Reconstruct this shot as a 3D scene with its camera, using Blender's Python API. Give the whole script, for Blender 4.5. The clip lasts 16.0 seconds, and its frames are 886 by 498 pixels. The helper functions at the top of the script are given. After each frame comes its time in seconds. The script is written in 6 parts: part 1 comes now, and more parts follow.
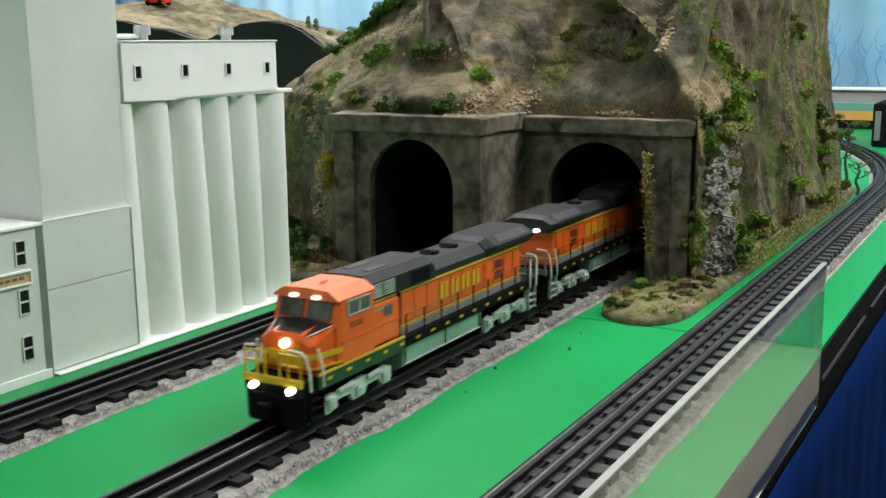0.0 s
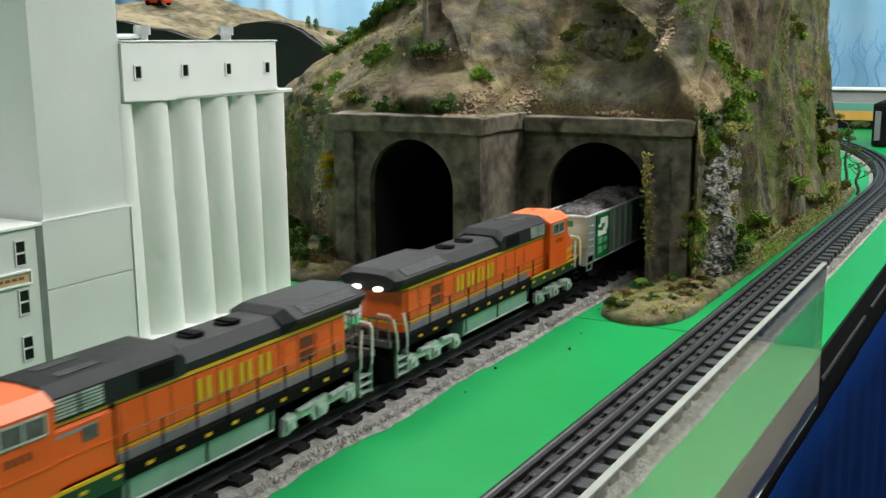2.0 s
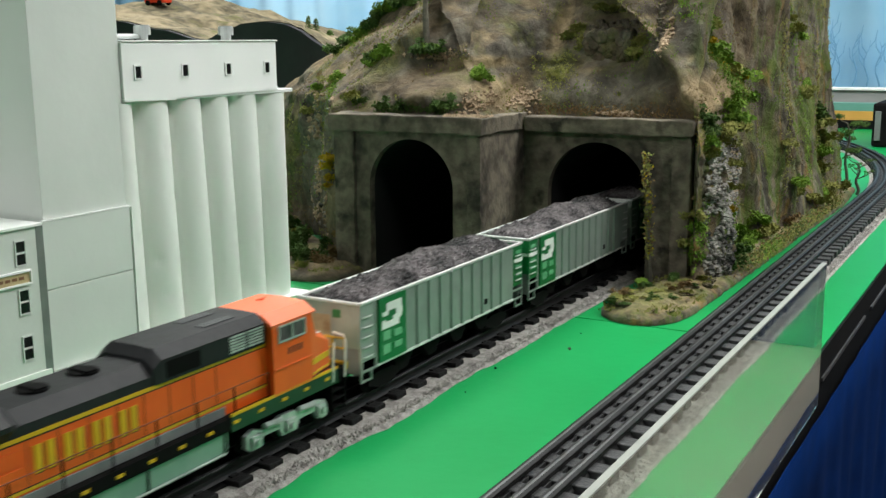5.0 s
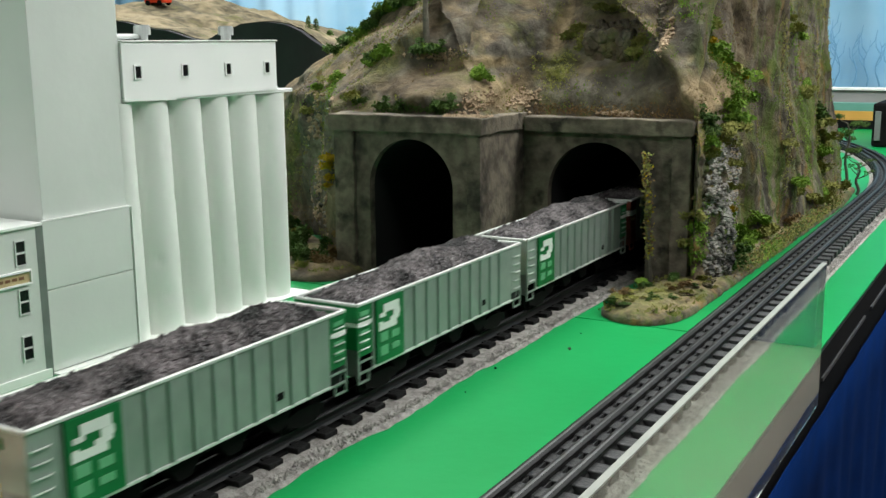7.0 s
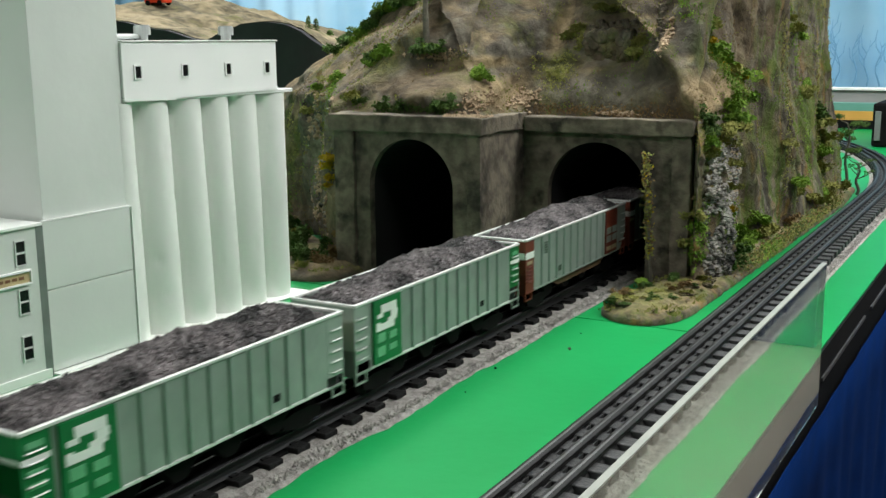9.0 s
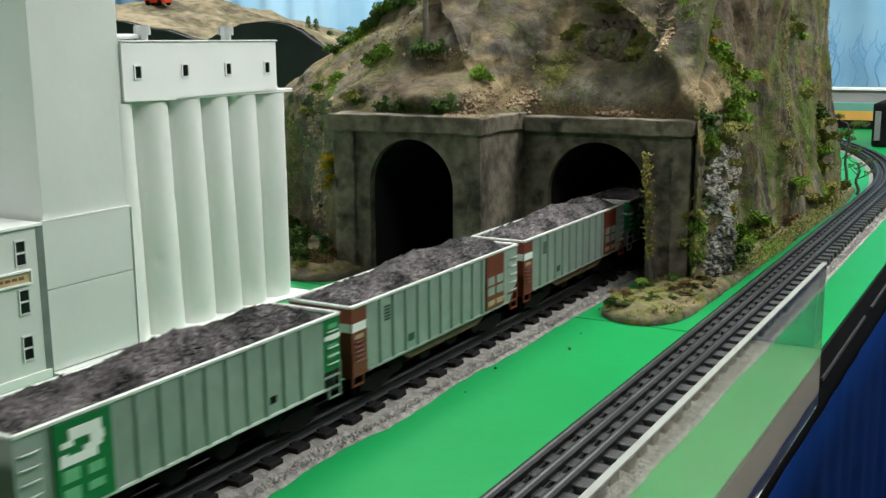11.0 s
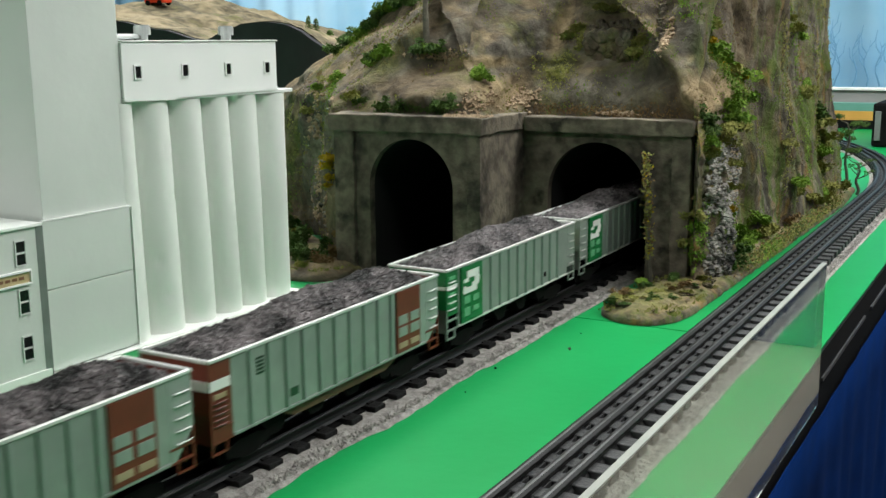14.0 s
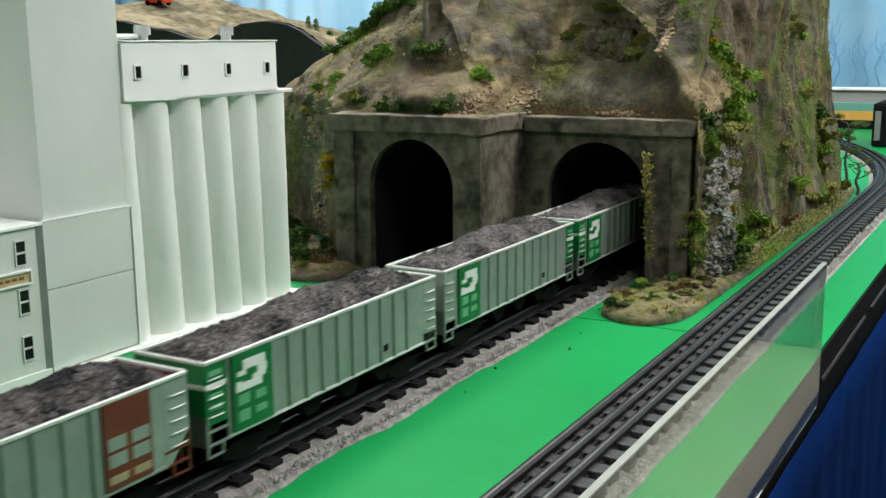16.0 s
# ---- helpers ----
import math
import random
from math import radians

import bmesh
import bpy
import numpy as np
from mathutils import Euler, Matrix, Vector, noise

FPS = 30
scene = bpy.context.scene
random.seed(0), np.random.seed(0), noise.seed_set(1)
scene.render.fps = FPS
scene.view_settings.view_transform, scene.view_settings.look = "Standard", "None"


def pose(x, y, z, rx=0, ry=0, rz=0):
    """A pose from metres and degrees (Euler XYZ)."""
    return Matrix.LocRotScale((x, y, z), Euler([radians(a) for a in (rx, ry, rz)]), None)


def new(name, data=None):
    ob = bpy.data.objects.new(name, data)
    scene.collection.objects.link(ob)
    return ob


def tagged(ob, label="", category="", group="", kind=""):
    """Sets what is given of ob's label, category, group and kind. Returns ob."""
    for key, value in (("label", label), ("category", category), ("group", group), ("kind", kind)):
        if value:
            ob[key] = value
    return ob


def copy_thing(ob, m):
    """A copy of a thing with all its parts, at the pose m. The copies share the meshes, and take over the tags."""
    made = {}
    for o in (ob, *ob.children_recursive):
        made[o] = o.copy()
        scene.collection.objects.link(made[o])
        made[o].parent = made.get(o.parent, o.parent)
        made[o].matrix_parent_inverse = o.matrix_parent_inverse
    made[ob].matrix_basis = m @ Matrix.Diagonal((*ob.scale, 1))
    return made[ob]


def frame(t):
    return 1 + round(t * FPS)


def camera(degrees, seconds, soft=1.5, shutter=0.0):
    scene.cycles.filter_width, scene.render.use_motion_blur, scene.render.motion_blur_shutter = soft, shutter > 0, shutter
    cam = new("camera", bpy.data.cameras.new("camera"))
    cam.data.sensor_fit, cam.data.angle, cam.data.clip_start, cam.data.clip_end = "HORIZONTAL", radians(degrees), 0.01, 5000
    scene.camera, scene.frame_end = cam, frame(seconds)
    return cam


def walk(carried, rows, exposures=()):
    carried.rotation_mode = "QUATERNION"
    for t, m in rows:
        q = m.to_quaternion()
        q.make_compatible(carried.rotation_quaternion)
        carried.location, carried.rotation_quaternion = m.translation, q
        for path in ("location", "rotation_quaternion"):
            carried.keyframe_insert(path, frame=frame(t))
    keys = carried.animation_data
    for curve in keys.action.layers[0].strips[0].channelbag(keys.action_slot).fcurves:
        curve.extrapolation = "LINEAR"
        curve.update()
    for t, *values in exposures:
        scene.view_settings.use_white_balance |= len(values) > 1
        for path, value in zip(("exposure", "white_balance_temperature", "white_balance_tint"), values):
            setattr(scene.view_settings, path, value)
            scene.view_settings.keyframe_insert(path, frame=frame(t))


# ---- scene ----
# ---------------- camera: stands still on the visitors' side of the table ----------------
cam = camera(45.49, 16.0, soft=1.5, shutter=0.8)
CAM = pose(0.502, 0.0, 0.31, 78.93, 0.422, 29.616)
walk(cam, [(0.0, CAM), (16.0, CAM)])

# ---------------- light: an exhibition hall with ceiling panels ----------------
world = bpy.data.worlds.new("hall_air")
scene.world = world
world.use_nodes = True
world.node_tree.nodes["Background"].inputs[0].default_value = (0.80, 0.90, 1.0, 1)
world.node_tree.nodes["Background"].inputs[1].default_value = 0.11
scene.view_settings.exposure = 0.0
# last two panels are added, out of view, to brighten the sky cloth
PANELS = [(1.25, 1.7), (1.25, 3.3), (-0.45, 1.9), (-2.2, 2.2), (1.1, 0.3), (-0.9, -1.2), (-3.3, 4.4), (0.9, 4.6)]
# the sixth is raised to fill faces turned toward the camera
POWER = [38.0, 36.0, 43.0, 20.0, 6.5, 30.0, 33.0, 9.0]
CEIL = 1.75
for (px, py), watts in zip(PANELS, POWER):
    lamp = bpy.data.lights.new("panel_light", "AREA")
    lamp.shape, lamp.size, lamp.size_y = "RECTANGLE", 1.15, 0.55
    lamp.energy, lamp.color = watts, (0.975, 0.985, 0.965)
    ob = new("panel_light", lamp)
    ob.matrix_world = pose(px, py, CEIL - 0.03)

# ---------------- materials ----------------
def lin(h):
    """Linear colour from sRGB 0-255."""
    return tuple(((c / 255 + 0.055) / 1.055) ** 2.4 if c > 10 else c / 255 / 12.92 for c in h) + (1,)


def mat(name, a, b=None, rough=0.6, metal=0.0, scale=60.0, bump=0.0, bscale=None, wear=None, coat=0.0, space="Object", detail=6, spread=(0.35, 0.65), spec=0.5):
    """A surface with two-scale variation: fine grain between colours a and b, broad patches, fine relief, optional wear colour."""
    m = bpy.data.materials.new(name)
    m.use_nodes = True
    nt = m.node_tree
    n, l = nt.nodes, nt.links
    bs = n["Principled BSDF"]
    tc = n.new("ShaderNodeTexCoord")
    co = tc.outputs[space]
    n1 = n.new("ShaderNodeTexNoise")
    n1.inputs["Scale"].default_value, n1.inputs["Detail"].default_value = scale, detail
    l.new(co, n1.inputs["Vector"])
    n2 = n.new("ShaderNodeTexNoise")
    n2.inputs["Scale"].default_value, n2.inputs["Detail"].default_value = scale * 0.13, 3
    l.new(co, n2.inputs["Vector"])
    mix = n.new("ShaderNodeMath")
    mix.operation = "MULTIPLY_ADD"
    l.new(n2.outputs["Fac"], mix.inputs[0])
    mix.inputs[1].default_value = 0.6
    sc = n.new("ShaderNodeMath")
    sc.operation = "MULTIPLY"
    l.new(n1.outputs["Fac"], sc.inputs[0])
    sc.inputs[1].default_value = 0.4
    l.new(sc.outputs[0], mix.inputs[2])
    ramp = n.new("ShaderNodeValToRGB")
    ramp.color_ramp.elements[0].position, ramp.color_ramp.elements[1].position = spread
    ramp.color_ramp.elements[0].color = a
    ramp.color_ramp.elements[1].color = b or tuple(min(1, c * 1.25) for c in a[:3]) + (1,)
    l.new(mix.outputs[0], ramp.inputs[0])
    col = ramp.outputs[0]
    if wear:
        n3 = n.new("ShaderNodeTexNoise")
        n3.inputs["Scale"].default_value, n3.inputs["Detail"].default_value = scale * 0.45, 8
        l.new(co, n3.inputs["Vector"])
        r3 = n.new("ShaderNodeValToRGB")
        r3.color_ramp.elements[0].position, r3.color_ramp.elements[1].position = 0.56, 0.70
        l.new(n3.outputs["Fac"], r3.inputs[0])
        mx = n.new("ShaderNodeMixRGB")
        l.new(r3.outputs[0], mx.inputs[0])
        l.new(col, mx.inputs[1])
        mx.inputs[2].default_value = wear
        col = mx.outputs[0]
    l.new(col, bs.inputs["Base Color"])
    bs.inputs["Roughness"].default_value, bs.inputs["Metallic"].default_value = rough, metal
    bs.inputs["Coat Weight"].default_value = coat
    bs.inputs["Specular IOR Level"].default_value = spec
    if bump:
        nb = n.new("ShaderNodeTexNoise")
        nb.inputs["Scale"].default_value, nb.inputs["Detail"].default_value = bscale or scale * 2, 8
        l.new(co, nb.inputs["Vector"])
        bp = n.new("ShaderNodeBump")
        bp.inputs["Strength"].default_value, bp.inputs["Distance"].default_value = bump, 0.003
        l.new(nb.outputs["Fac"], bp.inputs["Height"])
        l.new(bp.outputs[0], bs.inputs["Normal"])
    return m


def glow(name, colour, strength):
    m = bpy.data.materials.new(name)
    m.use_nodes = True
    bs = m.node_tree.nodes["Principled BSDF"]
    bs.inputs["Base Color"].default_value = colour
    bs.inputs["Emission Color"].default_value, bs.inputs["Emission Strength"].default_value = colour, strength
    return m


GREEN = mat("green_board", lin((9, 135, 67)), lin((18, 153, 82)), rough=0.36, scale=9, bump=0.05, bscale=90, spread=(0.3, 0.7), spec=0.18)
BLACKP = mat("black_plastic", lin((14, 14, 15)), lin((26, 26, 27)), rough=0.45, scale=120, bump=0.1)
TIE = mat("tie_black", lin((14, 14, 14)), lin((34, 34, 34)), rough=0.6, scale=150, bump=0.3, spec=0.15)
TIEG = mat("tie_dark_grey", lin((34, 35, 36)), lin((62, 63, 64)), rough=0.6, scale=150, bump=0.3, spec=0.35)
RAIL = mat("rail_steel", lin((10, 10, 11)), lin((22, 22, 23)), rough=0.5, metal=0.3, scale=40, spec=0.3)
RAILTOP = mat("rail_worn_head", lin((84, 85, 86)), lin((122, 123, 124)), rough=0.42, metal=0.9, scale=60)
BALLAST = mat("ballast_grey", lin((112, 108, 105)), lin((172, 168, 163)), rough=0.95, scale=900, bump=0.6, bscale=900, spread=(0.36, 0.62))
CARD = mat("white_card", lin((229, 233, 227)), lin((241, 244, 239)), rough=0.65, scale=14, bump=0.35, bscale=28)
CARDG = mat("grey_white_card", lin((206, 212, 206)), lin((222, 228, 222)), rough=0.6, scale=10, bump=0.3, bscale=24)
CARDW = mat("bright_white_card", lin((240, 243, 239)), lin((250, 251, 249)), rough=0.6, scale=12, bump=0.08, bscale=40)
# grey for the shaded stripe where the office wing meets the tower
CORNERSHADE = mat("corner_shade_grey", lin((120, 128, 124)), lin((150, 158, 153)), rough=0.8, scale=60)
DARKWIN = mat("window_dark", lin((18, 20, 20)), lin((30, 32, 32)), rough=0.25, scale=30)
SIGN = mat("sign_tan", lin((186, 165, 120)), lin((202, 184, 142)), rough=0.6, scale=80)
SIGNINK = mat("sign_ink", lin((120, 84, 60)), rough=0.7, scale=80)
CONCRETE = mat("stained_concrete", lin((42, 37, 31)), lin((138, 128, 111)), rough=0.92, scale=62, bump=0.9, bscale=120, wear=lin((44, 41, 34)), spread=(0.36, 0.66), detail=12)
VENT = mat("vent_metal", lin((150, 154, 154)), lin((206, 209, 209)), rough=0.35, metal=0.3, scale=60)
# near-black that puts the tunnels' inner shade into the colour
TUNNELDARK = mat("tunnel_shade_black", lin((4, 4, 4)), lin((8, 8, 8)), rough=0.95, scale=40)
BLACKBOARD = mat("black_paint", lin((12, 12, 13)), lin((22, 22, 23)), rough=0.8, scale=18, bump=0.15, spec=0.06)
PROFILE = mat("black_profile_paint", lin((36, 36, 39)), lin((54, 54, 57)), rough=0.7, scale=18, bump=0.15, spec=0.3)
TAN = mat("tan_hill", lin((66, 60, 42)), lin((142, 129, 102)), rough=0.95, scale=44, bump=0.8, bscale=60, wear=lin((92, 90, 50)), spread=(0.40, 0.60))
CURTAIN = mat("blue_cloth", lin((1, 24, 64)), lin((3, 36, 88)), rough=1.0, scale=30, bump=0.3, bscale=600, spec=0.03)
BACKWALL = mat("backing_grey", lin((142, 144, 144)), lin((160, 162, 161)), rough=0.8, scale=12, bump=0.1)
GREYW = mat("grey_wall", lin((176, 178, 176)), lin((192, 194, 191)), rough=0.8, scale=5, bump=0.1)
# unseen walls, kept dark so less light bounces onto the layout
HALLW = mat("hall_wall", lin((74, 76, 80)), lin((92, 94, 98)), rough=0.8, scale=5, bump=0.1)
FLOORM = mat("hall_floor", lin((122, 112, 99)), lin((140, 130, 116)), rough=0.5, scale=4, bump=0.1)
# unseen ceiling, darkened likewise to deepen the shadows
CEILM = mat("ceiling_grey", lin((96, 96, 96)), lin((116, 116, 115)), rough=0.9, scale=5)
PANEL = glow("panel_glow", (0.97, 1.0, 0.94, 1), 2.5)
EDGEW = mat("pale_edge", lin((146, 150, 142)), lin((166, 170, 162)), rough=0.4, scale=40)
STONEGREY = mat("grey_stone_chips", lin((44, 42, 40)), lin((168, 164, 156)), rough=0.9, scale=130, bump=0.5, spread=(0.42, 0.58))
GRIT = mat("loose_stone", lin((128, 108, 84)), lin((188, 166, 138)), rough=0.95, scale=120, bump=0.5)


def rock_material():
    """Plaster rock: broken grey-brown faces, ochre earth, moss on what lies flat."""
    m = bpy.data.materials.new("painted_rock")
    m.use_nodes = True
    nt = m.node_tree
    n, l = nt.nodes, nt.links
    bs = n["Principled BSDF"]
    bs.inputs["Roughness"].default_value = 0.95
    bs.inputs["Specular IOR Level"].default_value = 0.2
    tc = n.new("ShaderNodeTexCoord")

    def noise_tex(s, d, stretch=None, twist=0.5):
        t = n.new("ShaderNodeTexNoise")
        t.inputs["Scale"].default_value, t.inputs["Detail"].default_value = s, d
        t.inputs["Roughness"].default_value = 0.62
        t.inputs["Distortion"].default_value = twist
        if stretch:
            mp = n.new("ShaderNodeMapping")
            mp.inputs["Scale"].default_value = stretch
            l.new(tc.outputs["Object"], mp.inputs["Vector"])
            l.new(mp.outputs[0], t.inputs["Vector"])
        else:
            l.new(tc.outputs["Object"], t.inputs["Vector"])
        return t.outputs["Fac"]

    def ramp(src, stops):
        r = n.new("ShaderNodeValToRGB")
        e = r.color_ramp.elements
        while len(e) < len(stops):
            e.new(0.5)
        for el, (p, c) in zip(e, stops):
            el.position, el.color = p, c
        l.new(src, r.inputs[0])
        return r.outputs[0]

    def mixc(f, a, b):
        x = n.new("ShaderNodeMixRGB")
        l.new(f, x.inputs[0])
        l.new(a, x.inputs[1])
        l.new(b, x.inputs[2])
        return x.outputs[0]

    def zone(fac, centre, radii, colour, weight):
        """A painted patch of soft, broken outline on the plaster."""
        mp = n.new("ShaderNodeMapping")
        mp.vector_type = "TEXTURE"
        mp.inputs["Location"].default_value, mp.inputs["Scale"].default_value = centre, radii
        l.new(tc.outputs["Object"], mp.inputs["Vector"])
        ln = n.new("ShaderNodeVectorMath")
        ln.operation = "LENGTH"
        l.new(mp.outputs[0], ln.inputs[0])
        ad = n.new("ShaderNodeMath")
        ad.operation = "MULTIPLY_ADD"
        l.new(brk, ad.inputs[0])
        ad.inputs[1].default_value = 1.7
        l.new(ln.outputs["Value"], ad.inputs[2])
        mr = n.new("ShaderNodeMapRange")
        mr.inputs["From Min"].default_value, mr.inputs["From Max"].default_value = 1.35, 2.05
        mr.inputs["To Min"].default_value, mr.inputs["To Max"].default_value = weight, 0.0
        l.new(ad.outputs[0], mr.inputs["Value"])
        return mixc(mr.outputs[0], fac, colour)

    def streak(src, lo, hi, weight):
        r = n.new("ShaderNodeMapRange")
        r.inputs["From Min"].default_value, r.inputs["From Max"].default_value = lo, hi
        r.inputs["To Max"].default_value = weight
        l.new(src, r.inputs["Value"])
        return r.outputs[0]

    brk = noise_tex(30, 8)
    fine = noise_tex(60, 9)
    grey = ramp(noise_tex(34, 10, (1, 1, 0.5)), [(0.34, lin((58, 54, 48))), (0.50, lin((92, 87, 77))), (0.66, lin((132, 125, 112)))])
    brown = ramp(noise_tex(40, 9), [(0.32, lin((66, 57, 46))), (0.66, lin((120, 106, 86)))])
    tan = ramp(fine, [(0.36, lin((104, 90, 66))), (0.66, lin((168, 148, 114)))])
    stone = ramp(fine, [(0.36, lin((84, 80, 72))), (0.64, lin((156, 150, 136)))])
    moss = ramp(noise_tex(160, 8), [(0.35, lin((66, 72, 38))), (0.68, lin((124, 126, 70)))])
    geo = n.new("ShaderNodeNewGeometry")
    sep = n.new("ShaderNodeSeparateXYZ")
    l.new(geo.outputs["Normal"], sep.inputs[0])
    base = mixc(streak(noise_tex(8, 5), 0.44, 0.60, 1.0), grey, brown)
    # earth lies on the flatter ledges, moss in patches over it
    lie = n.new("ShaderNodeMath")
    lie.operation = "MULTIPLY_ADD"
    l.new(sep.outputs["Z"], lie.inputs[0])
    lie.inputs[1].default_value = 0.42
    l.new(noise_tex(17, 7), lie.inputs[2])
    base = mixc(streak(lie.outputs[0], 0.78, 0.94, 0.7), base, tan)
    base = mixc(streak(noise_tex(19, 8, (1, 1, 0.5)), 0.50, 0.62, 0.6), base, moss)
    # the cliff: long hanging streaks of ochre, green and dark
    side = n.new("ShaderNodeSeparateXYZ")
    l.new(tc.outputs["Object"], side.inputs[0])
    onc = streak(side.outputs["X"], 0.095, 0.125, 1.0)
    for tex, colour, lo, hi, wt in ((noise_tex(22, 8, (1, 1, 0.30), 1.1), lin((140, 112, 58)), 0.54, 0.64, 0.7), (noise_tex(26, 8, (1, 1, 0.34), 1.1), lin((86, 104, 44)), 0.49, 0.60, 0.8), (noise_tex(31, 8, (1, 1, 0.28), 1.1), lin((54, 49, 44)), 0.52, 0.62, 0.8), (noise_tex(40, 8, (1, 1, 0.34), 1.1), lin((146, 140, 124)), 0.60, 0.68, 0.55)):
        k = n.new("ShaderNodeMath")
        k.operation = "MULTIPLY"
        l.new(onc, k.inputs[0])
        l.new(streak(tex, lo, hi, wt), k.inputs[1])
        c = n.new("ShaderNodeRGB")
        c.outputs[0].default_value = colour
        base = mixc(k.outputs[0], base, c.outputs[0])
    # painted earth slides, bare stone faces and mossy shoulders
    for centre, radii, colour, wt in (((-0.245, 1.245, 0.253), (0.075, 0.2, 0.022), brown, 0.95), ((-0.18, 1.27, 0.283), (0.06, 0.2, 0.009), tan, 0.8), ((-0.135, 1.25, 0.245), (0.03, 0.2, 0.025), tan, 0.8), ((-0.105, 1.40, 0.325), (0.016, 0.2, 0.045), tan, 0.9),
                                      ((-0.025, 1.38, 0.306), (0.055, 0.2, 0.026), stone, 0.95), ((0.118, 1.36, 0.243), (0.026, 0.2, 0.030), tan, 0.95), ((-0.005, 1.33, 0.25), (0.09, 0.2, 0.026), grey, 0.9), ((-0.34, 1.30, 0.285), (0.06, 0.3, 0.03), moss, 0.7), ((-0.45, 1.30, 0.15), (0.12, 0.25, 0.11), stone, 0.85), ((-0.40, 1.25, 0.09), (0.05, 0.2, 0.05), tan, 0.7), ((-0.09, 1.32, 0.278), (0.03, 0.2, 0.022), moss, 0.7),
                                      ((0.12, 1.20, 0.015), (0.05, 0.11, 0.02), tan, 0.45), ((0.11, 1.19, 0.016), (0.04, 0.09, 0.02), moss, 0.75)):
        base = zone(base, centre, radii, colour, wt)
    l.new(base, bs.inputs["Base Color"])
    bp = n.new("ShaderNodeBump")
    bp.inputs["Strength"].default_value, bp.inputs["Distance"].default_value = 0.8, 0.005
    l.new(noise_tex(85, 12), bp.inputs["Height"])
    l.new(bp.outputs[0], bs.inputs["Normal"])
    return m


ROCK = rock_material()


def leaf_mat(name, a, b):
    return mat(name, a, b, rough=0.9, scale=260, spec=0.2, spread=(0.3, 0.7))


LEAF_DK = leaf_mat("foliage_dark", lin((48, 72, 32)), lin((88, 114, 54)))
LEAF_MD = leaf_mat("foliage_mid", lin((78, 112, 36)), lin((134, 164, 62)))
LEAF_OL = leaf_mat("foliage_olive", lin((104, 111, 54)), lin((158, 155, 86)))
LEAF_YE = leaf_mat("foliage_yellow", lin((150, 128, 24)), lin((208, 176, 40)))
LEAF_BR = leaf_mat("foliage_brown", lin((96, 78, 50)), lin((140, 116, 78)))
BARK = mat("bark", lin((70, 66, 58)), lin((118, 112, 100)), rough=0.95, scale=120, bump=0.6)

# ---------------- small mesh helpers ----------------
def part(name, bm, material, parent=None, label="", smooth=False, m=None):
    me = bpy.data.meshes.new(name)
    bm.to_mesh(me)
    bm.free()
    for mt in (material if isinstance(material, (list, tuple)) else [material]):
        me.materials.append(mt)
    if smooth:
        me.polygons.foreach_set("use_smooth", [True] * len(me.polygons))
    ob = new(name, me)
    if parent is not None:
        ob.parent = parent
    if m is not None:
        ob.matrix_basis = m
    return tagged(ob, label=label)


def box(bm, x0, x1, y0, y1, z0, z1, mi=0, bevel=0.0):
    """A box with optional chamfered edges, added to bm."""
    vs = [bm.verts.new((x, y, z)) for z in (z0, z1) for y in (y0, y1) for x in (x0, x1)]
    fs = [bm.faces.new([vs[i] for i in q]) for q in ((0, 2, 3, 1), (4, 5, 7, 6), (0, 1, 5, 4), (2, 6, 7, 3), (0, 4, 6, 2), (1, 3, 7, 5))]
    for f in fs:
        f.material_index = mi
    if bevel:
        es = list({e for f in fs for e in f.edges})
        r = bmesh.ops.bevel(bm, geom=es, offset=bevel, segments=2, affect="EDGES", profile=0.5)
        for f in r["faces"]:
            f.material_index = mi
    return vs


def prism(bm, pts, axis, a, b, mi=0):
    """Extrude the polygon pts along axis ('x','y','z') from a to b."""
    def at(p, t):
        return {"x": (t, p[0], p[1]), "y": (p[0], t, p[1]), "z": (p[0], p[1], t)}[axis]
    lo = [bm.verts.new(at(p, a)) for p in pts]
    hi = [bm.verts.new(at(p, b)) for p in pts]
    fs = [bm.faces.new(lo[::-1]), bm.faces.new(hi)]
    k = len(pts)
    for i in range(k):
        fs.append(bm.faces.new((lo[i], lo[(i + 1) % k], hi[(i + 1) % k], hi[i])))
    for f in fs:
        f.material_index = mi
    return fs


def rod(bm, pts, r, seg=6, mi=0):
    """A round bar through the points."""
    rings = []
    pts = [Vector(p) for p in pts]
    for i, p in enumerate(pts):
        d = (pts[min(i + 1, len(pts) - 1)] - pts[max(i - 1, 0)]).normalized()
        up = Vector((0, 0, 1)) if abs(d.z) < 0.9 else Vector((1, 0, 0))
        a = d.cross(up).normalized()
        b = d.cross(a)
        rr = r[i] if isinstance(r, (list, tuple)) else r
        rings.append([bm.verts.new(p + (a * math.cos(t) + b * math.sin(t)) * rr) for t in (2 * math.pi * k / seg for k in range(seg))])
    for q, w in zip(rings, rings[1:]):
        for k in range(seg):
            bm.faces.new((q[k], q[(k + 1) % seg], w[(k + 1) % seg], w[k])).material_index = mi
    bm.faces.new(rings[0][::-1]).material_index = mi
    bm.faces.new(rings[-1]).material_index = mi


def cyl(bm, c, axis, r, h, seg=16, mi=0, r2=None):
    """A cylinder or cone frustum from c along axis for h."""
    ax = {"x": Vector((1, 0, 0)), "y": Vector((0, 1, 0)), "z": Vector((0, 0, 1))}[axis]
    rod(bm, [Vector(c), Vector(c) + ax * h], [r, r if r2 is None else r2], seg, mi)


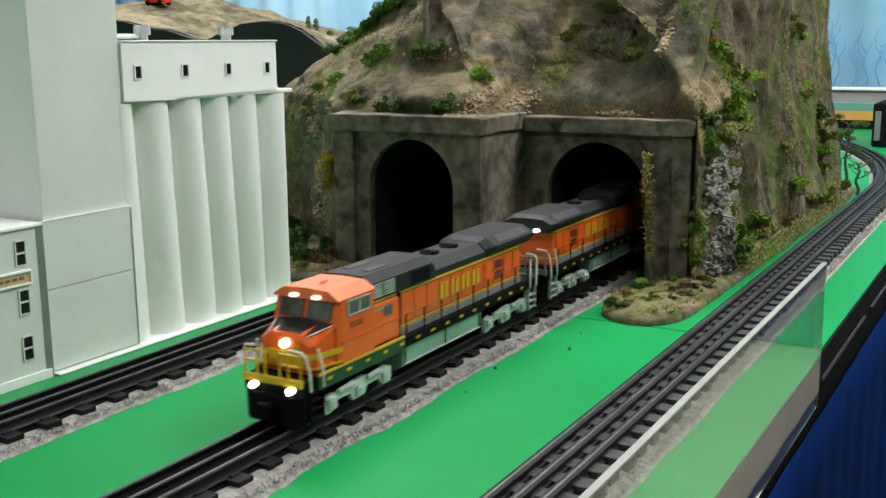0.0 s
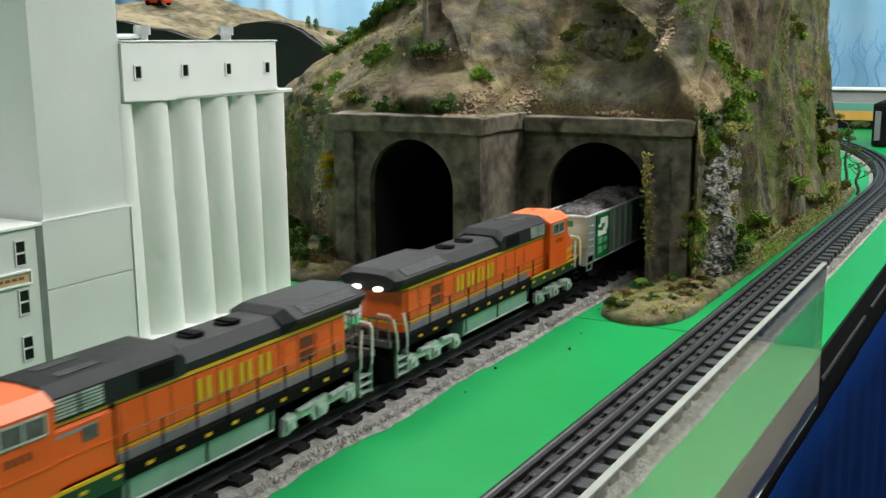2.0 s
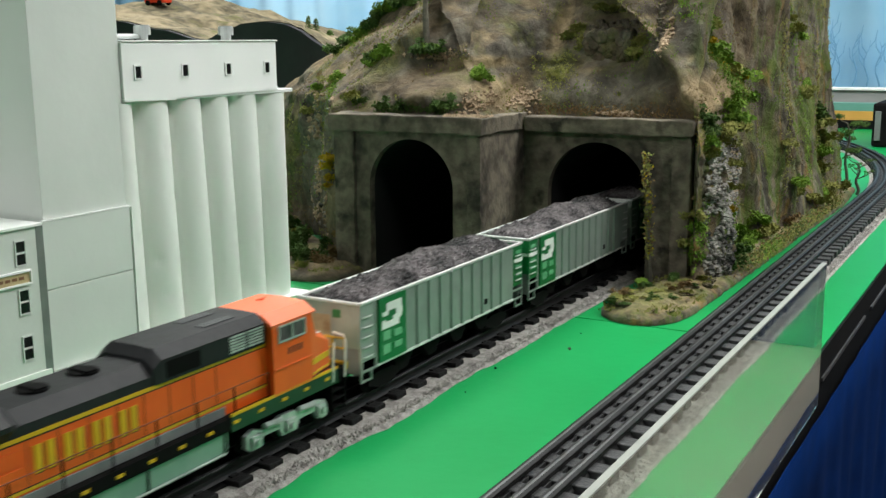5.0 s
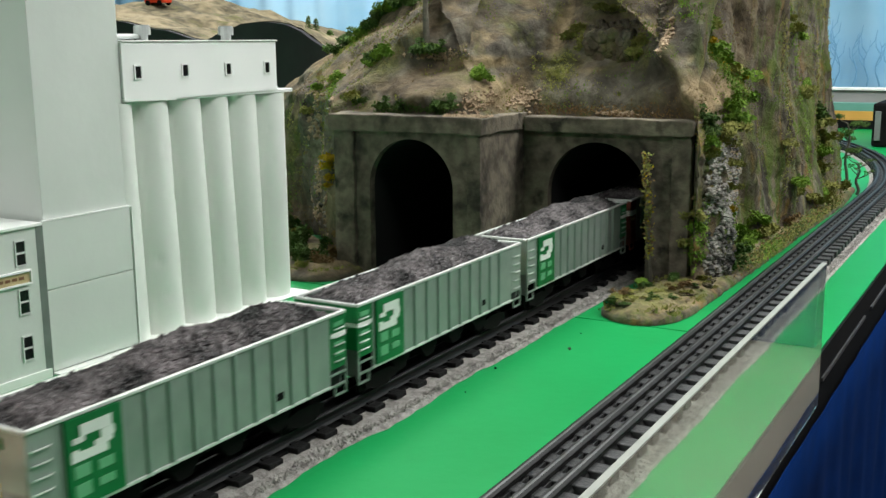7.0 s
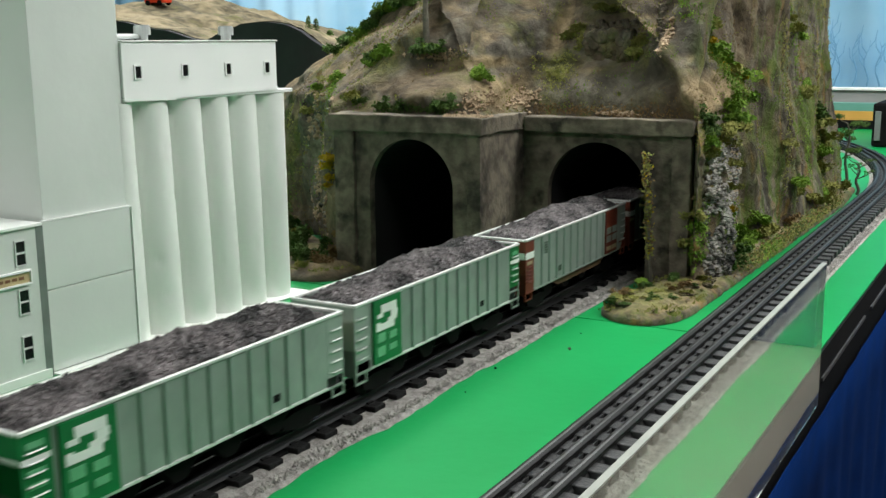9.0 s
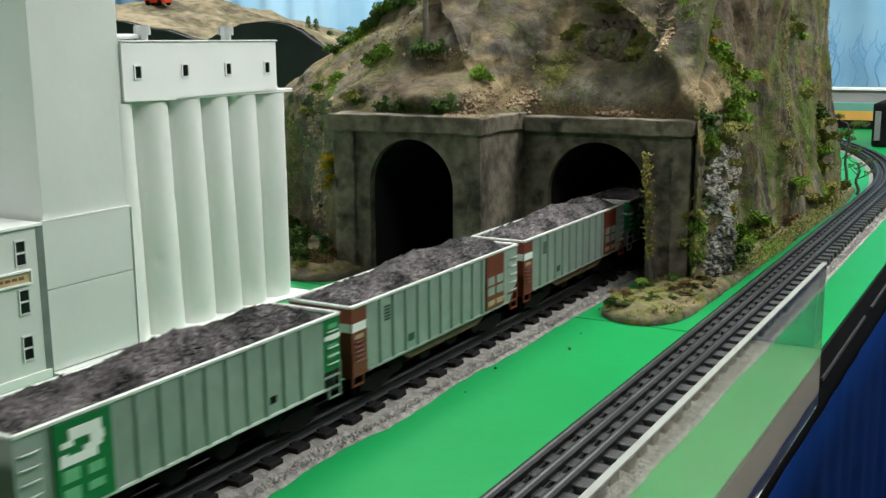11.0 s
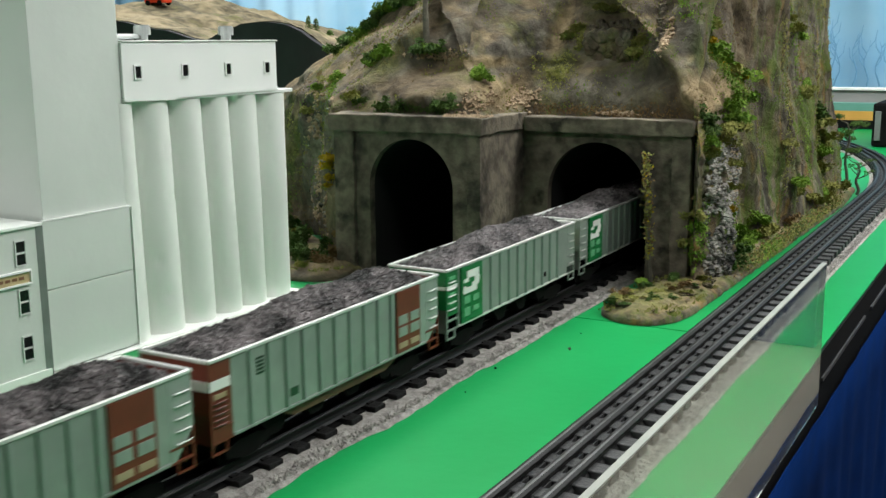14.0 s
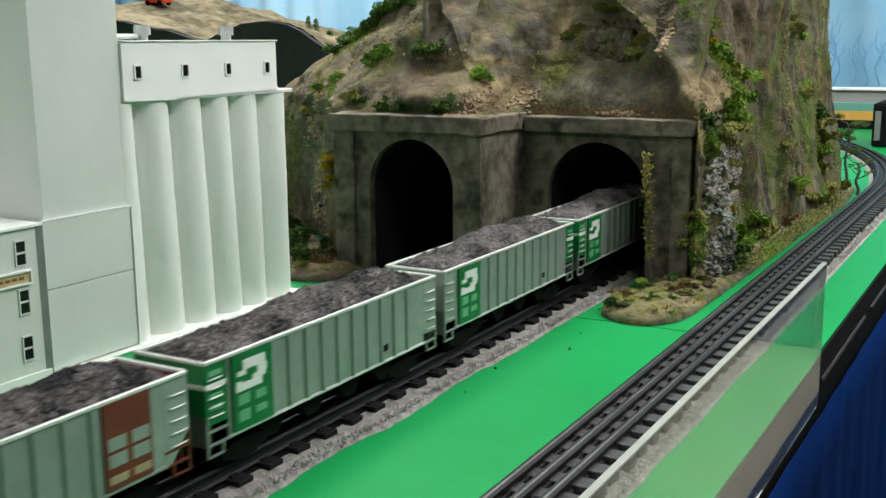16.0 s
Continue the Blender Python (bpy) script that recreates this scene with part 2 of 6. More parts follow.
def pebble(bm, c, r, rnd, mi=0):
    """A small broken stone: a jittered octahedron."""
    vs = [bm.verts.new(Vector(c) + Vector(d) * r * rnd.uniform(0.6, 1.25)) for d in ((1, .2, 0), (-.2, 1, .1), (-1, -.1, .1), (.1, -1, 0), (.1, 0, .9), (0, .1, -.9))]
    for i in range(4):
        bm.faces.new((vs[i], vs[(i + 1) % 4], vs[4])).material_index = mi
        bm.faces.new((vs[(i + 1) % 4], vs[i], vs[5])).material_index = mi


def fix(bm):
    bmesh.ops.recalc_face_normals(bm, faces=bm.faces[:])
    return bm


def structure(ob, label, category):
    return tagged(ob, label=label, category=category, kind="structure")

# ---------------- the hall ----------------
def hall():
    bm = bmesh.new()
    box(bm, -5.2, 3.2, -4.2, 5.6, -1.06, -0.96)
    structure(part("floor", bm, FLOORM), "grey polished floor of the exhibition hall", "floor")
    bm = bmesh.new()
    box(bm, -5.2, 3.2, -4.2, 5.6, CEIL + 0.02, CEIL + 0.12)
    structure(part("ceiling", bm, CEILM), "plain hall ceiling out of view, toned dark, with light panels", "ceiling")
    for name, b in (("wall_north", (-5.2, 3.2, 5.6, 5.7)), ("wall_south", (-5.2, 3.2, -4.3, -4.2)), ("wall_west", (-5.3, -5.2, -4.2, 5.6)), ("wall_east", (3.2, 3.3, -4.2, 5.6))):
        bm = bmesh.new()
        box(bm, *b, -0.96, CEIL + 0.02)
        structure(part(name, bm, HALLW), "plain hall wall out of view, toned dark to cut fill", "wall")
    first = None
    for px, py in PANELS:
        if first is None:
            bm = bmesh.new()
            box(bm, -0.60, 0.60, -0.30, 0.30, 0.0, 0.018)
            first = new("ceiling_light")
            part("frame", bm, CEILM, first)
            bm = bmesh.new()
            box(bm, -0.58, 0.58, -0.28, 0.28, -0.004, -0.001)
            part("diffuser", bm, PANEL, first)
            first.matrix_basis = pose(px, py, CEIL)
            tagged(first, "flat white fluorescent ceiling panel out of view, two added as fill", "ceiling light", "ceiling light panels")
        else:
            copy_thing(first, pose(px, py, CEIL))


hall()

def far_table():
    """A skirted table across the hall, seen mirrored in the acrylic."""
    root = new("skirted_table")
    bm = bmesh.new()
    box(bm, 0.9, 3.1, 4.45, 5.15, -0.06, -0.03)
    part("tabletop", bm, BLACKBOARD, root)
    bm = bmesh.new()
    box(bm, 0.92, 3.08, 4.47, 5.13, -0.958, -0.0602)
    part("skirt", bm, CURTAIN, root, "dark blue cloth skirt")
    tagged(root, "long table with dark blue skirt across the hall", "table")


far_table()

# ---------------- layout table: green board, black edge, blue skirt ----------------
EDGE = 0.322


def table():
    bm = bmesh.new()
    box(bm, -2.6, EDGE, -2.9, 1.092, -0.018, 0.0)
    structure(part("ground", bm, GREEN), "glossy bright green painted layout board", "layout board")
    bm = bmesh.new()
    box(bm, -2.6, EDGE, 1.0945, 4.3, -0.018, 0.0)
    structure(part("ground", bm, GREEN), "glossy bright green painted layout board", "layout board")
    bm = bmesh.new()
    box(bm, EDGE + 0.0006, EDGE + 0.003, -2.9, 4.05, -0.085, -0.0008)
    box(bm, -2.6, EDGE, -2.9, 4.05, -0.085, -0.0185)
    structure(part("trim", bm, BLACKBOARD), "black painted timber edge of the layout table", "table edge")
    # bright metal strips on the edge
    for a, b in ((1.085, 1.37), (1.42, 1.7)):
        bm = bmesh.new()
        box(bm, EDGE + 0.0031, EDGE + 0.0052, a, b, -0.032, -0.028)
        tagged(part("metal_strip", bm, RAILTOP), "thin dull metal strip along the black table edge", "metal strip", "table edge strips")
    # skirt
    bm = bmesh.new()
    ny, nz = 700, 14
    rows = []
    for j in range(nz + 1):
        row = []
        for i in range(ny + 1):
            y = -2.6 + 6.4 * i / ny
            top = -0.047 - 0.0025 * noise.noise((y * 3.0, 3.1, 0))
            z = top + (-0.95 - top) * j / nz
            d = 0.004 + 0.006 * (1 + 0.4 * noise.noise((y * 3, 0, 0))) * (math.sin(y * 62 + 3 * noise.noise((y * 7, z * 0.7, 0))) * 0.5 + 0.5) * (0.12 + 0.88 * min(1.0, 3.0 * j / nz)) + 0.006 * noise.noise((y * 9, z * 3, 4)) * min(1.0, 0.15 + 3.0 * j / nz)
            row.append(bm.verts.new((EDGE + 0.0095 + d, y, z)))
        rows.append(row)
    for r, s in zip(rows, rows[1:]):
        for i in range(ny):
            bm.faces.new((r[i], r[i + 1], s[i + 1], s[i]))
    ob = part("table_skirt", bm, CURTAIN, smooth=True)
    sol = ob.modifiers.new("thickness", "SOLIDIFY")
    sol.thickness = 0.0015
    tagged(ob, "dark blue pleated cloth skirt hung along the table edge", "table skirt")


table()


def glass_panel():
    g = bpy.data.materials.new("clear_acrylic")
    g.use_nodes = True
    nt = g.node_tree
    bs = nt.nodes["Principled BSDF"]
    bs.inputs["Base Color"].default_value = (0.86, 0.93, 0.88, 1)
    bs.inputs["Roughness"].default_value = 0.02
    bs.inputs["Transmission Weight"].default_value = 1.0
    bs.inputs["IOR"].default_value = 1.49
    # faint pale diffuse mix adds to the veil of the reflected hall
    reflect_haze = nt.nodes.new("ShaderNodeBsdfDiffuse")
    reflect_haze.inputs[0].default_value = (0.75, 0.78, 0.74, 1)
    mx = nt.nodes.new("ShaderNodeMixShader")
    nz = nt.nodes.new("ShaderNodeTexNoise")
    nz.inputs["Scale"].default_value = 18
    mr = nt.nodes.new("ShaderNodeMapRange")
    mr.inputs["To Min"].default_value, mr.inputs["To Max"].default_value = 0.01, 0.035
    nt.links.new(nz.outputs["Fac"], mr.inputs["Value"])
    nt.links.new(mr.outputs[0], mx.inputs[0])
    nt.links.new(bs.outputs[0], mx.inputs[1])
    nt.links.new(reflect_haze.outputs[0], mx.inputs[2])
    nt.links.new(mx.outputs[0], nt.nodes["Material Output"].inputs[0])
    root = new("acrylic_guard")
    bm = bmesh.new()
    box(bm, EDGE + 0.0034, EDGE + 0.0074, -1.4, 1.05, -0.046, 0.097)
    pane = part("pane", bm, g, root)
    pane.visible_shadow = False
    bm = bmesh.new()
    box(bm, EDGE + 0.0032, EDGE + 0.0076, -1.4, 1.05, 0.0973, 0.0985)
    part("polished_edge", bm, EDGEW, root, "pale polished top edge")
    tagged(root, "clear acrylic guard sheet with reflection haze mixed in, pale polished edge", "acrylic guard")


glass_panel()

# ---------------- track ----------------
RAILZ = 0.018
GAPBLACK = mat("gap_black", lin((10, 10, 10)), lin((18, 18, 18)), rough=0.9, scale=80, spec=0.1)


def line_point(kind, s):
    """Place and heading on a track, s metres along it (s is the y of the straight part)."""
    x0, y1, r = {"main": (0.0, 1.95, 0.45), "left": (-0.2135, 2.05, 0.5), "right": (0.2215, 2.2, 2.5)}[kind]
    if s <= y1:
        return Vector((x0, s, 0)), 0.0
    a = (s - y1) / r
    return Vector((x0 - r + r * math.cos(a), y1 + r * math.sin(a), 0)), a


def sweep(bm, kind, profile, s0, s1, step_curve=0.06, mi=0):
    """Sweep a closed cross-section (x right, z up) along a track."""
    y1 = {"main": 1.95, "left": 2.05, "right": 2.2}[kind]
    ss = [s0, min(s1, y1)]
    while ss[-1] < s1 - 1e-6:
        ss.append(min(s1, ss[-1] + step_curve))
    rings = []
    for s in ss:
        p, a = line_point(kind, s)
        rings.append([bm.verts.new((p.x + q[0] * math.cos(a), p.y + q[0] * math.sin(a), q[1])) for q in profile])
    k = len(profile)
    for r, t in zip(rings, rings[1:]):
        for i in range(k):
            bm.faces.new((r[i], r[(i + 1) % k], t[(i + 1) % k], t[i])).material_index = mi
    bm.faces.new(rings[0][::-1])
    bm.faces.new(rings[-1])


def track(kind, s0, s1, pitch, bal, seed, half=0.0320, wide=0.0082, flange=0.0035, calm=1.0):
    rnd = random.Random(seed)
    root = new("railway_track")
    for c in (-0.0172, 0.0, 0.0172):
        bm = bmesh.new()
        w = 1.0 if kind != "right" else 2.0
        prof = [(c - flange, 0.0085), (c + flange, 0.0085), (c + flange * 0.63, 0.0105), (c + 0.0014 * w, 0.0130), (c + 0.0020 * w, 0.0158), (c + 0.0019 * w, 0.0172), (c + 0.0010, RAILZ), (c - 0.0010, RAILZ), (c - 0.0019 * w, 0.0172), (c - 0.0020 * w, 0.0158), (c - 0.0014 * w, 0.0130), (c - flange * 0.63, 0.0105)]
        sweep(bm, kind, prof, s0, s1)
        for f in bm.faces:
            if len(f.verts) == 4 and min(v.co.z for v in f.verts) > RAILZ - 0.0001:
                f.material_index = 1
        part("rail", fix(bm), [RAIL, RAILTOP], root)
    # near-black strip darkens the gaps between ties and rails
    bm = bmesh.new()
    sweep(bm, kind, [(-0.0255, 0.0005), (0.0235, 0.0005), (0.0225, 0.0056), (-0.0245, 0.0056)], s0, s1)
    part("roadbed", fix(bm), GAPBLACK, root, "black strip filling the gaps between the ties")
    # ballast bed: uneven strip with loose stones
    a, b = bal
    bm = bmesh.new()
    ss = np.arange(s0, s1, 0.012)
    nx = 14
    rows = []
    for s in ss:
        p, h = line_point(kind, s)
        row = []
        for i in range(nx + 1):
            u = i / nx
            wob = calm * 0.006 * noise.noise((s * 9, seed, u * 2)) + calm * 0.004 * noise.noise((s * 40, seed + 5, u))
            x = a + (b - a) * u + (wob if u > 0.5 else 0.3 * wob)
            z = 0.0006 + 0.0030 * min(1, min(u, 1 - u) * 5) + (0.0012 * rnd.random() if 0 < i < nx else -0.0004)
            row.append(bm.verts.new((p.x + x * math.cos(h), p.y + x * math.sin(h), z)))
        rows.append(row)
    for r, t in zip(rows, rows[1:]):
        for i in range(nx):
            bm.faces.new((r[i], r[i + 1], t[i + 1], t[i]))
    lo, hi = (0.45, 1.5) if kind != "right" else (0.55, 2.2)
    for _ in range(3600):
        s = rnd.uniform(lo, hi)
        x = rnd.uniform(half - 0.002, b - 0.002) if rnd.random() < 0.8 else rnd.uniform(a + 0.002, -0.02)
        p, h = line_point(kind, s)
        pebble(bm, (p.x + x * math.cos(h), p.y + x * math.sin(h), 0.0036), rnd.uniform(0.0007, 0.0015), rnd)
    part("ballast", bm, BALLAST, root, "loose grey stone ballast")
    # ties
    bm = bmesh.new()
    box(bm, -0.0285 if kind != "right" else -0.0235, half, -wide, wide, 0.0012, 0.0086 if kind != "right" else 0.0126, bevel=0.0010)
    for x in (-0.0172, 0.0, 0.0172) if kind != "right" else ():
        box(bm, x - 0.0055, x + 0.0055, -0.004, 0.004, 0.0084 if kind != "right" else 0.0124, 0.0098 if kind != "right" else 0.0132)
    if kind == "right":
        for c in (-0.0172, 0.0):
            for x0, x1 in ((c + 0.0040, c + 0.0052), (c + 0.0092, c + 0.0135)):
                strip = bmesh.new()
                sweep(strip, kind, [(x0, 0.0090), (x1, 0.0090), (x1, 0.0121), (x0, 0.0121)], s0, s1)
                part("web_strip", fix(strip), TIEG, root, "dark grey plastic strip")
    first = part("tie", fix(bm), TIE if kind != "right" else TIEG, root)
    n = 0
    s = s0 + 0.01
    while s < s1 - 0.01:
        p, h = line_point(kind, s)
        m = Matrix.Translation((p.x + rnd.uniform(-0.0012, 0.0012), p.y, 0)) @ Matrix.Rotation(h + rnd.uniform(-0.02, 0.02), 4, "Z")
        if n == 0:
            first.matrix_basis = m
        else:
            t = new("tie", first.data)
            t.parent, t.matrix_basis = root, m
        n += 1
        s += pitch
    return root


tagged(track("main", -2.85, 3.2, 0.0352, (-0.025, 0.052), 1), "black three-rail model track on grey ballast", "railway track", "railway tracks")
tagged(track("left", -2.85, 2.6, 0.0365, (-0.026, 0.047), 2), "black three-rail model track beside white grain elevator", "railway track", "railway tracks")
tagged(track("right", -2.85, 4.2, 0.0290, (-0.034, 0.049), 3, 0.0360, 0.0084, 0.0056, 0.35), "black three-rail model track along the table edge", "railway track", "railway tracks")

# ---------------- grain elevator ----------------
def grain_elevator():
    root = new("grain_elevator")
    X = -0.305
    bm = bmesh.new()
    box(bm, X - 0.20, X, 0.661, 0.768, 0.0, 0.56, bevel=0.0008)
    part("tower", bm, CARDG, root)
    for z0, z1 in ((0.004, 0.0825), (0.0833, 0.1485)):
        bm = bmesh.new()
        box(bm, X, X + 0.0028, 0.6575, 0.7665, z0, z1, bevel=0.0005)
        part("cladding_panel", bm, CARDG, root)
    # whiter strip puts the light on the cladding's top edge into colour
    bm = bmesh.new()
    box(bm, X + 0.0005, X + 0.0032, 0.6572, 0.7668, 0.1486, 0.1496)
    part("drip_edge", bm, CARDW, root, "whiter strip painting the lit top edge of the cladding")
    bm = bmesh.new()
    prism(bm, [(X + 0.0002, 0.7675), (X + 0.0042, 0.7678), (X + 0.003, 0.7700), (X + 0.0002, 0.7702)], "z", 0.003, 0.148)
    part("corner_strip", fix(bm), CARD, root)
    # office wing
    bm = bmesh.new()
    box(bm, X - 0.17, X + 0.004, 0.30, 0.654, 0.0, 0.146, bevel=0.0006)
    wing = part("office_wing", bm, CARDG, root)
    bm = bmesh.new()
    box(bm, X - 0.172, X + 0.0065, 0.298, 0.6545, 0.1462, 0.1492, bevel=0.0006)
    part("roof", bm, CARDW, wing, "white card roof slab")
    # corner strip coloured grey to draw the shading at the wing's end
    bm = bmesh.new()
    prism(bm, [(X + 0.0042, 0.648), (X + 0.0066, 0.6546), (X + 0.0030, 0.6576), (X + 0.0003, 0.6574)], "z", 0.0, 0.146)
    part("corner_strip", fix(bm), CORNERSHADE, root)
    bm = bmesh.new()
    box(bm, X + 0.004, X + 0.0062, 0.30, 0.6535, 0.0, 0.009, bevel=0.0004)
    part("plinth", bm, CARD, wing)
    for zc in (0.124, 0.0785, 0.0345):
        for y in (0.630,):
            bm = bmesh.new()
            box(bm, X + 0.0038, X + 0.0052, y - 0.0062, y + 0.0062, zc - 0.0122, zc - 0.0108)
            box(bm, X + 0.0038, X + 0.0052, y - 0.0062, y + 0.0062, zc + 0.0108, zc + 0.0122)
            box(bm, X + 0.0038, X + 0.0052, y - 0.0062, y - 0.0050, zc - 0.0107, zc + 0.0107)
            box(bm, X + 0.0038, X + 0.0052, y + 0.0048, y + 0.0062, zc - 0.0107, zc + 0.0107)
            box(bm, X + 0.0038, X + 0.0050, y - 0.0049, y + 0.0047, zc - 0.0008, zc + 0.0008)
            w = part("window", bm, CARDG, wing)
            for sgn in (-1, 1):
                bm = bmesh.new()
                c = zc + sgn * 0.0058
                box(bm, X + 0.0041, X + 0.0043, y - 0.0049, y + 0.0047, c - 0.0048, c + 0.0048)
                part("pane", bm, DARKWIN, w)
    bm = bmesh.new()
    box(bm, X + 0.004, X + 0.0068, 0.45, 0.6390, 0.0945, 0.0962)
    box(bm, X + 0.004, X + 0.0068, 0.45, 0.6390, 0.1062, 0.1080)
    box(bm, X + 0.004, X + 0.0068, 0.6375, 0.6390, 0.0963, 0.1061)
    sg = part("sign", bm, CARDW, wing, "white framed tan sign board")
    bm = bmesh.new()
    box(bm, X + 0.0041, X + 0.0050, 0.45, 0.6374, 0.0963, 0.1061)
    part("sign_board", bm, SIGN, sg)
    for k in range(7):
        bm = bmesh.new()
        y = 0.628 - k * 0.0075
        box(bm, X + 0.0051, X + 0.0053, y - 0.0028, y + 0.0028, 0.0996, 0.1024)
        part("sign_bar", bm, SIGNINK, sg)
    # silos
    bm = bmesh.new()
    box(bm, X - 0.19, X + 0.0105, 0.658, 1.052, 0.0004, 0.0021, bevel=0.0004)
    part("base_plate", bm, CARDW, root, "white card base sheet")
    # hand-rolled card tubes: each leans and is dented a little
    foots = [0.768, 0.8005, 0.8535, 0.9045, 0.9475, 0.9935, 1.0415]
    heads = [0.768, 0.7930, 0.8450, 0.8945, 0.9375, 0.9890, 1.0425]
    for i in range(6):
        f0, f1, h0, h1 = foots[i], foots[i + 1], heads[i], heads[i + 1]
        if i == 0:
            f0 -= 0.020
            h0 -= 0.020
        r = (f1 - f0) / 2
        c = (f0 + f1) / 2
        bm = bmesh.new()
        seg, nz = 44, 60
        rings = []
        for j in range(nz + 1):
            z = 0.002 + 0.2500 * j / nz
            t = j / nz
            rz = (r + ((h1 - h0) / 2 - r) * t) * 1.03
            cz = c + ((h0 + h1) / 2 - c) * t
            ring = []
            for k in range(seg):
                a = 2 * math.pi * k / seg
                dent = noise.noise((math.cos(a) * 2.4 + i * 3, math.sin(a) * 2.4, z * 55))
                d = rz * (1 + 0.022 * noise.noise((math.cos(a) * 1.5 + i * 7, math.sin(a) * 1.5, z * 12)) - 0.16 * max(0, dent - 0.42) + 0.010 * noise.noise((math.cos(a) * 3, math.sin(a) * 3 + i, z * 70)))
                ring.append(bm.verts.new((X - r + 0.0015 + d * math.cos(a) * r / rz, cz + d * math.sin(a), z)))
            rings.append(ring)
        for q, w in zip(rings, rings[1:]):
            for k in range(seg):
                bm.faces.new((q[k], q[(k + 1) % seg], w[(k + 1) % seg], w[k]))
        part("silo", bm, CARD, root, smooth=True)
        bm = bmesh.new()
        cyl(bm, (X - r + 0.0015, c, 0.0), "z", r + 0.0022, 0.0022, 28)
        part("silo_foot", bm, CARDW, root, "white card footing ring")
    bm = bmesh.new()
    box(bm, X - 0.10, X + 0.0022, 0.7685, 1.043, 0.2523, 0.2565, bevel=0.0006)
    part("silo_deck", bm, CARDW, root, "white card deck over the silos")
    bm = bmesh.new()
    box(bm, X - 0.085, X + 0.0030, 0.7685, 1.0125, 0.2567, 0.3125, bevel=0.0008)
    head = part("headhouse", bm, CARDW, root)
    bm = bmesh.new()
    prism(bm, [(0.7685, 0.2540), (0.840, 0.2522), (0.843, 0.2545), (1.0125, 0.2558), (1.0125, 0.2600), (0.7685, 0.2600)], "x", X + 0.0032, X + 0.0036)
    part("skirt_board", fix(bm), CARDW, head)
    bm = bmesh.new()
    box(bm, X - 0.087, X + 0.0045, 0.7688, 1.0140, 0.3127, 0.3142, bevel=0.0005)
    part("roof", bm, CARD, head)
    for y in (0.789, 0.857, 0.926, 0.994):
        bm = bmesh.new()
        z = 0.2825
        for b in ((y - 0.0055, y + 0.0055, z - 0.0073, z - 0.0060), (y - 0.0055, y + 0.0055, z + 0.0060, z + 0.0073), (y - 0.0055, y - 0.0040, z - 0.0059, z + 0.0059), (y + 0.0040, y + 0.0055, z - 0.0059, z + 0.0059)):
            box(bm, X + 0.0028, X + 0.0044, *b)
        w = part("window", bm, CARDW, head)
        bm = bmesh.new()
        box(bm, X + 0.0031, X + 0.0034, y - 0.0039, y + 0.0039, z - 0.0058, z + 0.0058)
        part("pane", bm, DARKWIN, w)
    for y in (0.846, 0.980):
        bm = bmesh.new()
        cyl(bm, (X - 0.045, y, 0.3142), "z", 0.0060, 0.0062, 20)
        v = part("roof_vent", bm, VENT, head, "ribbed grey metal roof vent")
        bm = bmesh.new()
        cyl(bm, (X - 0.045, y, 0.3202), "z", 0.0090, 0.0092, 20)
        cyl(bm, (X - 0.045, y, 0.3294), "z", 0.0080, 0.0012, 20)
        part("vent_cap", bm, VENT, v)
    bm = bmesh.new()
    rod(bm, [(X - 0.045, 0.840, 0.3185), (X - 0.045, 0.7685, 0.3185)], 0.0028, 8)
    rod(bm, [(X - 0.052, 0.840, 0.3170), (X - 0.052, 0.7685, 0.3170)], 0.0022, 8)
    part("conveyor_pipe", bm, VENT, head, "grey pipe along the roof")
    tagged(root, "white card model grain elevator with tall silos and headhouse", "grain elevator")


grain_elevator()

# ---------------- tunnel portals ----------------
def arch_outline(x0, x1, z1, cx, half, spring, n=22):
    pts = [(x0, 0.0), (x0, z1), (x1, z1), (x1, 0.0), (cx + half, 0.0)]
    pts += [(cx + half * math.cos(math.pi * k / n), spring + half * math.sin(math.pi * k / n)) for k in range(n + 1)]
    return pts + [(cx - half, 0.0)]


def weather(bm, cut=0.012, amt=0.0016):
    """Uneven, chipped surface on cast blocks."""
    long = [e for e in bm.edges if e.calc_length() > cut * 1.5]
    for _ in range(4):
        long = [e for e in bm.edges if e.calc_length() > cut * 1.5]
        if not long:
            break
        bmesh.ops.subdivide_edges(bm, edges=long, cuts=1, use_grid_fill=True)
    for v in bm.verts:
        p = v.co
        d = Vector((noise.noise(p * 55), noise.noise(p * 55 + Vector((7, 0, 0))), noise.noise(p * 55 + Vector((0, 7, 0)))))
        v.co = p + d * amt + Vector((0, 0, 1)) * amt * 0.6 * noise.noise(p * 20)
    return bm


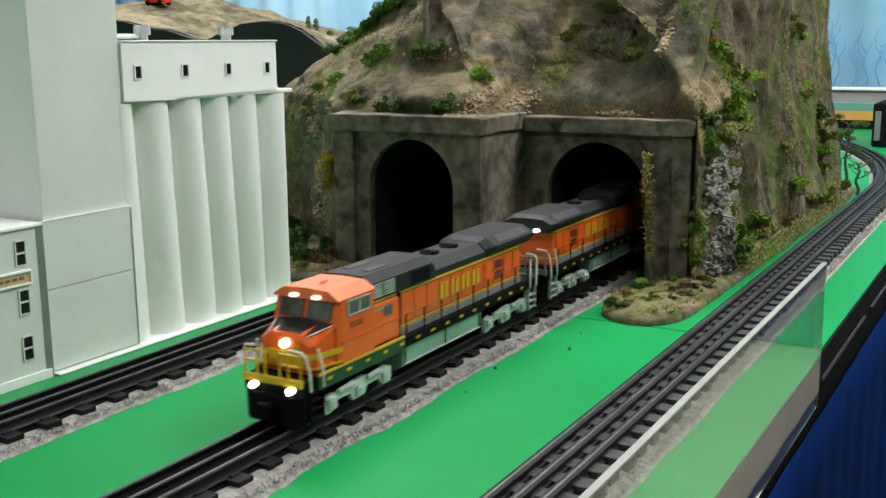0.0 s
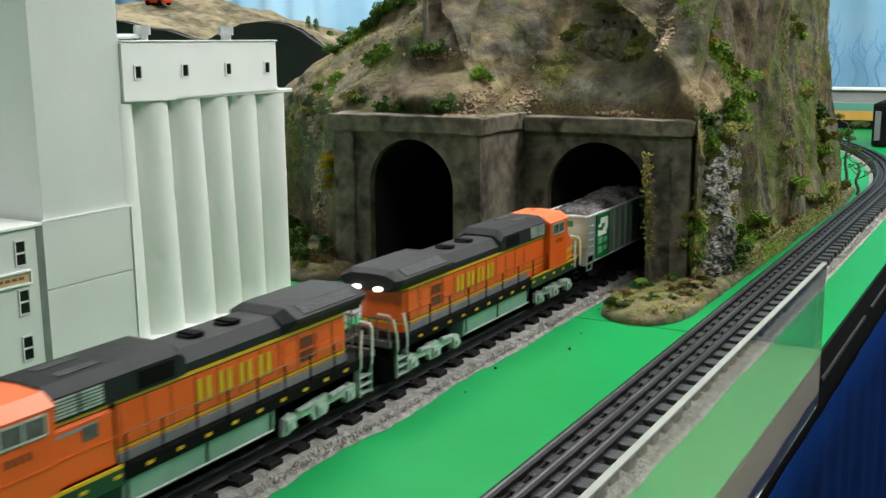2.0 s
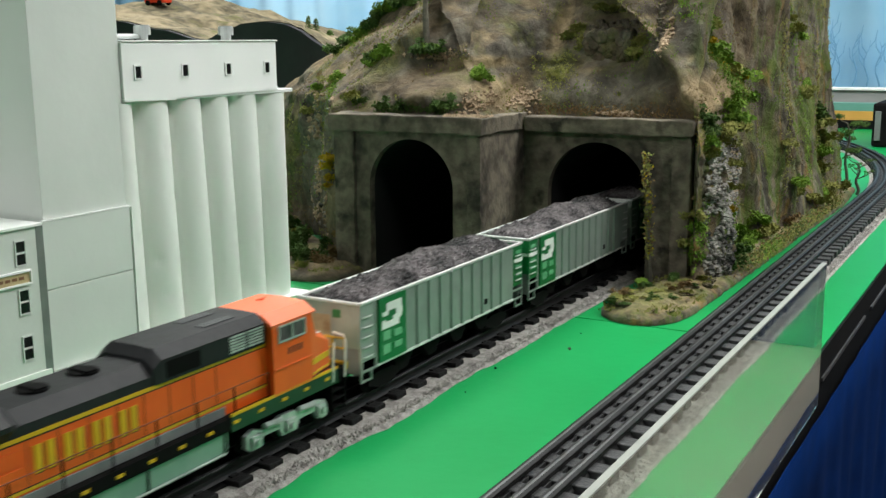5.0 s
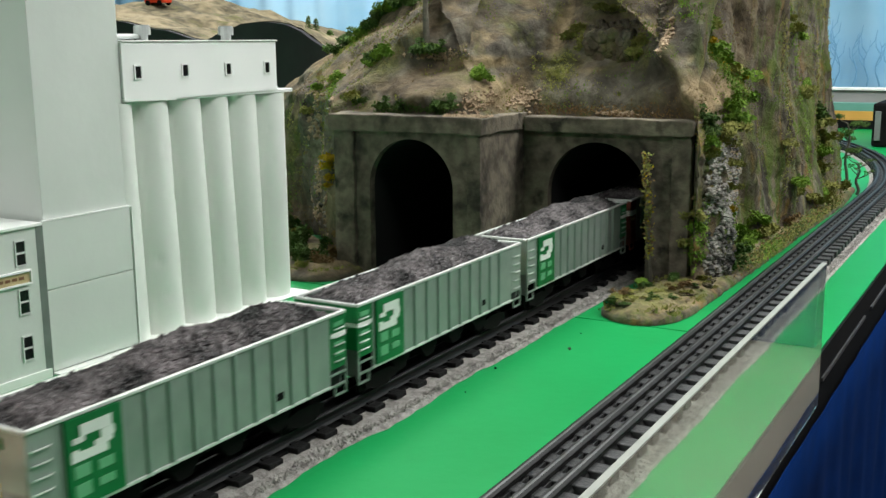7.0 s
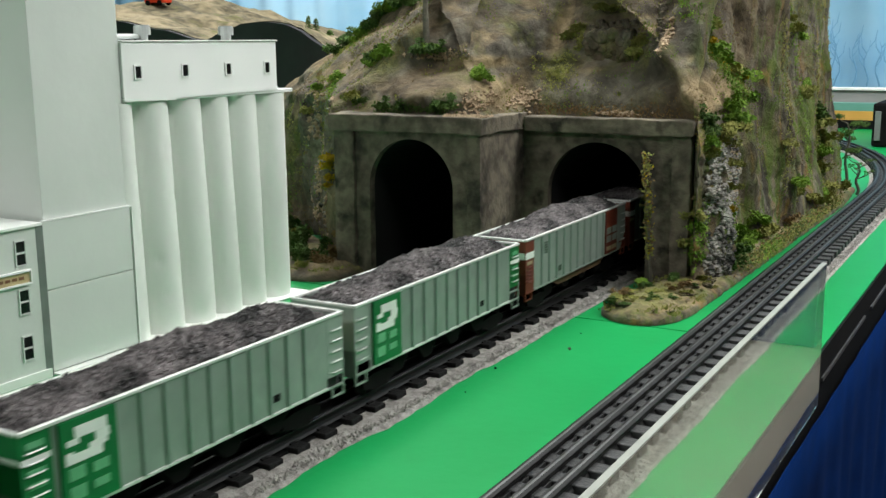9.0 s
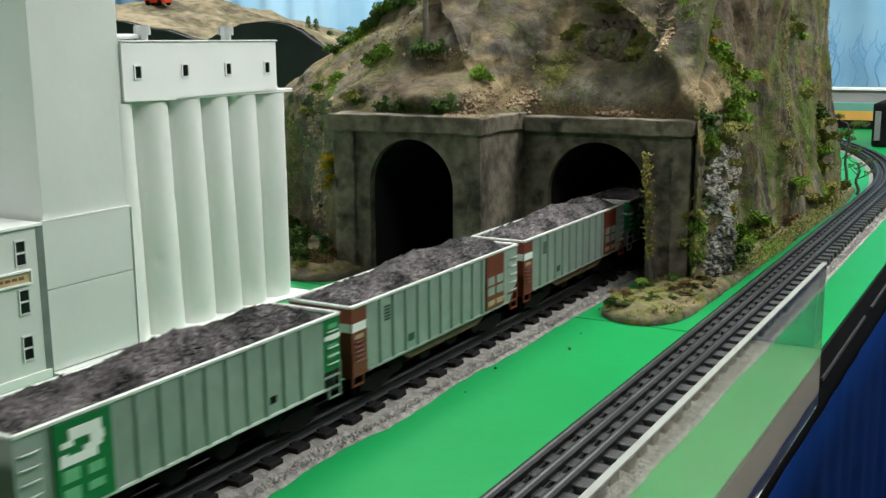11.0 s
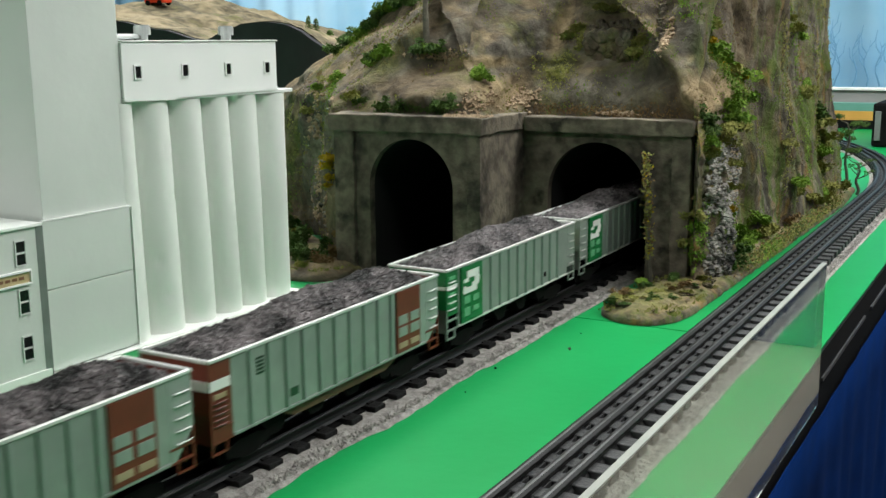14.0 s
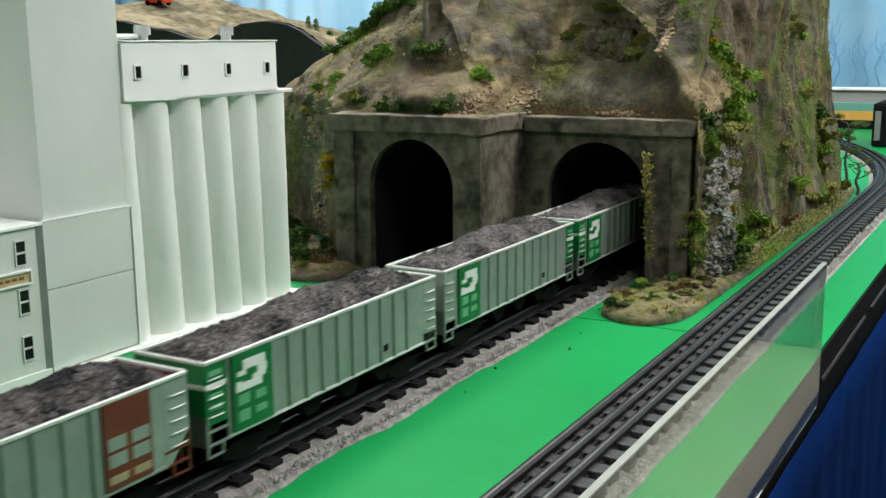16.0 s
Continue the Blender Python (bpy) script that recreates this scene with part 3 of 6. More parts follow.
def portals():
    root = new("tunnel_portal")
    bm = bmesh.new()
    prism(bm, arch_outline(-0.322, -0.112, 0.196, -0.2150, 0.0635, 0.1235), "y", 1.172, 1.184)
    part("arch_wall", fix(bm), CONCRETE, root)
    bm = bmesh.new()
    box(bm, -0.332, -0.300, 1.166, 1.225, 0.0, 0.1955, bevel=0.0015)
    part("pilaster", weather(bm), CONCRETE, root)
    bm = bmesh.new()
    box(bm, -0.128, -0.1085, 1.166, 1.300, 0.0, 0.1955, bevel=0.0008)
    part("pilaster", weather(bm), CONCRETE, root)
    bm = bmesh.new()
    box(bm, -0.337, -0.104, 1.160, 1.2795, 0.1960, 0.2175, bevel=0.002)
    box(bm, -0.337, -0.108, 1.2797, 1.36, 0.1960, 0.2165, bevel=0.002)
    part("coping", weather(bm), CONCRETE, root)
    bm = bmesh.new()
    # lining coloured near-black in place of the shade behind the arch
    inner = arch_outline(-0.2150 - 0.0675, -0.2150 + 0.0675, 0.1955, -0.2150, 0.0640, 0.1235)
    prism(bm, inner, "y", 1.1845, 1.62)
    part("tunnel_lining", fix(bm), TUNNELDARK, root, "tunnel lining painted near-black for the shade inside")
    tagged(root, "grey-brown weathered concrete tunnel portal with empty track", "tunnel portal", "tunnel portals")
    root = new("tunnel_portal")
    bm = bmesh.new()
    prism(bm, arch_outline(-0.1082, 0.118, 0.193, -0.0035, 0.0690, 0.1120), "y", 1.292, 1.304)
    part("arch_wall", fix(bm), CONCRETE, root)
    bm = bmesh.new()
    box(bm, 0.098, 0.1225, 1.287, 1.33, 0.0, 0.1925, bevel=0.0015)
    part("pilaster", weather(bm), CONCRETE, root)
    bm = bmesh.new()
    box(bm, -0.1035, 0.127, 1.280, 1.42, 0.1930, 0.2130, bevel=0.002)
    part("coping", weather(bm), CONCRETE, root)
    bm = bmesh.new()
    # same shade-black lining behind the second arch
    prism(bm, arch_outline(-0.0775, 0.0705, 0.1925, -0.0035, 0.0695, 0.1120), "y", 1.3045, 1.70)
    part("tunnel_lining", fix(bm), TUNNELDARK, root, "tunnel lining painted near-black for the shade inside")
    tagged(root, "grey-brown weathered concrete tunnel portal over busy track", "tunnel portal", "tunnel portals")


portals()


def tunnel_floor():
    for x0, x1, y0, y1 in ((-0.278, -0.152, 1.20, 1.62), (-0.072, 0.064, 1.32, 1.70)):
        # dark sheet over the board, drawing the tunnel's shade
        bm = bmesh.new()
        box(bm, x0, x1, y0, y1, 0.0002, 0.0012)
        structure(part("floor", bm, TUNNELDARK), "near-black sheet painting the shade on the tunnel floor", "floor")


tunnel_floor()

# ---------------- the mountain ----------------
RING = [(-0.375, 1.205, 0), (-0.335, 1.190, 1), (-0.215, 1.190, 1), (-0.112, 1.190, 1), (-0.1085, 1.300, 1), (0.0, 1.308, 1), (0.118, 1.308, 1),
        (0.140, 1.262, 2), (0.152, 1.34, 2), (0.150, 1.55, 3), (0.155, 1.80, 3), (0.160, 2.05, 3), (0.135, 2.22, 3), (0.02, 2.42, 3),
        (-0.35, 2.55, 4), (-0.85, 2.52, 4), (-1.02, 2.20, 4), (-0.98, 1.80, 4), (-0.75, 1.52, 4), (-0.46, 1.33, 0), (-0.405, 1.255, 0)]


def fbm(p, octaves=5, gain=0.5):
    return noise.fractal(p, 1.0 - math.log(gain, 2) - 1.0, 2.0, octaves)


def ridge(p):
    return 1.0 - 2.0 * abs(noise.noise(p))


def mountain():
    pts = [Vector((x, y)) for x, y, _ in RING]
    n = len(pts)
    foot, kinds = [], []
    for i in range(n):
        a, b = pts[i], pts[(i + 1) % n]
        near = a.y < 2.3 and a.x > -0.8
        k = max(2, int((b - a).length / (0.0045 if near else 0.03)))
        for j in range(k):
            foot.append(a.lerp(b, j / k))
            t = j / k
            w = {q: 0.0 for q in range(5)}
            w[RING[i][2]] += 1 - t
            w[RING[(i + 1) % n][2]] += t
            kinds.append(w)
    m = len(foot)
    soft = foot[:]
    for _ in range(330):
        soft = [(soft[i - 1] + soft[i] * 2 + soft[(i + 1) % m]) / 4 for i in range(m)]
    rows = []
    NZ = 104
    TOP = 0.47
    bm = bmesh.new()
    for j in range(NZ + 1):
        z = TOP * (j / NZ)
        row = []
        for i in range(m):
            w = kinds[i]
            d = soft[(i + 3) % m] - soft[i - 3]
            inward = Vector((-d.y, d.x)).normalized()
            blend = min(1.0, max(0.0, (z - 0.195) / 0.07))
            base = foot[i].lerp(soft[i], blend)
            front = max(0.0, z - 0.205)
            lean = max(0.0, min(1.0, (base.x + 0.08) / 0.14))
            ins = (w[0] * (0.010 * z + 1.15 * max(0, z - 0.225)) + w[1] * (1.0 - 0.42 * lean) * front + w[2] * (0.05 * z + 0.75 * max(0, z - 0.19))
                   + w[3] * (0.004 + 0.085 * z) + w[4] * (0.15 * z + 1.15 * max(0, z - 0.225)))
            q = base + inward * ins
            p = Vector((q.x, q.y, z))
            f = w[1] + w[0]
            amp = 1.0 if w[1] < 0.5 else min(1, max(0.15, (z - 0.195) / 0.05))
            lump = 0.030 * noise.noise(p * 8 + Vector((3.3, 1.2, 7.7))) + 0.015 * noise.noise(p * 19 + Vector((1, 5, 2)))
            crag = noise.ridged_multi_fractal(p * 13 + Vector((4, 2, 9)), 0.9, 2.1, 5, 0.9, 2.0) - 1.0
            mask = min(1, max(0, 0.5 + 2.6 * noise.noise(p * 6 + Vector((9, 9, 1)))))
            rough = lump * 0.75 + 0.004 * (noise.ridged_multi_fractal(p * 31, 0.9, 2.1, 4, 0.9, 2.0) - 1.0) * mask + 0.007 * crag * (0.2 + 0.8 * mask) + 0.0026 * noise.fractal(p * 70, 0.8, 2.0, 4)
            col = w[3] + 0.35 * w[2]
            if col > 0.05:
                hang = p + Vector((0.016 * noise.noise(p * 12), 0.034 * noise.noise(p * 9 + Vector((4, 0, 0))), 0))
                drape = 0.034 * noise.noise((hang.x * 6, hang.y * 6, p.z * 3.0)) + 0.018 * noise.noise((hang.x * 15 + 3, hang.y * 15, p.z * 5.5)) + 0.012 * ridge(Vector((hang.x * 12, hang.y * 12, p.z * 2.0))) + 0.006 * ridge(Vector((hang.x * 27 + 5, hang.y * 27, p.z * 6.0))) + 0.0032 * noise.fractal(p * 55, 0.8, 2.0, 4) - 0.008
                rough = rough * (1 - 0.85 * min(1, col)) + min(1, col) * drape
            if w[2] > 0.05:
                cell = noise.voronoi(p * 55)[0]
                rough += w[2] * (0.004 * (cell[1] - cell[0]) * 3.0 - 0.003) + w[2] * 0.004 * (noise.ridged_multi_fractal(p * 60, 0.9, 2.1, 3, 0.9, 2.0) - 1.0)
            # sculpted shoulders, outcrops and gullies
            for bx, bz, rx, rz, h in SHAPES:
                e = ((p.x - bx) / rx) ** 2 + ((z - bz) / rz) ** 2
                if e < 4 and f + w[2] > 0.1:
                    rough += h * math.exp(-e * 1.4) * min(1, f + w[2])
            # the tan spur running down to the corner
            if f + w[2] > 0.1:
                t = max(0.0, min(1.0, ((p.x - 0.070) * 0.075 + (0.297 - z) * 0.082) / (0.075 ** 2 + 0.082 ** 2)))
                e = math.hypot(p.x - 0.070 - 0.075 * t, z - 0.297 + 0.082 * t)
                rough += 0.024 * math.exp(-(e / 0.013) ** 2)
            q = base + inward * (ins - rough * amp)
            row.append(bm.verts.new((q.x, q.y, z + 0.004 * noise.noise(p * 24))))
        rows.append(row)
    for j in range(NZ):
        z = TOP * (j + 1) / NZ
        for i in range(m):
            k = (i + 1) % m
            if kinds[i][1] > 0.98 and z < 0.200:
                continue
            bm.faces.new((rows[j][i], rows[j][k], rows[j + 1][k], rows[j + 1][i]))
    top = bm.verts.new((-0.35, 1.9, TOP + 0.03))
    for i in range(m):
        bm.faces.new((rows[-1][i], rows[-1][(i + 1) % m], top))
    for v in [v for v in bm.verts if not v.link_faces]:
        bm.verts.remove(v)
    ob = part("mountain", fix(bm), ROCK, smooth=True)
    return tagged(ob, "plaster model mountain in weathered brown and grey rock", "mountain")


# where the slope swells or sinks: x, z, half width, half height, bulge
SHAPES = [(-0.21, 0.243, 0.085, 0.022, 0.030), (-0.115, 0.235, 0.03, 0.035, -0.018), (-0.03, 0.250, 0.045, 0.03, 0.012), (0.035, 0.300, 0.045, 0.030, 0.006), (-0.045, 0.345, 0.03, 0.02, 0.008),
          (0.100, 0.29, 0.016, 0.05, 0.004), (0.055, 0.275, 0.035, 0.03, 0.002), (-0.104, 0.32, 0.014, 0.05, -0.014), (0.02, 0.258, 0.05, 0.016, -0.010), (0.125, 0.235, 0.03, 0.020, 0.022), (-0.17, 0.31, 0.05, 0.03, 0.010), (-0.24, 0.275, 0.06, 0.012, -0.016), (0.06, 0.238, 0.06, 0.022, 0.010)]
MOUNT = mountain()


def apron():
    """Flat moulded earth plates at the mountain's foot."""
    for name, outline, h, label in (
            ("scenery_base", [(0.078, 1.108), (0.100, 1.090), (0.130, 1.086), (0.156, 1.104), (0.168, 1.150), (0.172, 1.40), (0.176, 1.80), (0.182, 2.10), (0.168, 2.33), (0.10, 2.34), (0.10, 1.31), (0.082, 1.285), (0.070, 1.20), (0.068, 1.125)], 0.010, "moulded earth apron with grass at the mountain's foot"),
            ("scenery_base", [(-0.44, 1.105), (-0.36, 1.085), (-0.305, 1.105), (-0.288, 1.16), (-0.30, 1.22), (-0.44, 1.30), (-0.66, 1.46), (-0.70, 1.36), (-0.58, 1.20)], 0.010, "small moulded earth apron beside the tunnel portal")):
        bm = bmesh.new()
        n = len(outline)
        dense = []
        for i in range(n):
            a, b = Vector(outline[i]), Vector(outline[(i + 1) % n])
            k = max(1, int((b - a).length / 0.008))
            dense += [a.lerp(b, j / k) for j in range(k)]
        m = len(dense)
        for _ in range(6):
            dense = [(dense[i - 1] + dense[i] * 2 + dense[(i + 1) % m]) / 4 for i in range(m)]
        c = sum(dense, Vector((0, 0))) / m
        rings = []
        for f, z in ((0, 0.0003), (0.0, h * 0.55), (0.006, h * 0.95), (0.016, h * 1.25), (0.028, h * 1.6)):
            ring = []
            for i, p in enumerate(dense):
                d = dense[(i + 1) % m] - dense[i - 1]
                nin = Vector((-d.y, d.x)).normalized()
                q = p + nin * f
                ring.append(bm.verts.new((q.x + 0.002 * noise.noise((p.x * 60, p.y * 60, 0)), q.y, z + (0.35 * h * noise.noise((q.x * 40, q.y * 40, 2)) if f > 0 else 0))))
            rings.append(ring)
        for a, b in zip(rings, rings[1:]):
            for i in range(m):
                bm.faces.new((a[i], a[(i + 1) % m], b[(i + 1) % m], b[i]))
        f = bm.faces.new(rings[-1])
        bmesh.ops.triangulate(bm, faces=[f])
        tagged(part(name, fix(bm), ROCK, smooth=True), label, "scenery base")


apron()

# ---------------- far hills, sky cloth ----------------
def far_hills():
    bm = bmesh.new()
    prof = [(-2.3, 0.20), (-1.9, 0.33), (-1.62, 0.385), (-1.497, 0.366), (-1.36, 0.345), (-1.218, 0.318), (-1.15, 0.340), (-1.098, 0.355), (-1.04, 0.358), (-0.986, 0.353), (-0.95, 0.342), (-0.917, 0.324), (-0.885, 0.304), (-0.858, 0.286), (-0.80, 0.25), (-0.72, 0.18), (-0.66, 0.0)]

    def top(x):
        for (a, za), (b, zb) in zip(prof, prof[1:]):
            if a <= x <= b:
                t = (x - a) / (b - a)
                t = t * t * (3 - 2 * t)
                return za + (zb - za) * t
        return 0.0
    outline = [(-2.3, 0.0)] + [(x, top(x)) for x in np.linspace(-2.3, -0.661, 90)] + [(-0.66, 0.0)]
    prism(bm, outline, "y", 1.90, 1.915)
    board = part("profile_board", fix(bm), PROFILE)
    tagged(board, "black painted profile board closing a model hill", "profile board")
    bm = bmesh.new()
    nx, ny = 110, 50
    rows = []
    for j in range(ny + 1):
        v = j / ny
        y = 1.916 + 1.1 * v
        row = []
        for i in range(nx + 1):
            x = -2.3 + 1.62 * i / nx
            rise = 0.075 * math.exp(-((x + 1.78) / 0.36) ** 2) - 0.16 * max(0.0, min(1.0, (x + 1.22) / 0.3)) * v
            z = top(x) + 0.002 + (math.sin(min(1, v * 2.2) * math.pi / 2) * rise * max(0.0, 1 - max(0, v - 0.5) * 2) if rise > 0 else rise) - 0.05 * v
            z += min(1, v * 6) * (0.012 * ridge(Vector((x * 5, y * 6, 1.3))) + 0.012 * fbm(Vector((x * 14, y * 14, 0)), 4)) * (1.0 if x < -1.3 else max(0.12, 1 - (x + 1.3) * 3))
            row.append(bm.verts.new((x, y, max(z, 0.0))))
        rows.append(row)
    for a, b in zip(rows, rows[1:]):
        for i in range(nx):
            bm.faces.new((a[i], a[i + 1], b[i + 1], b[i]))
    tagged(part("model_hill", fix(bm), TAN, smooth=True), "tan sandy model hill with shallow gullies", "hill")


far_hills()


def sky_cloth():
    m = mat("sky_blue_cloth", lin((140, 206, 244)), lin((190, 230, 252)), rough=0.9, scale=3.0, bump=0.1, bscale=300, wear=lin((126, 198, 242)))
    bm = bmesh.new()
    nx, nz = 420, 8
    rows = []
    for j in range(nz + 1):
        row = []
        for i in range(nx + 1):
            x = -5.1 + 7.6 * i / nx
            z = -0.3 + 1.95 * j / nz
            row.append(bm.verts.new((x, 5.25 + 0.018 * math.sin(x * 31 + 2 * noise.noise((x * 2, z, 0))) + 0.02 * noise.noise((x * 7, z * 0.8, 3)), z)))
        rows.append(row)
    for a, b in zip(rows, rows[1:]):
        for i in range(nx):
            bm.faces.new((a[i], a[i + 1], b[i + 1], b[i]))
    cloth = structure(part("backdrop", bm, m, smooth=True), "pale blue sky cloth with soft folds and painted bare trees", "backdrop")
    ink = mat("painted_twig", lin((112, 172, 214)), lin((130, 188, 226)), rough=0.9, scale=40)
    rnd = random.Random(12)
    for k in range(16):
        bm = bmesh.new()
        x = -0.62 + 0.055 * k + rnd.uniform(-0.02, 0.02) if k < 12 else -2.6 + 0.14 * (k - 12)
        z0 = 0.10 if k < 12 else 0.36
        h = rnd.uniform(0.12, 0.34)
        pts = [(x + 0.012 * math.sin(j * 1.1 + k), 5.195, z0 + h * j / 7) for j in range(8)]
        rod(bm, pts, [0.0045 - 0.0005 * j for j in range(8)], 5)
        for j in (3, 4, 5, 6):
            s = rnd.choice((-1, 1))
            rod(bm, [pts[j], (pts[j][0] + s * 0.022, 5.195, pts[j][2] + 0.03), (pts[j][0] + s * 0.028, 5.195, pts[j][2] + 0.075)], [0.003, 0.002, 0.001], 4)
        part("painted_tree", bm, ink, cloth, "thin painted bare tree")


sky_cloth()

# ---------------- rolling stock ----------------
ORANGE = mat("orange_paint", lin((214, 84, 20)), lin((230, 98, 28)), rough=0.34, scale=40, coat=0.2)
# cab roof and horn take a paler tone than the body orange
CABROOF = mat("paler_orange", lin((236, 108, 58)), lin((244, 122, 70)), rough=0.45, scale=40)
YELLOW = mat("yellow_paint", lin((196, 156, 18)), lin((214, 174, 30)), rough=0.4, scale=60)
DKGREEN = mat("dark_green_paint", lin((18, 48, 30)), lin((28, 62, 40)), rough=0.4, scale=60)
ROOFBLACK = mat("roof_black", lin((24, 25, 27)), lin((38, 39, 41)), rough=0.55, scale=70, bump=0.12, spec=0.25)
ROOFGREY = mat("grille_grey", lin((48, 50, 52)), lin((70, 72, 74)), rough=0.55, scale=200, bump=0.4, spec=0.25)
SILVER = mat("silver_paint", lin((150, 166, 158)), lin((206, 214, 208)), rough=0.30, metal=0.35, scale=140)
# silver with the green board's reflection mixed into the base colour
TANKM = mat("tank_silver_board_tint", lin((116, 148, 134)), lin((138, 168, 153)), rough=0.38, metal=0.15, scale=50)
PLATE = mat("grey_walkway", lin((96, 98, 98)), lin((124, 126, 126)), rough=0.5, scale=90)
UNDER = mat("underframe_black", lin((7, 7, 7)), lin((15, 15, 14)), rough=0.8, scale=90, spec=0.1)
# grey mottling puts reflections into the dark glass colour
GLASSD = mat("cab_glass_painted_gloss", lin((40, 42, 42)), lin((104, 106, 102)), rough=0.08, scale=110)
WHITEP = mat("white_paint", lin((214, 216, 212)), lin((230, 232, 228)), rough=0.45, scale=60)
HOPSILVER = mat("hopper_silver", lin((124, 137, 129)), lin((152, 163, 155)), rough=0.42, metal=0.25, scale=45, wear=lin((132, 142, 136)))
HOPRIB = mat("hopper_rib", lin((128, 142, 135)), lin((150, 162, 155)), rough=0.45, metal=0.25, scale=60)
RIM = mat("hopper_rim", lin((196, 200, 196)), lin((216, 219, 215)), rough=0.4, metal=0.2, scale=60)
HOPGREEN = mat("hopper_green", lin((0, 92, 44)), lin((10, 110, 56)), rough=0.38, scale=60)
PALEGREEN = mat("pale_green_bars", lin((76, 150, 104)), lin((104, 172, 128)), rough=0.45, scale=60)
HOPBROWN = mat("hopper_red_brown", lin((88, 34, 20)), lin((106, 46, 28)), rough=0.5, scale=60, wear=lin((86, 36, 22)))
RUST = mat("rust_stain", lin((140, 112, 78)), lin((164, 150, 120)), rough=0.7, scale=60, wear=lin((116, 82, 50)))
RUSTB = mat("rusty_brown", lin((70, 50, 32)), lin((96, 74, 48)), rough=0.7, scale=60)
COALM = mat("coal", lin((16, 15, 16)), lin((128, 121, 122)), rough=0.5, scale=240, bump=0.6, bscale=400, spec=0.4, spread=(0.43, 0.62))
LAMPW = glow("lamp_glow", (1.0, 0.93, 0.74, 1), 9.0)
LAMPSOFT = glow("number_board_glow", (1.0, 0.92, 0.70, 1), 3.5)


def loft(bm, sections, mi=0, cap=True):
    """Join cross-sections [(y, [(x, z), ...]), ...] of equal length."""
    rings = [[bm.verts.new((x, y if not isinstance(y, (list, tuple)) else y[i], z)) for i, (x, z) in enumerate(pts)] for y, pts in sections]
    k = len(rings[0])
    for a, b in zip(rings, rings[1:]):
        for i in range(k):
            bm.faces.new((a[i], a[(i + 1) % k], b[(i + 1) % k], b[i])).material_index = mi
    if cap:
        bm.faces.new(rings[0][::-1]).material_index = mi
        bm.faces.new(rings[-1]).material_index = mi


def sym(pts):
    """A closed section from its right half, bottom to top."""
    return [(x, z) for x, z in pts] + [(-x, z) for x, z in reversed(pts) if x > 1e-6]


def wheelset(name, root, y, r, zc):
    bm = bmesh.new()
    for x in (-0.0175, 0.0155):
        cyl(bm, (x, 0, 0), "x", r, 0.0022, 20)
        cyl(bm, (x + (0.0022 if x > 0 else -0.0014) - (0.0022 if x > 0 else 0), 0, 0), "x", r * 1.12, 0.0014, 20)
    cyl(bm, (-0.0175, 0, 0), "x", 0.0022, 0.035, 8)
    return part(name, bm, UNDER, root, m=pose(0, y, zc))


def loco_truck(root, y0, y1):
    """A three-axle truck with cast silver side frames."""
    L = y1 - y0
    bm = bmesh.new()
    box(bm, -0.018, 0.018, y0 + 0.006, y1 - 0.006, 0.026, 0.044)
    tr = part("truck", bm, UNDER, root)
    for sx in (-1, 1):
        bm = bmesh.new()
        f = lambda t: y0 + L * t
        prof = [(f(0.0), 0.0225), (f(0.06), 0.0215), (f(0.13), 0.0235), (f(0.17), 0.0300), (f(0.36), 0.0300), (f(0.40), 0.0230), (f(0.58), 0.0235), (f(0.61), 0.0300), (f(0.80), 0.0305), (f(0.85), 0.0235), (f(0.95), 0.0235), (f(1.0), 0.0270), (f(1.0), 0.0360), (f(0.92), 0.0390), (f(0.80), 0.0350), (f(0.66), 0.0362), (f(0.60), 0.0392), (f(0.42), 0.0385), (f(0.36), 0.0352), (f(0.20), 0.0345), (f(0.12), 0.0372), (f(0.02), 0.0350)]
        a, b = (0.0242, 0.0282) if sx > 0 else (-0.0282, -0.0242)
        prism(bm, prof, "x", a, b)
        fr = part("side_frame", fix(bm), SILVER, tr, "cast silver side frame")
        for t in (0.09, 0.49, 0.90):
            bm = bmesh.new()
            xx = 0.0282 if sx > 0 else -0.0306
            box(bm, xx, xx + 0.0024, f(t) - 0.0055, f(t) + 0.0055, 0.0248, 0.0345, bevel=0.0008)
            cyl(bm, (xx if sx > 0 else xx + 0.001, f(t), 0.0292), "x", 0.0030, 0.0034 * sx, 10)
            part("axle_box", bm, SILVER, tr)
        for t in (0.28, 0.70):
            bm = bmesh.new()
            rod(bm, [(sx * 0.0295, f(t) - 0.010, 0.0370), (sx * 0.0295, f(t) + 0.010, 0.0385)], 0.0023, 8)
            part("brake_cylinder", bm, SILVER, tr)
    for t in (0.11, 0.49, 0.88):
        wheelset("wheelset", tr, y0 + L * t, 0.0105, 0.0287)


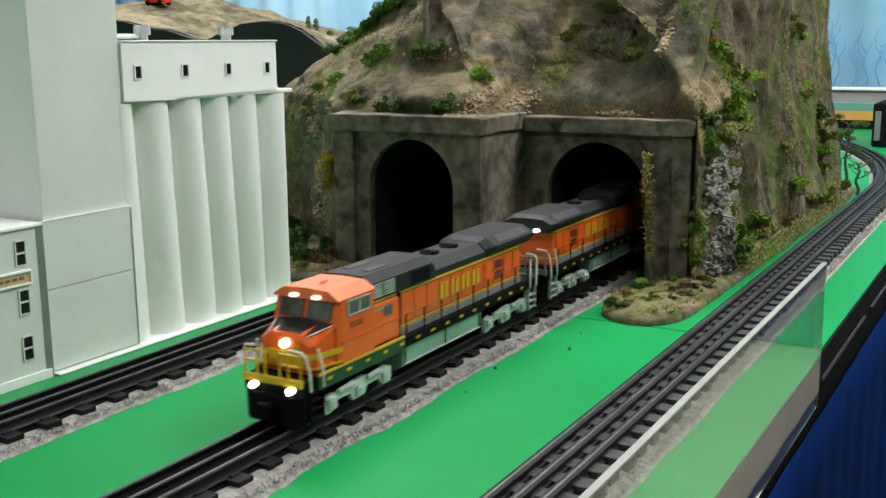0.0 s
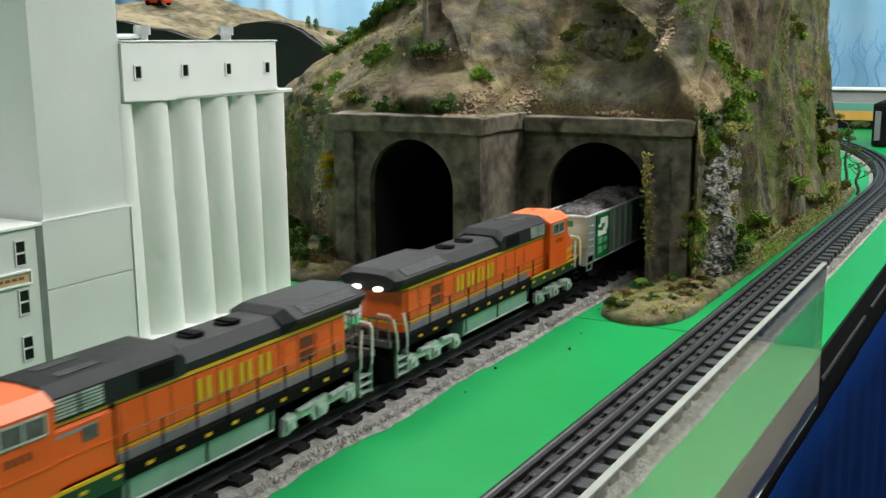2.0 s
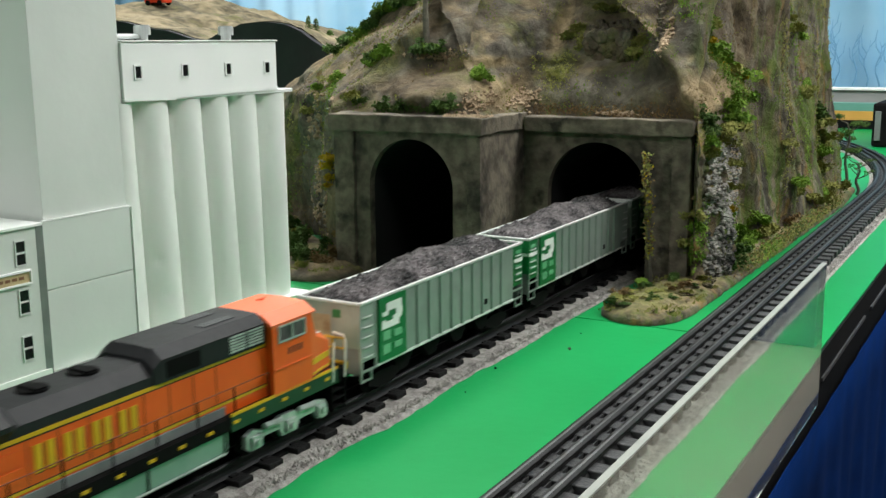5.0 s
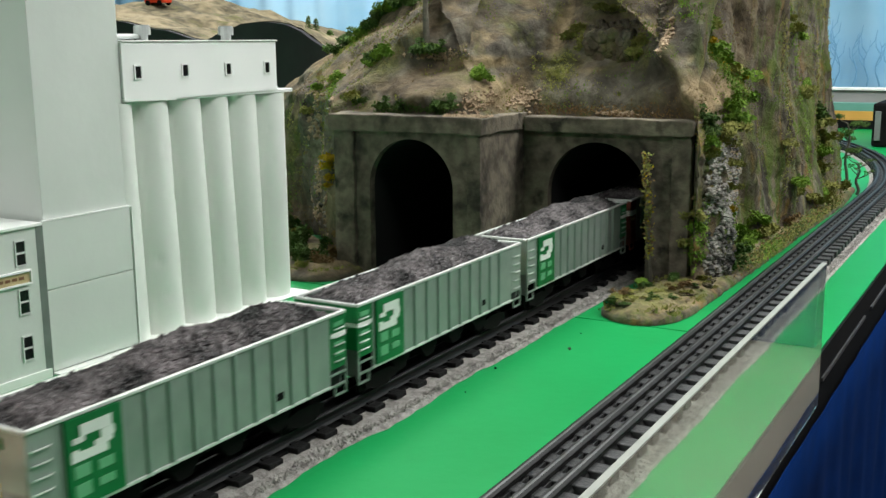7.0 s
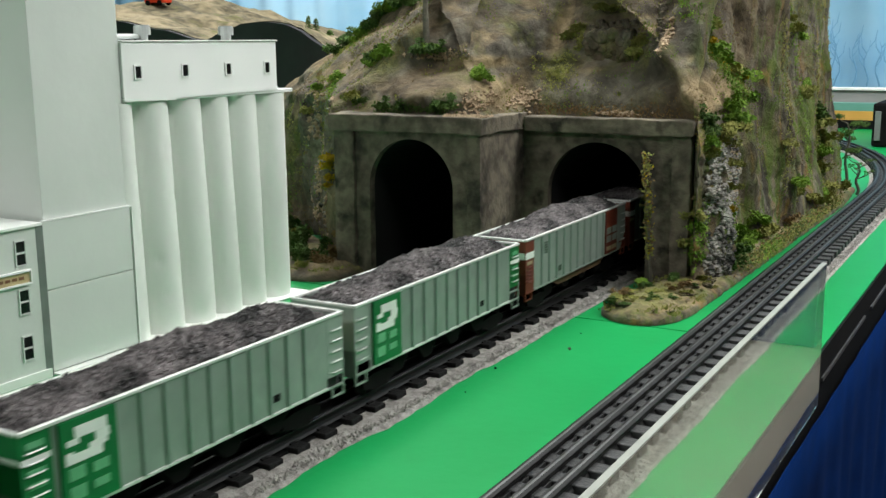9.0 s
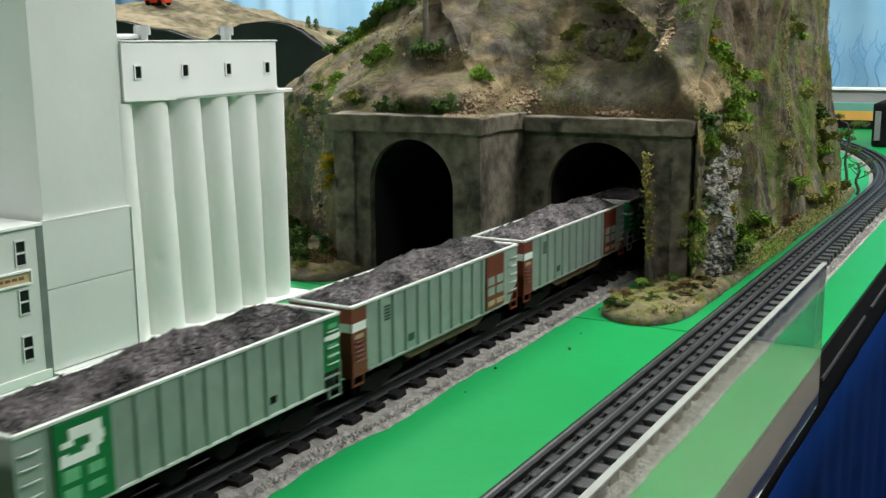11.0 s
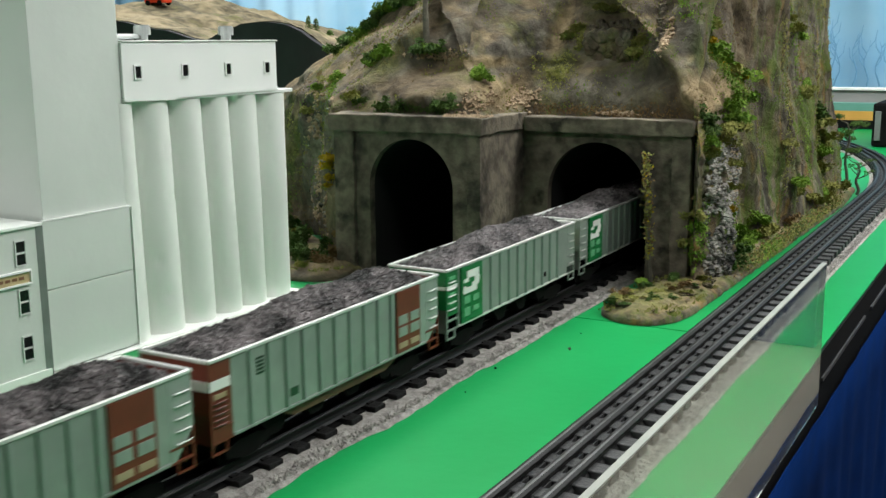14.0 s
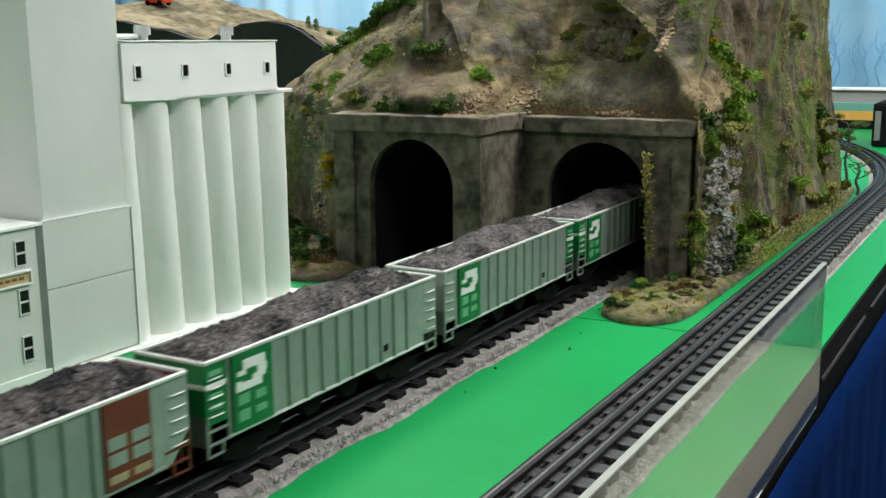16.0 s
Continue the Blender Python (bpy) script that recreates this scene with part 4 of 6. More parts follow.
def diesel_locomotive(label):
    root = new("diesel_locomotive")
    O = -0.215
    S = lambda s: O + s
    # frame and sills
    bm = bmesh.new()
    box(bm, -0.0300, 0.0300, S(0.018), S(0.412), 0.0470, 0.0572, bevel=0.0006)
    part("frame", bm, UNDER, root)
    for sx in (-1, 1):
        a, b = sorted((sx * 0.0301, sx * 0.0315))
        bm = bmesh.new()
        box(bm, a, b, S(0.020), S(0.146), 0.0462, 0.0570)
        part("side_sill", bm, DKGREEN, root, "dark green sill")
        bm = bmesh.new()
        box(bm, a, b, S(0.1465), S(0.410), 0.0488, 0.0570)
        part("side_sill", bm, UNDER, root)
        bm = bmesh.new()
        box(bm, a, b + (0.0002 if sx > 0 else 0), S(0.020), S(0.146), 0.0572, 0.0592)
        part("sill_stripe", bm, YELLOW, root, "yellow stripe")
        first = None
        for k in range(14):
            s = 0.034 + k * 0.0268
            if first is None:
                bm = bmesh.new()
                box(bm, -0.0003, 0.0003, -0.0030, 0.0030, -0.0011, 0.0011)
                first = part("sill_mark", bm, YELLOW, root, "small yellow mark", m=pose(sx * 0.0318, S(s), 0.0528))
            else:
                o = new("sill_mark", first.data)
                o.parent, o.matrix_basis = root, pose(sx * 0.0318, S(s), 0.0528)
    # nose
    bm = bmesh.new()
    loft(bm, [(S(0.0205), sym([(0.0225, 0.0575), (0.0225, 0.0790), (0.0120, 0.0850), (0.0, 0.0855)])),
              (S(0.0235), sym([(0.0265, 0.0575), (0.0265, 0.0810), (0.0150, 0.0875), (0.0, 0.0880)])),
              (S(0.0470), sym([(0.0295, 0.0575), (0.0295, 0.0915), (0.0170, 0.0940), (0.0, 0.0945)]))])
    nose = part("nose", fix(bm), ORANGE, root)
    bm = bmesh.new()
    loft(bm, [(S(0.0245), sym([(0.0175, 0.0858), (0.0180, 0.0872), (0.0, 0.0892)])), (S(0.0452), sym([(0.0265, 0.0912), (0.0265, 0.0928), (0.0, 0.0950)]))])
    part("antiglare_panel", fix(bm), ROOFBLACK, nose, "dull black panel")
    for sx in (-1, 1):
        bm = bmesh.new()
        rod(bm, [(sx * 0.0184, S(0.0242), 0.0868), (sx * 0.0275, S(0.0452), 0.0918)], 0.0006, 5)
        part("nose_line", bm, WHITEP, nose, "white edge line")
    for z0, z1, mtl in ((0.0690, 0.0735, YELLOW), (0.0612, 0.0628, YELLOW), (0.0590, 0.0600, ROOFBLACK)):
        bm = bmesh.new()
        loft(bm, [(S(0.0202), sym([(0.0229, z0), (0.0229, z1)])), (S(0.0234), sym([(0.0269, z0), (0.0269, z1)])), (S(0.0360), sym([(0.0289, z0), (0.0289, z1)])), (S(0.0520), sym([(0.0319, z0), (0.0319, z1)]))])
        part("nose_band", fix(bm), mtl, nose, "painted band")
    # cab
    low = [(0.0305, 0.0575), (0.0305, 0.0915), (0.0210, 0.0925), (0.0, 0.0930)]
    bm = bmesh.new()
    loft(bm, [(S(0.0455), sym(low)), (S(0.0525), sym([(0.0315, 0.0575), (0.0315, 0.1105), (0.0215, 0.1170), (0.0, 0.1180)])), (S(0.0985), sym([(0.0315, 0.0575), (0.0315, 0.1105), (0.0215, 0.1170), (0.0, 0.1180)]))])
    cab = part("cab", fix(bm), ORANGE, root)
    bm = bmesh.new()
    loft(bm, [(S(0.0475), sym([(0.0318, 0.1100), (0.0322, 0.1112), (0.0218, 0.1180), (0.0, 0.1190), (0.0, 0.1180)][:4])), (S(0.0995), sym([(0.0318, 0.1100), (0.0322, 0.1112), (0.0218, 0.1180), (0.0, 0.1190)]))])
    roof = part("cab_roof", fix(bm), CABROOF, cab, "cab roof in a paler orange than the body")
    bm = bmesh.new()
    rod(bm, [(0.004, S(0.066), 0.1190), (0.004, S(0.066), 0.1204)], 0.0012, 8)
    rod(bm, [(0.004, S(0.062), 0.1206), (0.004, S(0.072), 0.1206)], 0.0008, 6)
    part("horn", bm, CABROOF, roof)

    def slant(t, x, off):
        y = S(0.0455) + 0.0070 * t
        z = 0.0925 + 0.0245 * t
        n = Vector((0, -0.0245, 0.0070)).normalized() * off
        return Vector((x, y, z)) + n
    for a, b in ((-0.0252, -0.0022), (0.0022, 0.0252)):
        bm = bmesh.new()
        c = [slant(0.09, a, 0.0012), slant(0.09, b, 0.0012), slant(0.66, b, 0.0012), slant(0.66, a, 0.0012)]
        d = [slant(0.09, a, -0.0004), slant(0.09, b, -0.0004), slant(0.66, b, -0.0004), slant(0.66, a, -0.0004)]
        v = [bm.verts.new(p) for p in c + d]
        for q in ((0, 1, 2, 3), (7, 6, 5, 4), (0, 4, 5, 1), (1, 5, 6, 2), (2, 6, 7, 3), (3, 7, 4, 0)):
            bm.faces.new([v[i] for i in q])
        part("windscreen", fix(bm), GLASSD, cab, "dark windscreen")
    for x in (-0.0110, 0.0110):
        bm = bmesh.new()
        cyl(bm, (x, S(0.0462), 0.1122), "y", 0.0022, 0.005, 12)
        bmesh.ops.scale(bm, vec=(1.9, 1, 0.75), space=Matrix.Translation((-x, 0, -0.1122)), verts=bm.verts[:])
        part("number_board", bm, LAMPSOFT, cab, "lit number board")
    for sx in (-1, 1):
        bm = bmesh.new()
        a, b = sorted((sx * 0.0313, sx * 0.0326))
        for q in ((0.0600, 0.0925, 0.0963, 0.0975), (0.0600, 0.0925, 0.1078, 0.1090), (0.0600, 0.0614, 0.0976, 0.1077), (0.0755, 0.0770, 0.0976, 0.1077), (0.0911, 0.0925, 0.0976, 0.1077)):
            box(bm, a, b, S(q[0]), S(q[1]), q[2], q[3])
        fr = part("cab_window", bm, SILVER, cab, "silver framed side window")
        for q in ((0.0615, 0.0754), (0.0771, 0.0910)):
            bm = bmesh.new()
            a, b = sorted((sx * 0.0314, sx * 0.0319))
            box(bm, a, b, S(q[0]), S(q[1]), 0.0976, 0.1077)
            part("pane", bm, GLASSD, fr)
        for k in range(4):
            bm = bmesh.new()
            a, b = sorted((sx * 0.0314, sx * 0.0317))
            box(bm, a, b, S(0.0640 + k * 0.0048), S(0.0668 + k * 0.0048), 0.0855, 0.0905)
            part("number_bar", bm, HOPBROWN, cab)
        bm = bmesh.new()
        a, b = sorted((sx * 0.0314, sx * 0.0322))
        box(bm, a, b, S(0.052), S(0.0975), 0.0765, 0.0775)
        part("belt_rail", bm, ORANGE, cab)
    # equipment cabinet on one side, full walkway on the other
    bm = bmesh.new()
    loft(bm, [(S(0.0990), [(0.004, 0.0595), (0.0272, 0.0595), (0.0272, 0.0930), (0.0252, 0.0944), (0.004, 0.0944)]), (S(0.1445), [(0.004, 0.0595), (0.0272, 0.0595), (0.0272, 0.0930), (0.0252, 0.0944), (0.004, 0.0944)])])
    cbn = part("equipment_cabinet", fix(bm), ORANGE, root)
    bm = bmesh.new()
    box(bm, 0.0270, 0.0277, S(0.1205), S(0.1325), 0.0815, 0.0900)
    part("cabinet_window", bm, GLASSD, cbn, "small dark window")
    bm = bmesh.new()
    loft(bm, [(S(0.1005), [(0.0271, 0.0885), (0.0277, 0.0888), (0.0271, 0.0912)]), (S(0.1330), [(0.0271, 0.0890), (0.0277, 0.0893), (0.0271, 0.0918)])])
    part("shade_strip", fix(bm), PLATE, cbn, "grey sunshade strip")
    bm = bmesh.new()
    box(bm, 0.0271, 0.0279, S(0.099), S(0.1445), 0.0755, 0.0765)
    part("belt_rail", bm, ORANGE, cbn)
    # long hood
    bm = bmesh.new()
    loft(bm, [(S(0.0986), sym([(0.0245, 0.0573), (0.0245, 0.0945)])), (S(0.3900), sym([(0.0245, 0.0573), (0.0245, 0.0945)])), (S(0.3960), sym([(0.0215, 0.0573), (0.0215, 0.0945)])), (S(0.3985), sym([(0.0150, 0.0573), (0.0150, 0.0945)]))])
    hood = part("long_hood", fix(bm), ORANGE, root)
    for z0, z1, mtl, o in ((0.0945, 0.0953, ROOFBLACK, 0.0003), (0.0954, 0.0978, YELLOW, 0.0004), (0.0650, 0.0668, YELLOW, 0.0004), (0.0669, 0.0675, ROOFBLACK, 0.0003)):
        bm = bmesh.new()
        loft(bm, [(S(0.0990), sym([(0.0245 + o, z0), (0.0245 + o, z1)])), (S(0.3902), sym([(0.0245 + o, z0), (0.0245 + o, z1)])), (S(0.3964), sym([(0.0215 + o, z0), (0.0215 + o, z1)])), (S(0.3990), sym([(0.0150, z0), (0.0150, z1)]))])
        part("hood_stripe", fix(bm), mtl, hood, "painted stripe")
    for sx in (-1, 1):
        a, b = sorted((sx * 0.0246, sx * 0.0262))
        bm = bmesh.new()
        box(bm, a, b, S(0.146), S(0.392), 0.0574, 0.0640, bevel=0.0003)
        part("battery_box", bm, PLATE, root, "grey locker row")
        for k in range(8):
            bm = bmesh.new()
            a2, b2 = sorted((sx * 0.0246, sx * 0.0251))
            s = 0.312 + (k % 4) * 0.021
            z = 0.0715 + (k // 4) * 0.0105
            box(bm, a2, b2, S(s), S(s + 0.0165), z, z + 0.0085)
            if k in (1, 5):
                part("vent_grille", bm, HOPBROWN, hood, "brown vent grille")
            else:
                part("hood_door", bm, ORANGE, hood)
        # plain yellow shapes where the railway's name stands
        for k in range(4):
            s0 = 0.220 + k * 0.0212 if sx > 0 else 0.303 - k * 0.0212
            d = 1 if sx > 0 else -1
            for p, q in ((0.0, 0.0054), (0.0088, 0.0142)):
                for mtl, lift, dz, dy, text in ((DKGREEN, 0.0003, -0.0008, 0.0010, "dark green shadow bar"), (YELLOW, 0.0006, 0.0, 0.0, "plain yellow bar")):
                    a2, b2 = sorted((sx * 0.0246, sx * (0.0246 + lift)))
                    c0, c1 = sorted((S(s0 + d * (p + dy)), S(s0 + d * (q + dy))))
                    bm = bmesh.new()
                    box(bm, a2, b2, c0, c1, 0.0735 + dz, 0.0900 + dz)
                    part("name_bar", bm, mtl, hood, text)
        for k in range(11):
            a2, b2 = sorted((sx * 0.0245, sx * 0.0248))
            y = S(0.152 + 0.0222 * k)
            bm = bmesh.new()
            box(bm, a2, b2, y - 0.00025, y + 0.00025, 0.0682, 0.0942)
            part("door_seam", bm, HOPBROWN, hood, "thin dark door seam")
        for y in (0.150, 0.222, 0.290):
            a2, b2 = sorted((sx * 0.0284, sx * 0.0290))
            bm = bmesh.new()
            box(bm, a2, b2, S(y), S(y + 0.0016), 0.0325, 0.0468)
            part("tank_band", bm, UNDER, root, "dark tank band")
    # solid dark strip draws a gap at the cabinet's rear edge
    bm = bmesh.new()
    box(bm, 0.0246, 0.0275, S(0.1447), S(0.1462), 0.0580, 0.0976)
    part("cabinet_edge", bm, UNDER, root, "dark strip standing in for a gap behind the cabinet")
    # black roof
    bm = bmesh.new()
    loft(bm, [(S(0.2090), sym([(0.0246, 0.0979), (0.0246, 0.1040), (0.0160, 0.1120), (0.0, 0.1125)])), (S(0.3180), sym([(0.0246, 0.0979), (0.0246, 0.1040), (0.0160, 0.1120), (0.0, 0.1125)]))])
    hr = part("hood_roof", fix(bm), ROOFBLACK, root)
    bm = bmesh.new()
    loft(bm, [(S(0.0998), sym([(0.0262, 0.0979), (0.0262, 0.1130), (0.0185, 0.1195), (0.0, 0.1200)])), (S(0.2030), sym([(0.0262, 0.0979), (0.0262, 0.1130), (0.0185, 0.1195), (0.0, 0.1200)])), (S(0.2100), sym([(0.0255, 0.0979), (0.0255, 0.1085), (0.0175, 0.1140), (0.0, 0.1145)]))])
    bx = part("blower_housing", fix(bm), ROOFBLACK, root)
    for sx in (-1, 1):
        for k in range(2):
            for j in range(6):
                bm = bmesh.new()
                a2, b2 = sorted((sx * 0.0262, sx * 0.0270))
                box(bm, a2, b2, S(0.1030 + k * 0.019), S(0.1195 + k * 0.019), 0.1000 + j * 0.0021, 0.1012 + j * 0.0021)
                part("louvre", bm, SILVER, bx, "pale louvre blade")
        bm = bmesh.new()
        a2, b2 = sorted((sx * 0.0262, sx * 0.0266))
        box(bm, a2, b2, S(0.1680), S(0.1990), 0.1000, 0.1110)
        part("air_intake", bm, UNDER, bx, "dark air intake")
        bm = bmesh.new()
        box(bm, sx * 0.010 - 0.004, sx * 0.010 + 0.004, S(0.118), S(0.150), 0.1196, 0.1203)
        part("roof_hatch", bm, ROOFGREY, bx)
    for s in (0.243, 0.281):
        bm = bmesh.new()
        cyl(bm, (0, S(s), 0.1120), "z", 0.0095, 0.0018, 18)
        box(bm, -0.0085, 0.0085, S(s) - 0.0045, S(s) + 0.0045, 0.1136, 0.1152, bevel=0.0005)
        part("exhaust_outlet", bm, UNDER, hr)
    # radiator wings
    bm = bmesh.new()
    loft(bm, [(S(0.3120), sym([(0.0247, 0.0979), (0.0250, 0.1045), (0.0250, 0.1060), (0.0165, 0.1125), (0.0, 0.1130)])), (S(0.3210), sym([(0.0247, 0.0979), (0.0325, 0.1060), (0.0325, 0.1090), (0.0200, 0.1165), (0.0, 0.1170)])), (S(0.4100), sym([(0.0247, 0.0979), (0.0325, 0.1060), (0.0325, 0.1090), (0.0200, 0.1165), (0.0, 0.1170)])), (S(0.4180), sym([(0.0215, 0.0985), (0.0285, 0.1060), (0.0285, 0.1085), (0.0180, 0.1130), (0.0, 0.1135)]))])
    rw = part("radiator_housing", fix(bm), ROOFBLACK, root)
    for sx in (-1, 1):
        bm = bmesh.new()
        loft(bm, [(S(0.332), [(sx * 0.0305, 0.1104), (sx * 0.0213, 0.1159), (sx * 0.0216, 0.1163), (sx * 0.0308, 0.1108)]), (S(0.402), [(sx * 0.0305, 0.1104), (sx * 0.0213, 0.1159), (sx * 0.0216, 0.1163), (sx * 0.0308, 0.1108)])])
        part("radiator_grille", fix(bm), ROOFGREY, rw, "dark grey mesh grille")
    for x in (-0.0115, 0.0115):
        bm = bmesh.new()
        cyl(bm, (x, S(0.4160), 0.1005), "y", 0.0026, 0.0040, 12)
        bmesh.ops.scale(bm, vec=(1.7, 1, 0.8), space=Matrix.Translation((-x, 0, -0.1005)), verts=bm.verts[:])
        part("rear_lamp", bm, LAMPW if x > 0 else LAMPSOFT, hood, "glowing lamp")
    # fuel tank
    bm = bmesh.new()
    loft(bm, [(S(0.1475), sym([(0.0170, 0.0235), (0.0275, 0.0300), (0.0285, 0.0470)])), (S(0.2950), sym([(0.0170, 0.0235), (0.0275, 0.0300), (0.0285, 0.0470)]))])
    tank = part("fuel_tank", fix(bm), TANKM, root, "silver fuel tank tinted with the board's green reflection")
    for sx in (-1, 1):
        bm = bmesh.new()
        rod(bm, [(sx * 0.0288, S(0.150), 0.0318), (sx * 0.0288, S(0.292), 0.0318)], 0.0009, 6)
        part("tank_pipe", bm, SILVER, tank)
    loco_truck(root, S(0.031), S(0.128))
    loco_truck(root, S(0.304), S(0.401))
    # pilots, couplers, steps
    for s0, sg in ((0.0, 1), (0.43, -1)):
        e = lambda d: S(s0 + sg * d)
        bm = bmesh.new()
        ya, yb = sorted((e(0.004), e(0.022)))
        box(bm, -0.0295, 0.0295, ya, yb, 0.0440, 0.0560, bevel=0.001)
        pl = part("pilot", bm, UNDER, root)
        bm = bmesh.new()
        prism(bm, [(-0.029, e(0.006)), (-0.021, e(0.000)), (0.021, e(0.000)), (0.029, e(0.006)), (0.027, e(0.014)), (-0.027, e(0.014))], "z", 0.0215, 0.0438)
        part("plough", fix(bm), UNDER, pl)
        bm = bmesh.new()
        ya, yb = sorted((e(-0.011), e(0.006)))
        box(bm, -0.0030, 0.0030, ya, yb, 0.0330, 0.0380, bevel=0.0008)
        box(bm, -0.0055, 0.0055, min(e(-0.012), e(-0.006)), max(e(-0.012), e(-0.006)), 0.0305, 0.0400, bevel=0.001)
        part("coupler", bm, UNDER, pl)
        bm = bmesh.new()
        ya, yb = sorted((e(0.0015), e(0.0040)))
        box(bm, -0.0290, 0.0290, ya, yb, 0.0520, 0.0580, bevel=0.0004)
        part("platform_edge", bm, YELLOW if sg > 0 else PLATE, pl, "yellow platform edge" if sg > 0 else "grey platform edge")
        for x in (-0.0180, 0.0180):
            if sg > 0:
                bm = bmesh.new()
                cyl(bm, (x, e(-0.0008), 0.0492), "y", 0.0030, 0.004, 14)
                part("ditch_light", bm, LAMPW, pl, "glowing ditch light")
        for sx in (-1, 1):
            bm = bmesh.new()
            for z in (0.0250, 0.0320, 0.0390):
                ya, yb = sorted((e(0.010), e(0.026)))
                box(bm, min(sx * 0.0245, sx * 0.0312), max(sx * 0.0245, sx * 0.0312), ya, yb, z, z + 0.0012)
            for d in (0.0095, 0.0262):
                ya, yb = sorted((e(d), e(d + 0.0010)))
                box(bm, min(sx * 0.0245, sx * 0.0312), max(sx * 0.0245, sx * 0.0312), ya, yb, 0.0235, 0.0480)
            part("steps", bm, SILVER if sg < 0 else UNDER, pl, "corner boarding steps")
            bm = bmesh.new()
            rod(bm, [(sx * 0.0312, e(0.010), 0.0480), (sx * 0.0314, e(0.009), 0.0620), (sx * 0.0300, e(0.006), 0.0760), (sx * 0.0270, e(0.004), 0.0800), (sx * 0.0160, e(0.003), 0.0810)], 0.0010, 6)
            part("corner_handrail", bm, WHITEP, pl, "white corner handrail")
            bm = bmesh.new()
            rod(bm, [(sx * 0.0312, e(0.026), 0.0480), (sx * 0.0314, e(0.0255), 0.0640), (sx * 0.0300, e(0.022), 0.0790)], 0.0010, 6)
            part("corner_handrail", bm, WHITEP, pl, "white corner handrail")
        mt2 = YELLOW if sg > 0 else PLATE
        for x in (-0.0270, -0.0150, -0.0070, 0.0070, 0.0150, 0.0270):
            bm = bmesh.new()
            rod(bm, [(x, e(0.0030), 0.0575), (x, e(0.0030), 0.0770)], 0.0009, 6)
            part("end_post", bm, mt2, pl)
        for x0, x1 in ((-0.0270, -0.0070), (0.0070, 0.0270)):
            for z in (0.0770, 0.0685):
                bm = bmesh.new()
                rod(bm, [(x0, e(0.0030), z), (x1, e(0.0030), z)], 0.0009, 6)
                part("end_rail", bm, mt2, pl)
    bm = bmesh.new()
    cyl(bm, (0.0, S(0.0172), 0.0805), "y", 0.0036, 0.005, 16)
    part("headlight", bm, LAMPW, nose, "bright glowing headlight")
    bm = bmesh.new()
    cyl(bm, (0.0105, S(0.0188), 0.0775), "y", 0.0030, 0.003, 14)
    part("bell", bm, YELLOW, nose)
    for x in (-0.0165, -0.005, 0.0065):
        bm = bmesh.new()
        box(bm, x, x + 0.0100, S(0.0192), S(0.0206), 0.0630, 0.0745, bevel=0.0004)
        part("nose_door", bm, YELLOW, nose, "yellow door panel")
    # walkway handrails
    for sx in (-1, 1):
        st = 0.150 if sx > 0 else 0.104
        first = None
        n = 8
        for k in range(n + 1):
            s = st + (0.400 - st) * k / n
            if first is None:
                bm = bmesh.new()
                rod(bm, [(0, 0, 0.0575), (0, 0, 0.0775)], 0.00075, 5)
                first = part("stanchion", bm, UNDER, root, m=pose(sx * 0.0306, S(s), 0))
            else:
                o = new("stanchion", first.data)
                o.parent, o.matrix_basis = root, pose(sx * 0.0306, S(s), 0)
        bm = bmesh.new()
        rod(bm, [(sx * 0.0306, S(st), 0.0775), (sx * 0.0306, S(0.400), 0.0775)], 0.0004, 5)
        part("handrail", bm, HOPBROWN, root)
    return tagged(root, label, "locomotive", "locomotives")


LOCO_A = diesel_locomotive("orange and black diesel locomotive leading, headlights lit")
LOCO_B = copy_thing(LOCO_A, pose(0, 1.2695, 0, 0, 0, 180))
tagged(LOCO_B, "orange and black diesel locomotive coupled backwards behind another")

# ---------------- hopper cars ----------------
HL = 0.306


def coal_mesh(seed):
    rnd = random.Random(seed)
    bm = bmesh.new()
    ny, nx = 92, 20
    rows = []
    hump = lambda v: 0.0055 + 0.0030 * math.exp(-((v - 0.18) / 0.10) ** 2) + 0.0105 * math.exp(-((v - 0.52) / 0.17) ** 2) + 0.0085 * math.exp(-((v - 0.84) / 0.12) ** 2)
    zf = lambda u, v: 0.0985 + hump(v) * (1 - (2 * u - 1) ** 2) ** 0.7 * min(1, min(v, 1 - v) * 9) + 0.0022 * noise.noise((u * 5 + seed, v * 22, 0))
    for j in range(ny + 1):
        v = j / ny
        row = []
        for i in range(nx + 1):
            u = i / nx
            row.append(bm.verts.new((-0.0292 + 0.0584 * u, -HL / 2 + 0.003 + (HL - 0.006) * v, zf(u, v) + rnd.uniform(-0.0008, 0.0010))))
        rows.append(row)
    for a, b in zip(rows, rows[1:]):
        for i in range(nx):
            bm.faces.new((a[i], a[i + 1], b[i + 1], b[i]))
    for _ in range(2300):
        u, v = rnd.uniform(0.03, 0.97), rnd.uniform(0.01, 0.99)
        pebble(bm, (-0.0292 + 0.0584 * u, -HL / 2 + 0.003 + (HL - 0.006) * v, zf(u, v) + 0.0004), rnd.uniform(0.0012, 0.0036), rnd)
    me = bpy.data.meshes.new("coal_load")
    bm.to_mesh(me)
    bm.free()
    me.materials.append(COALM)
    return me


COAL = coal_mesh(5)


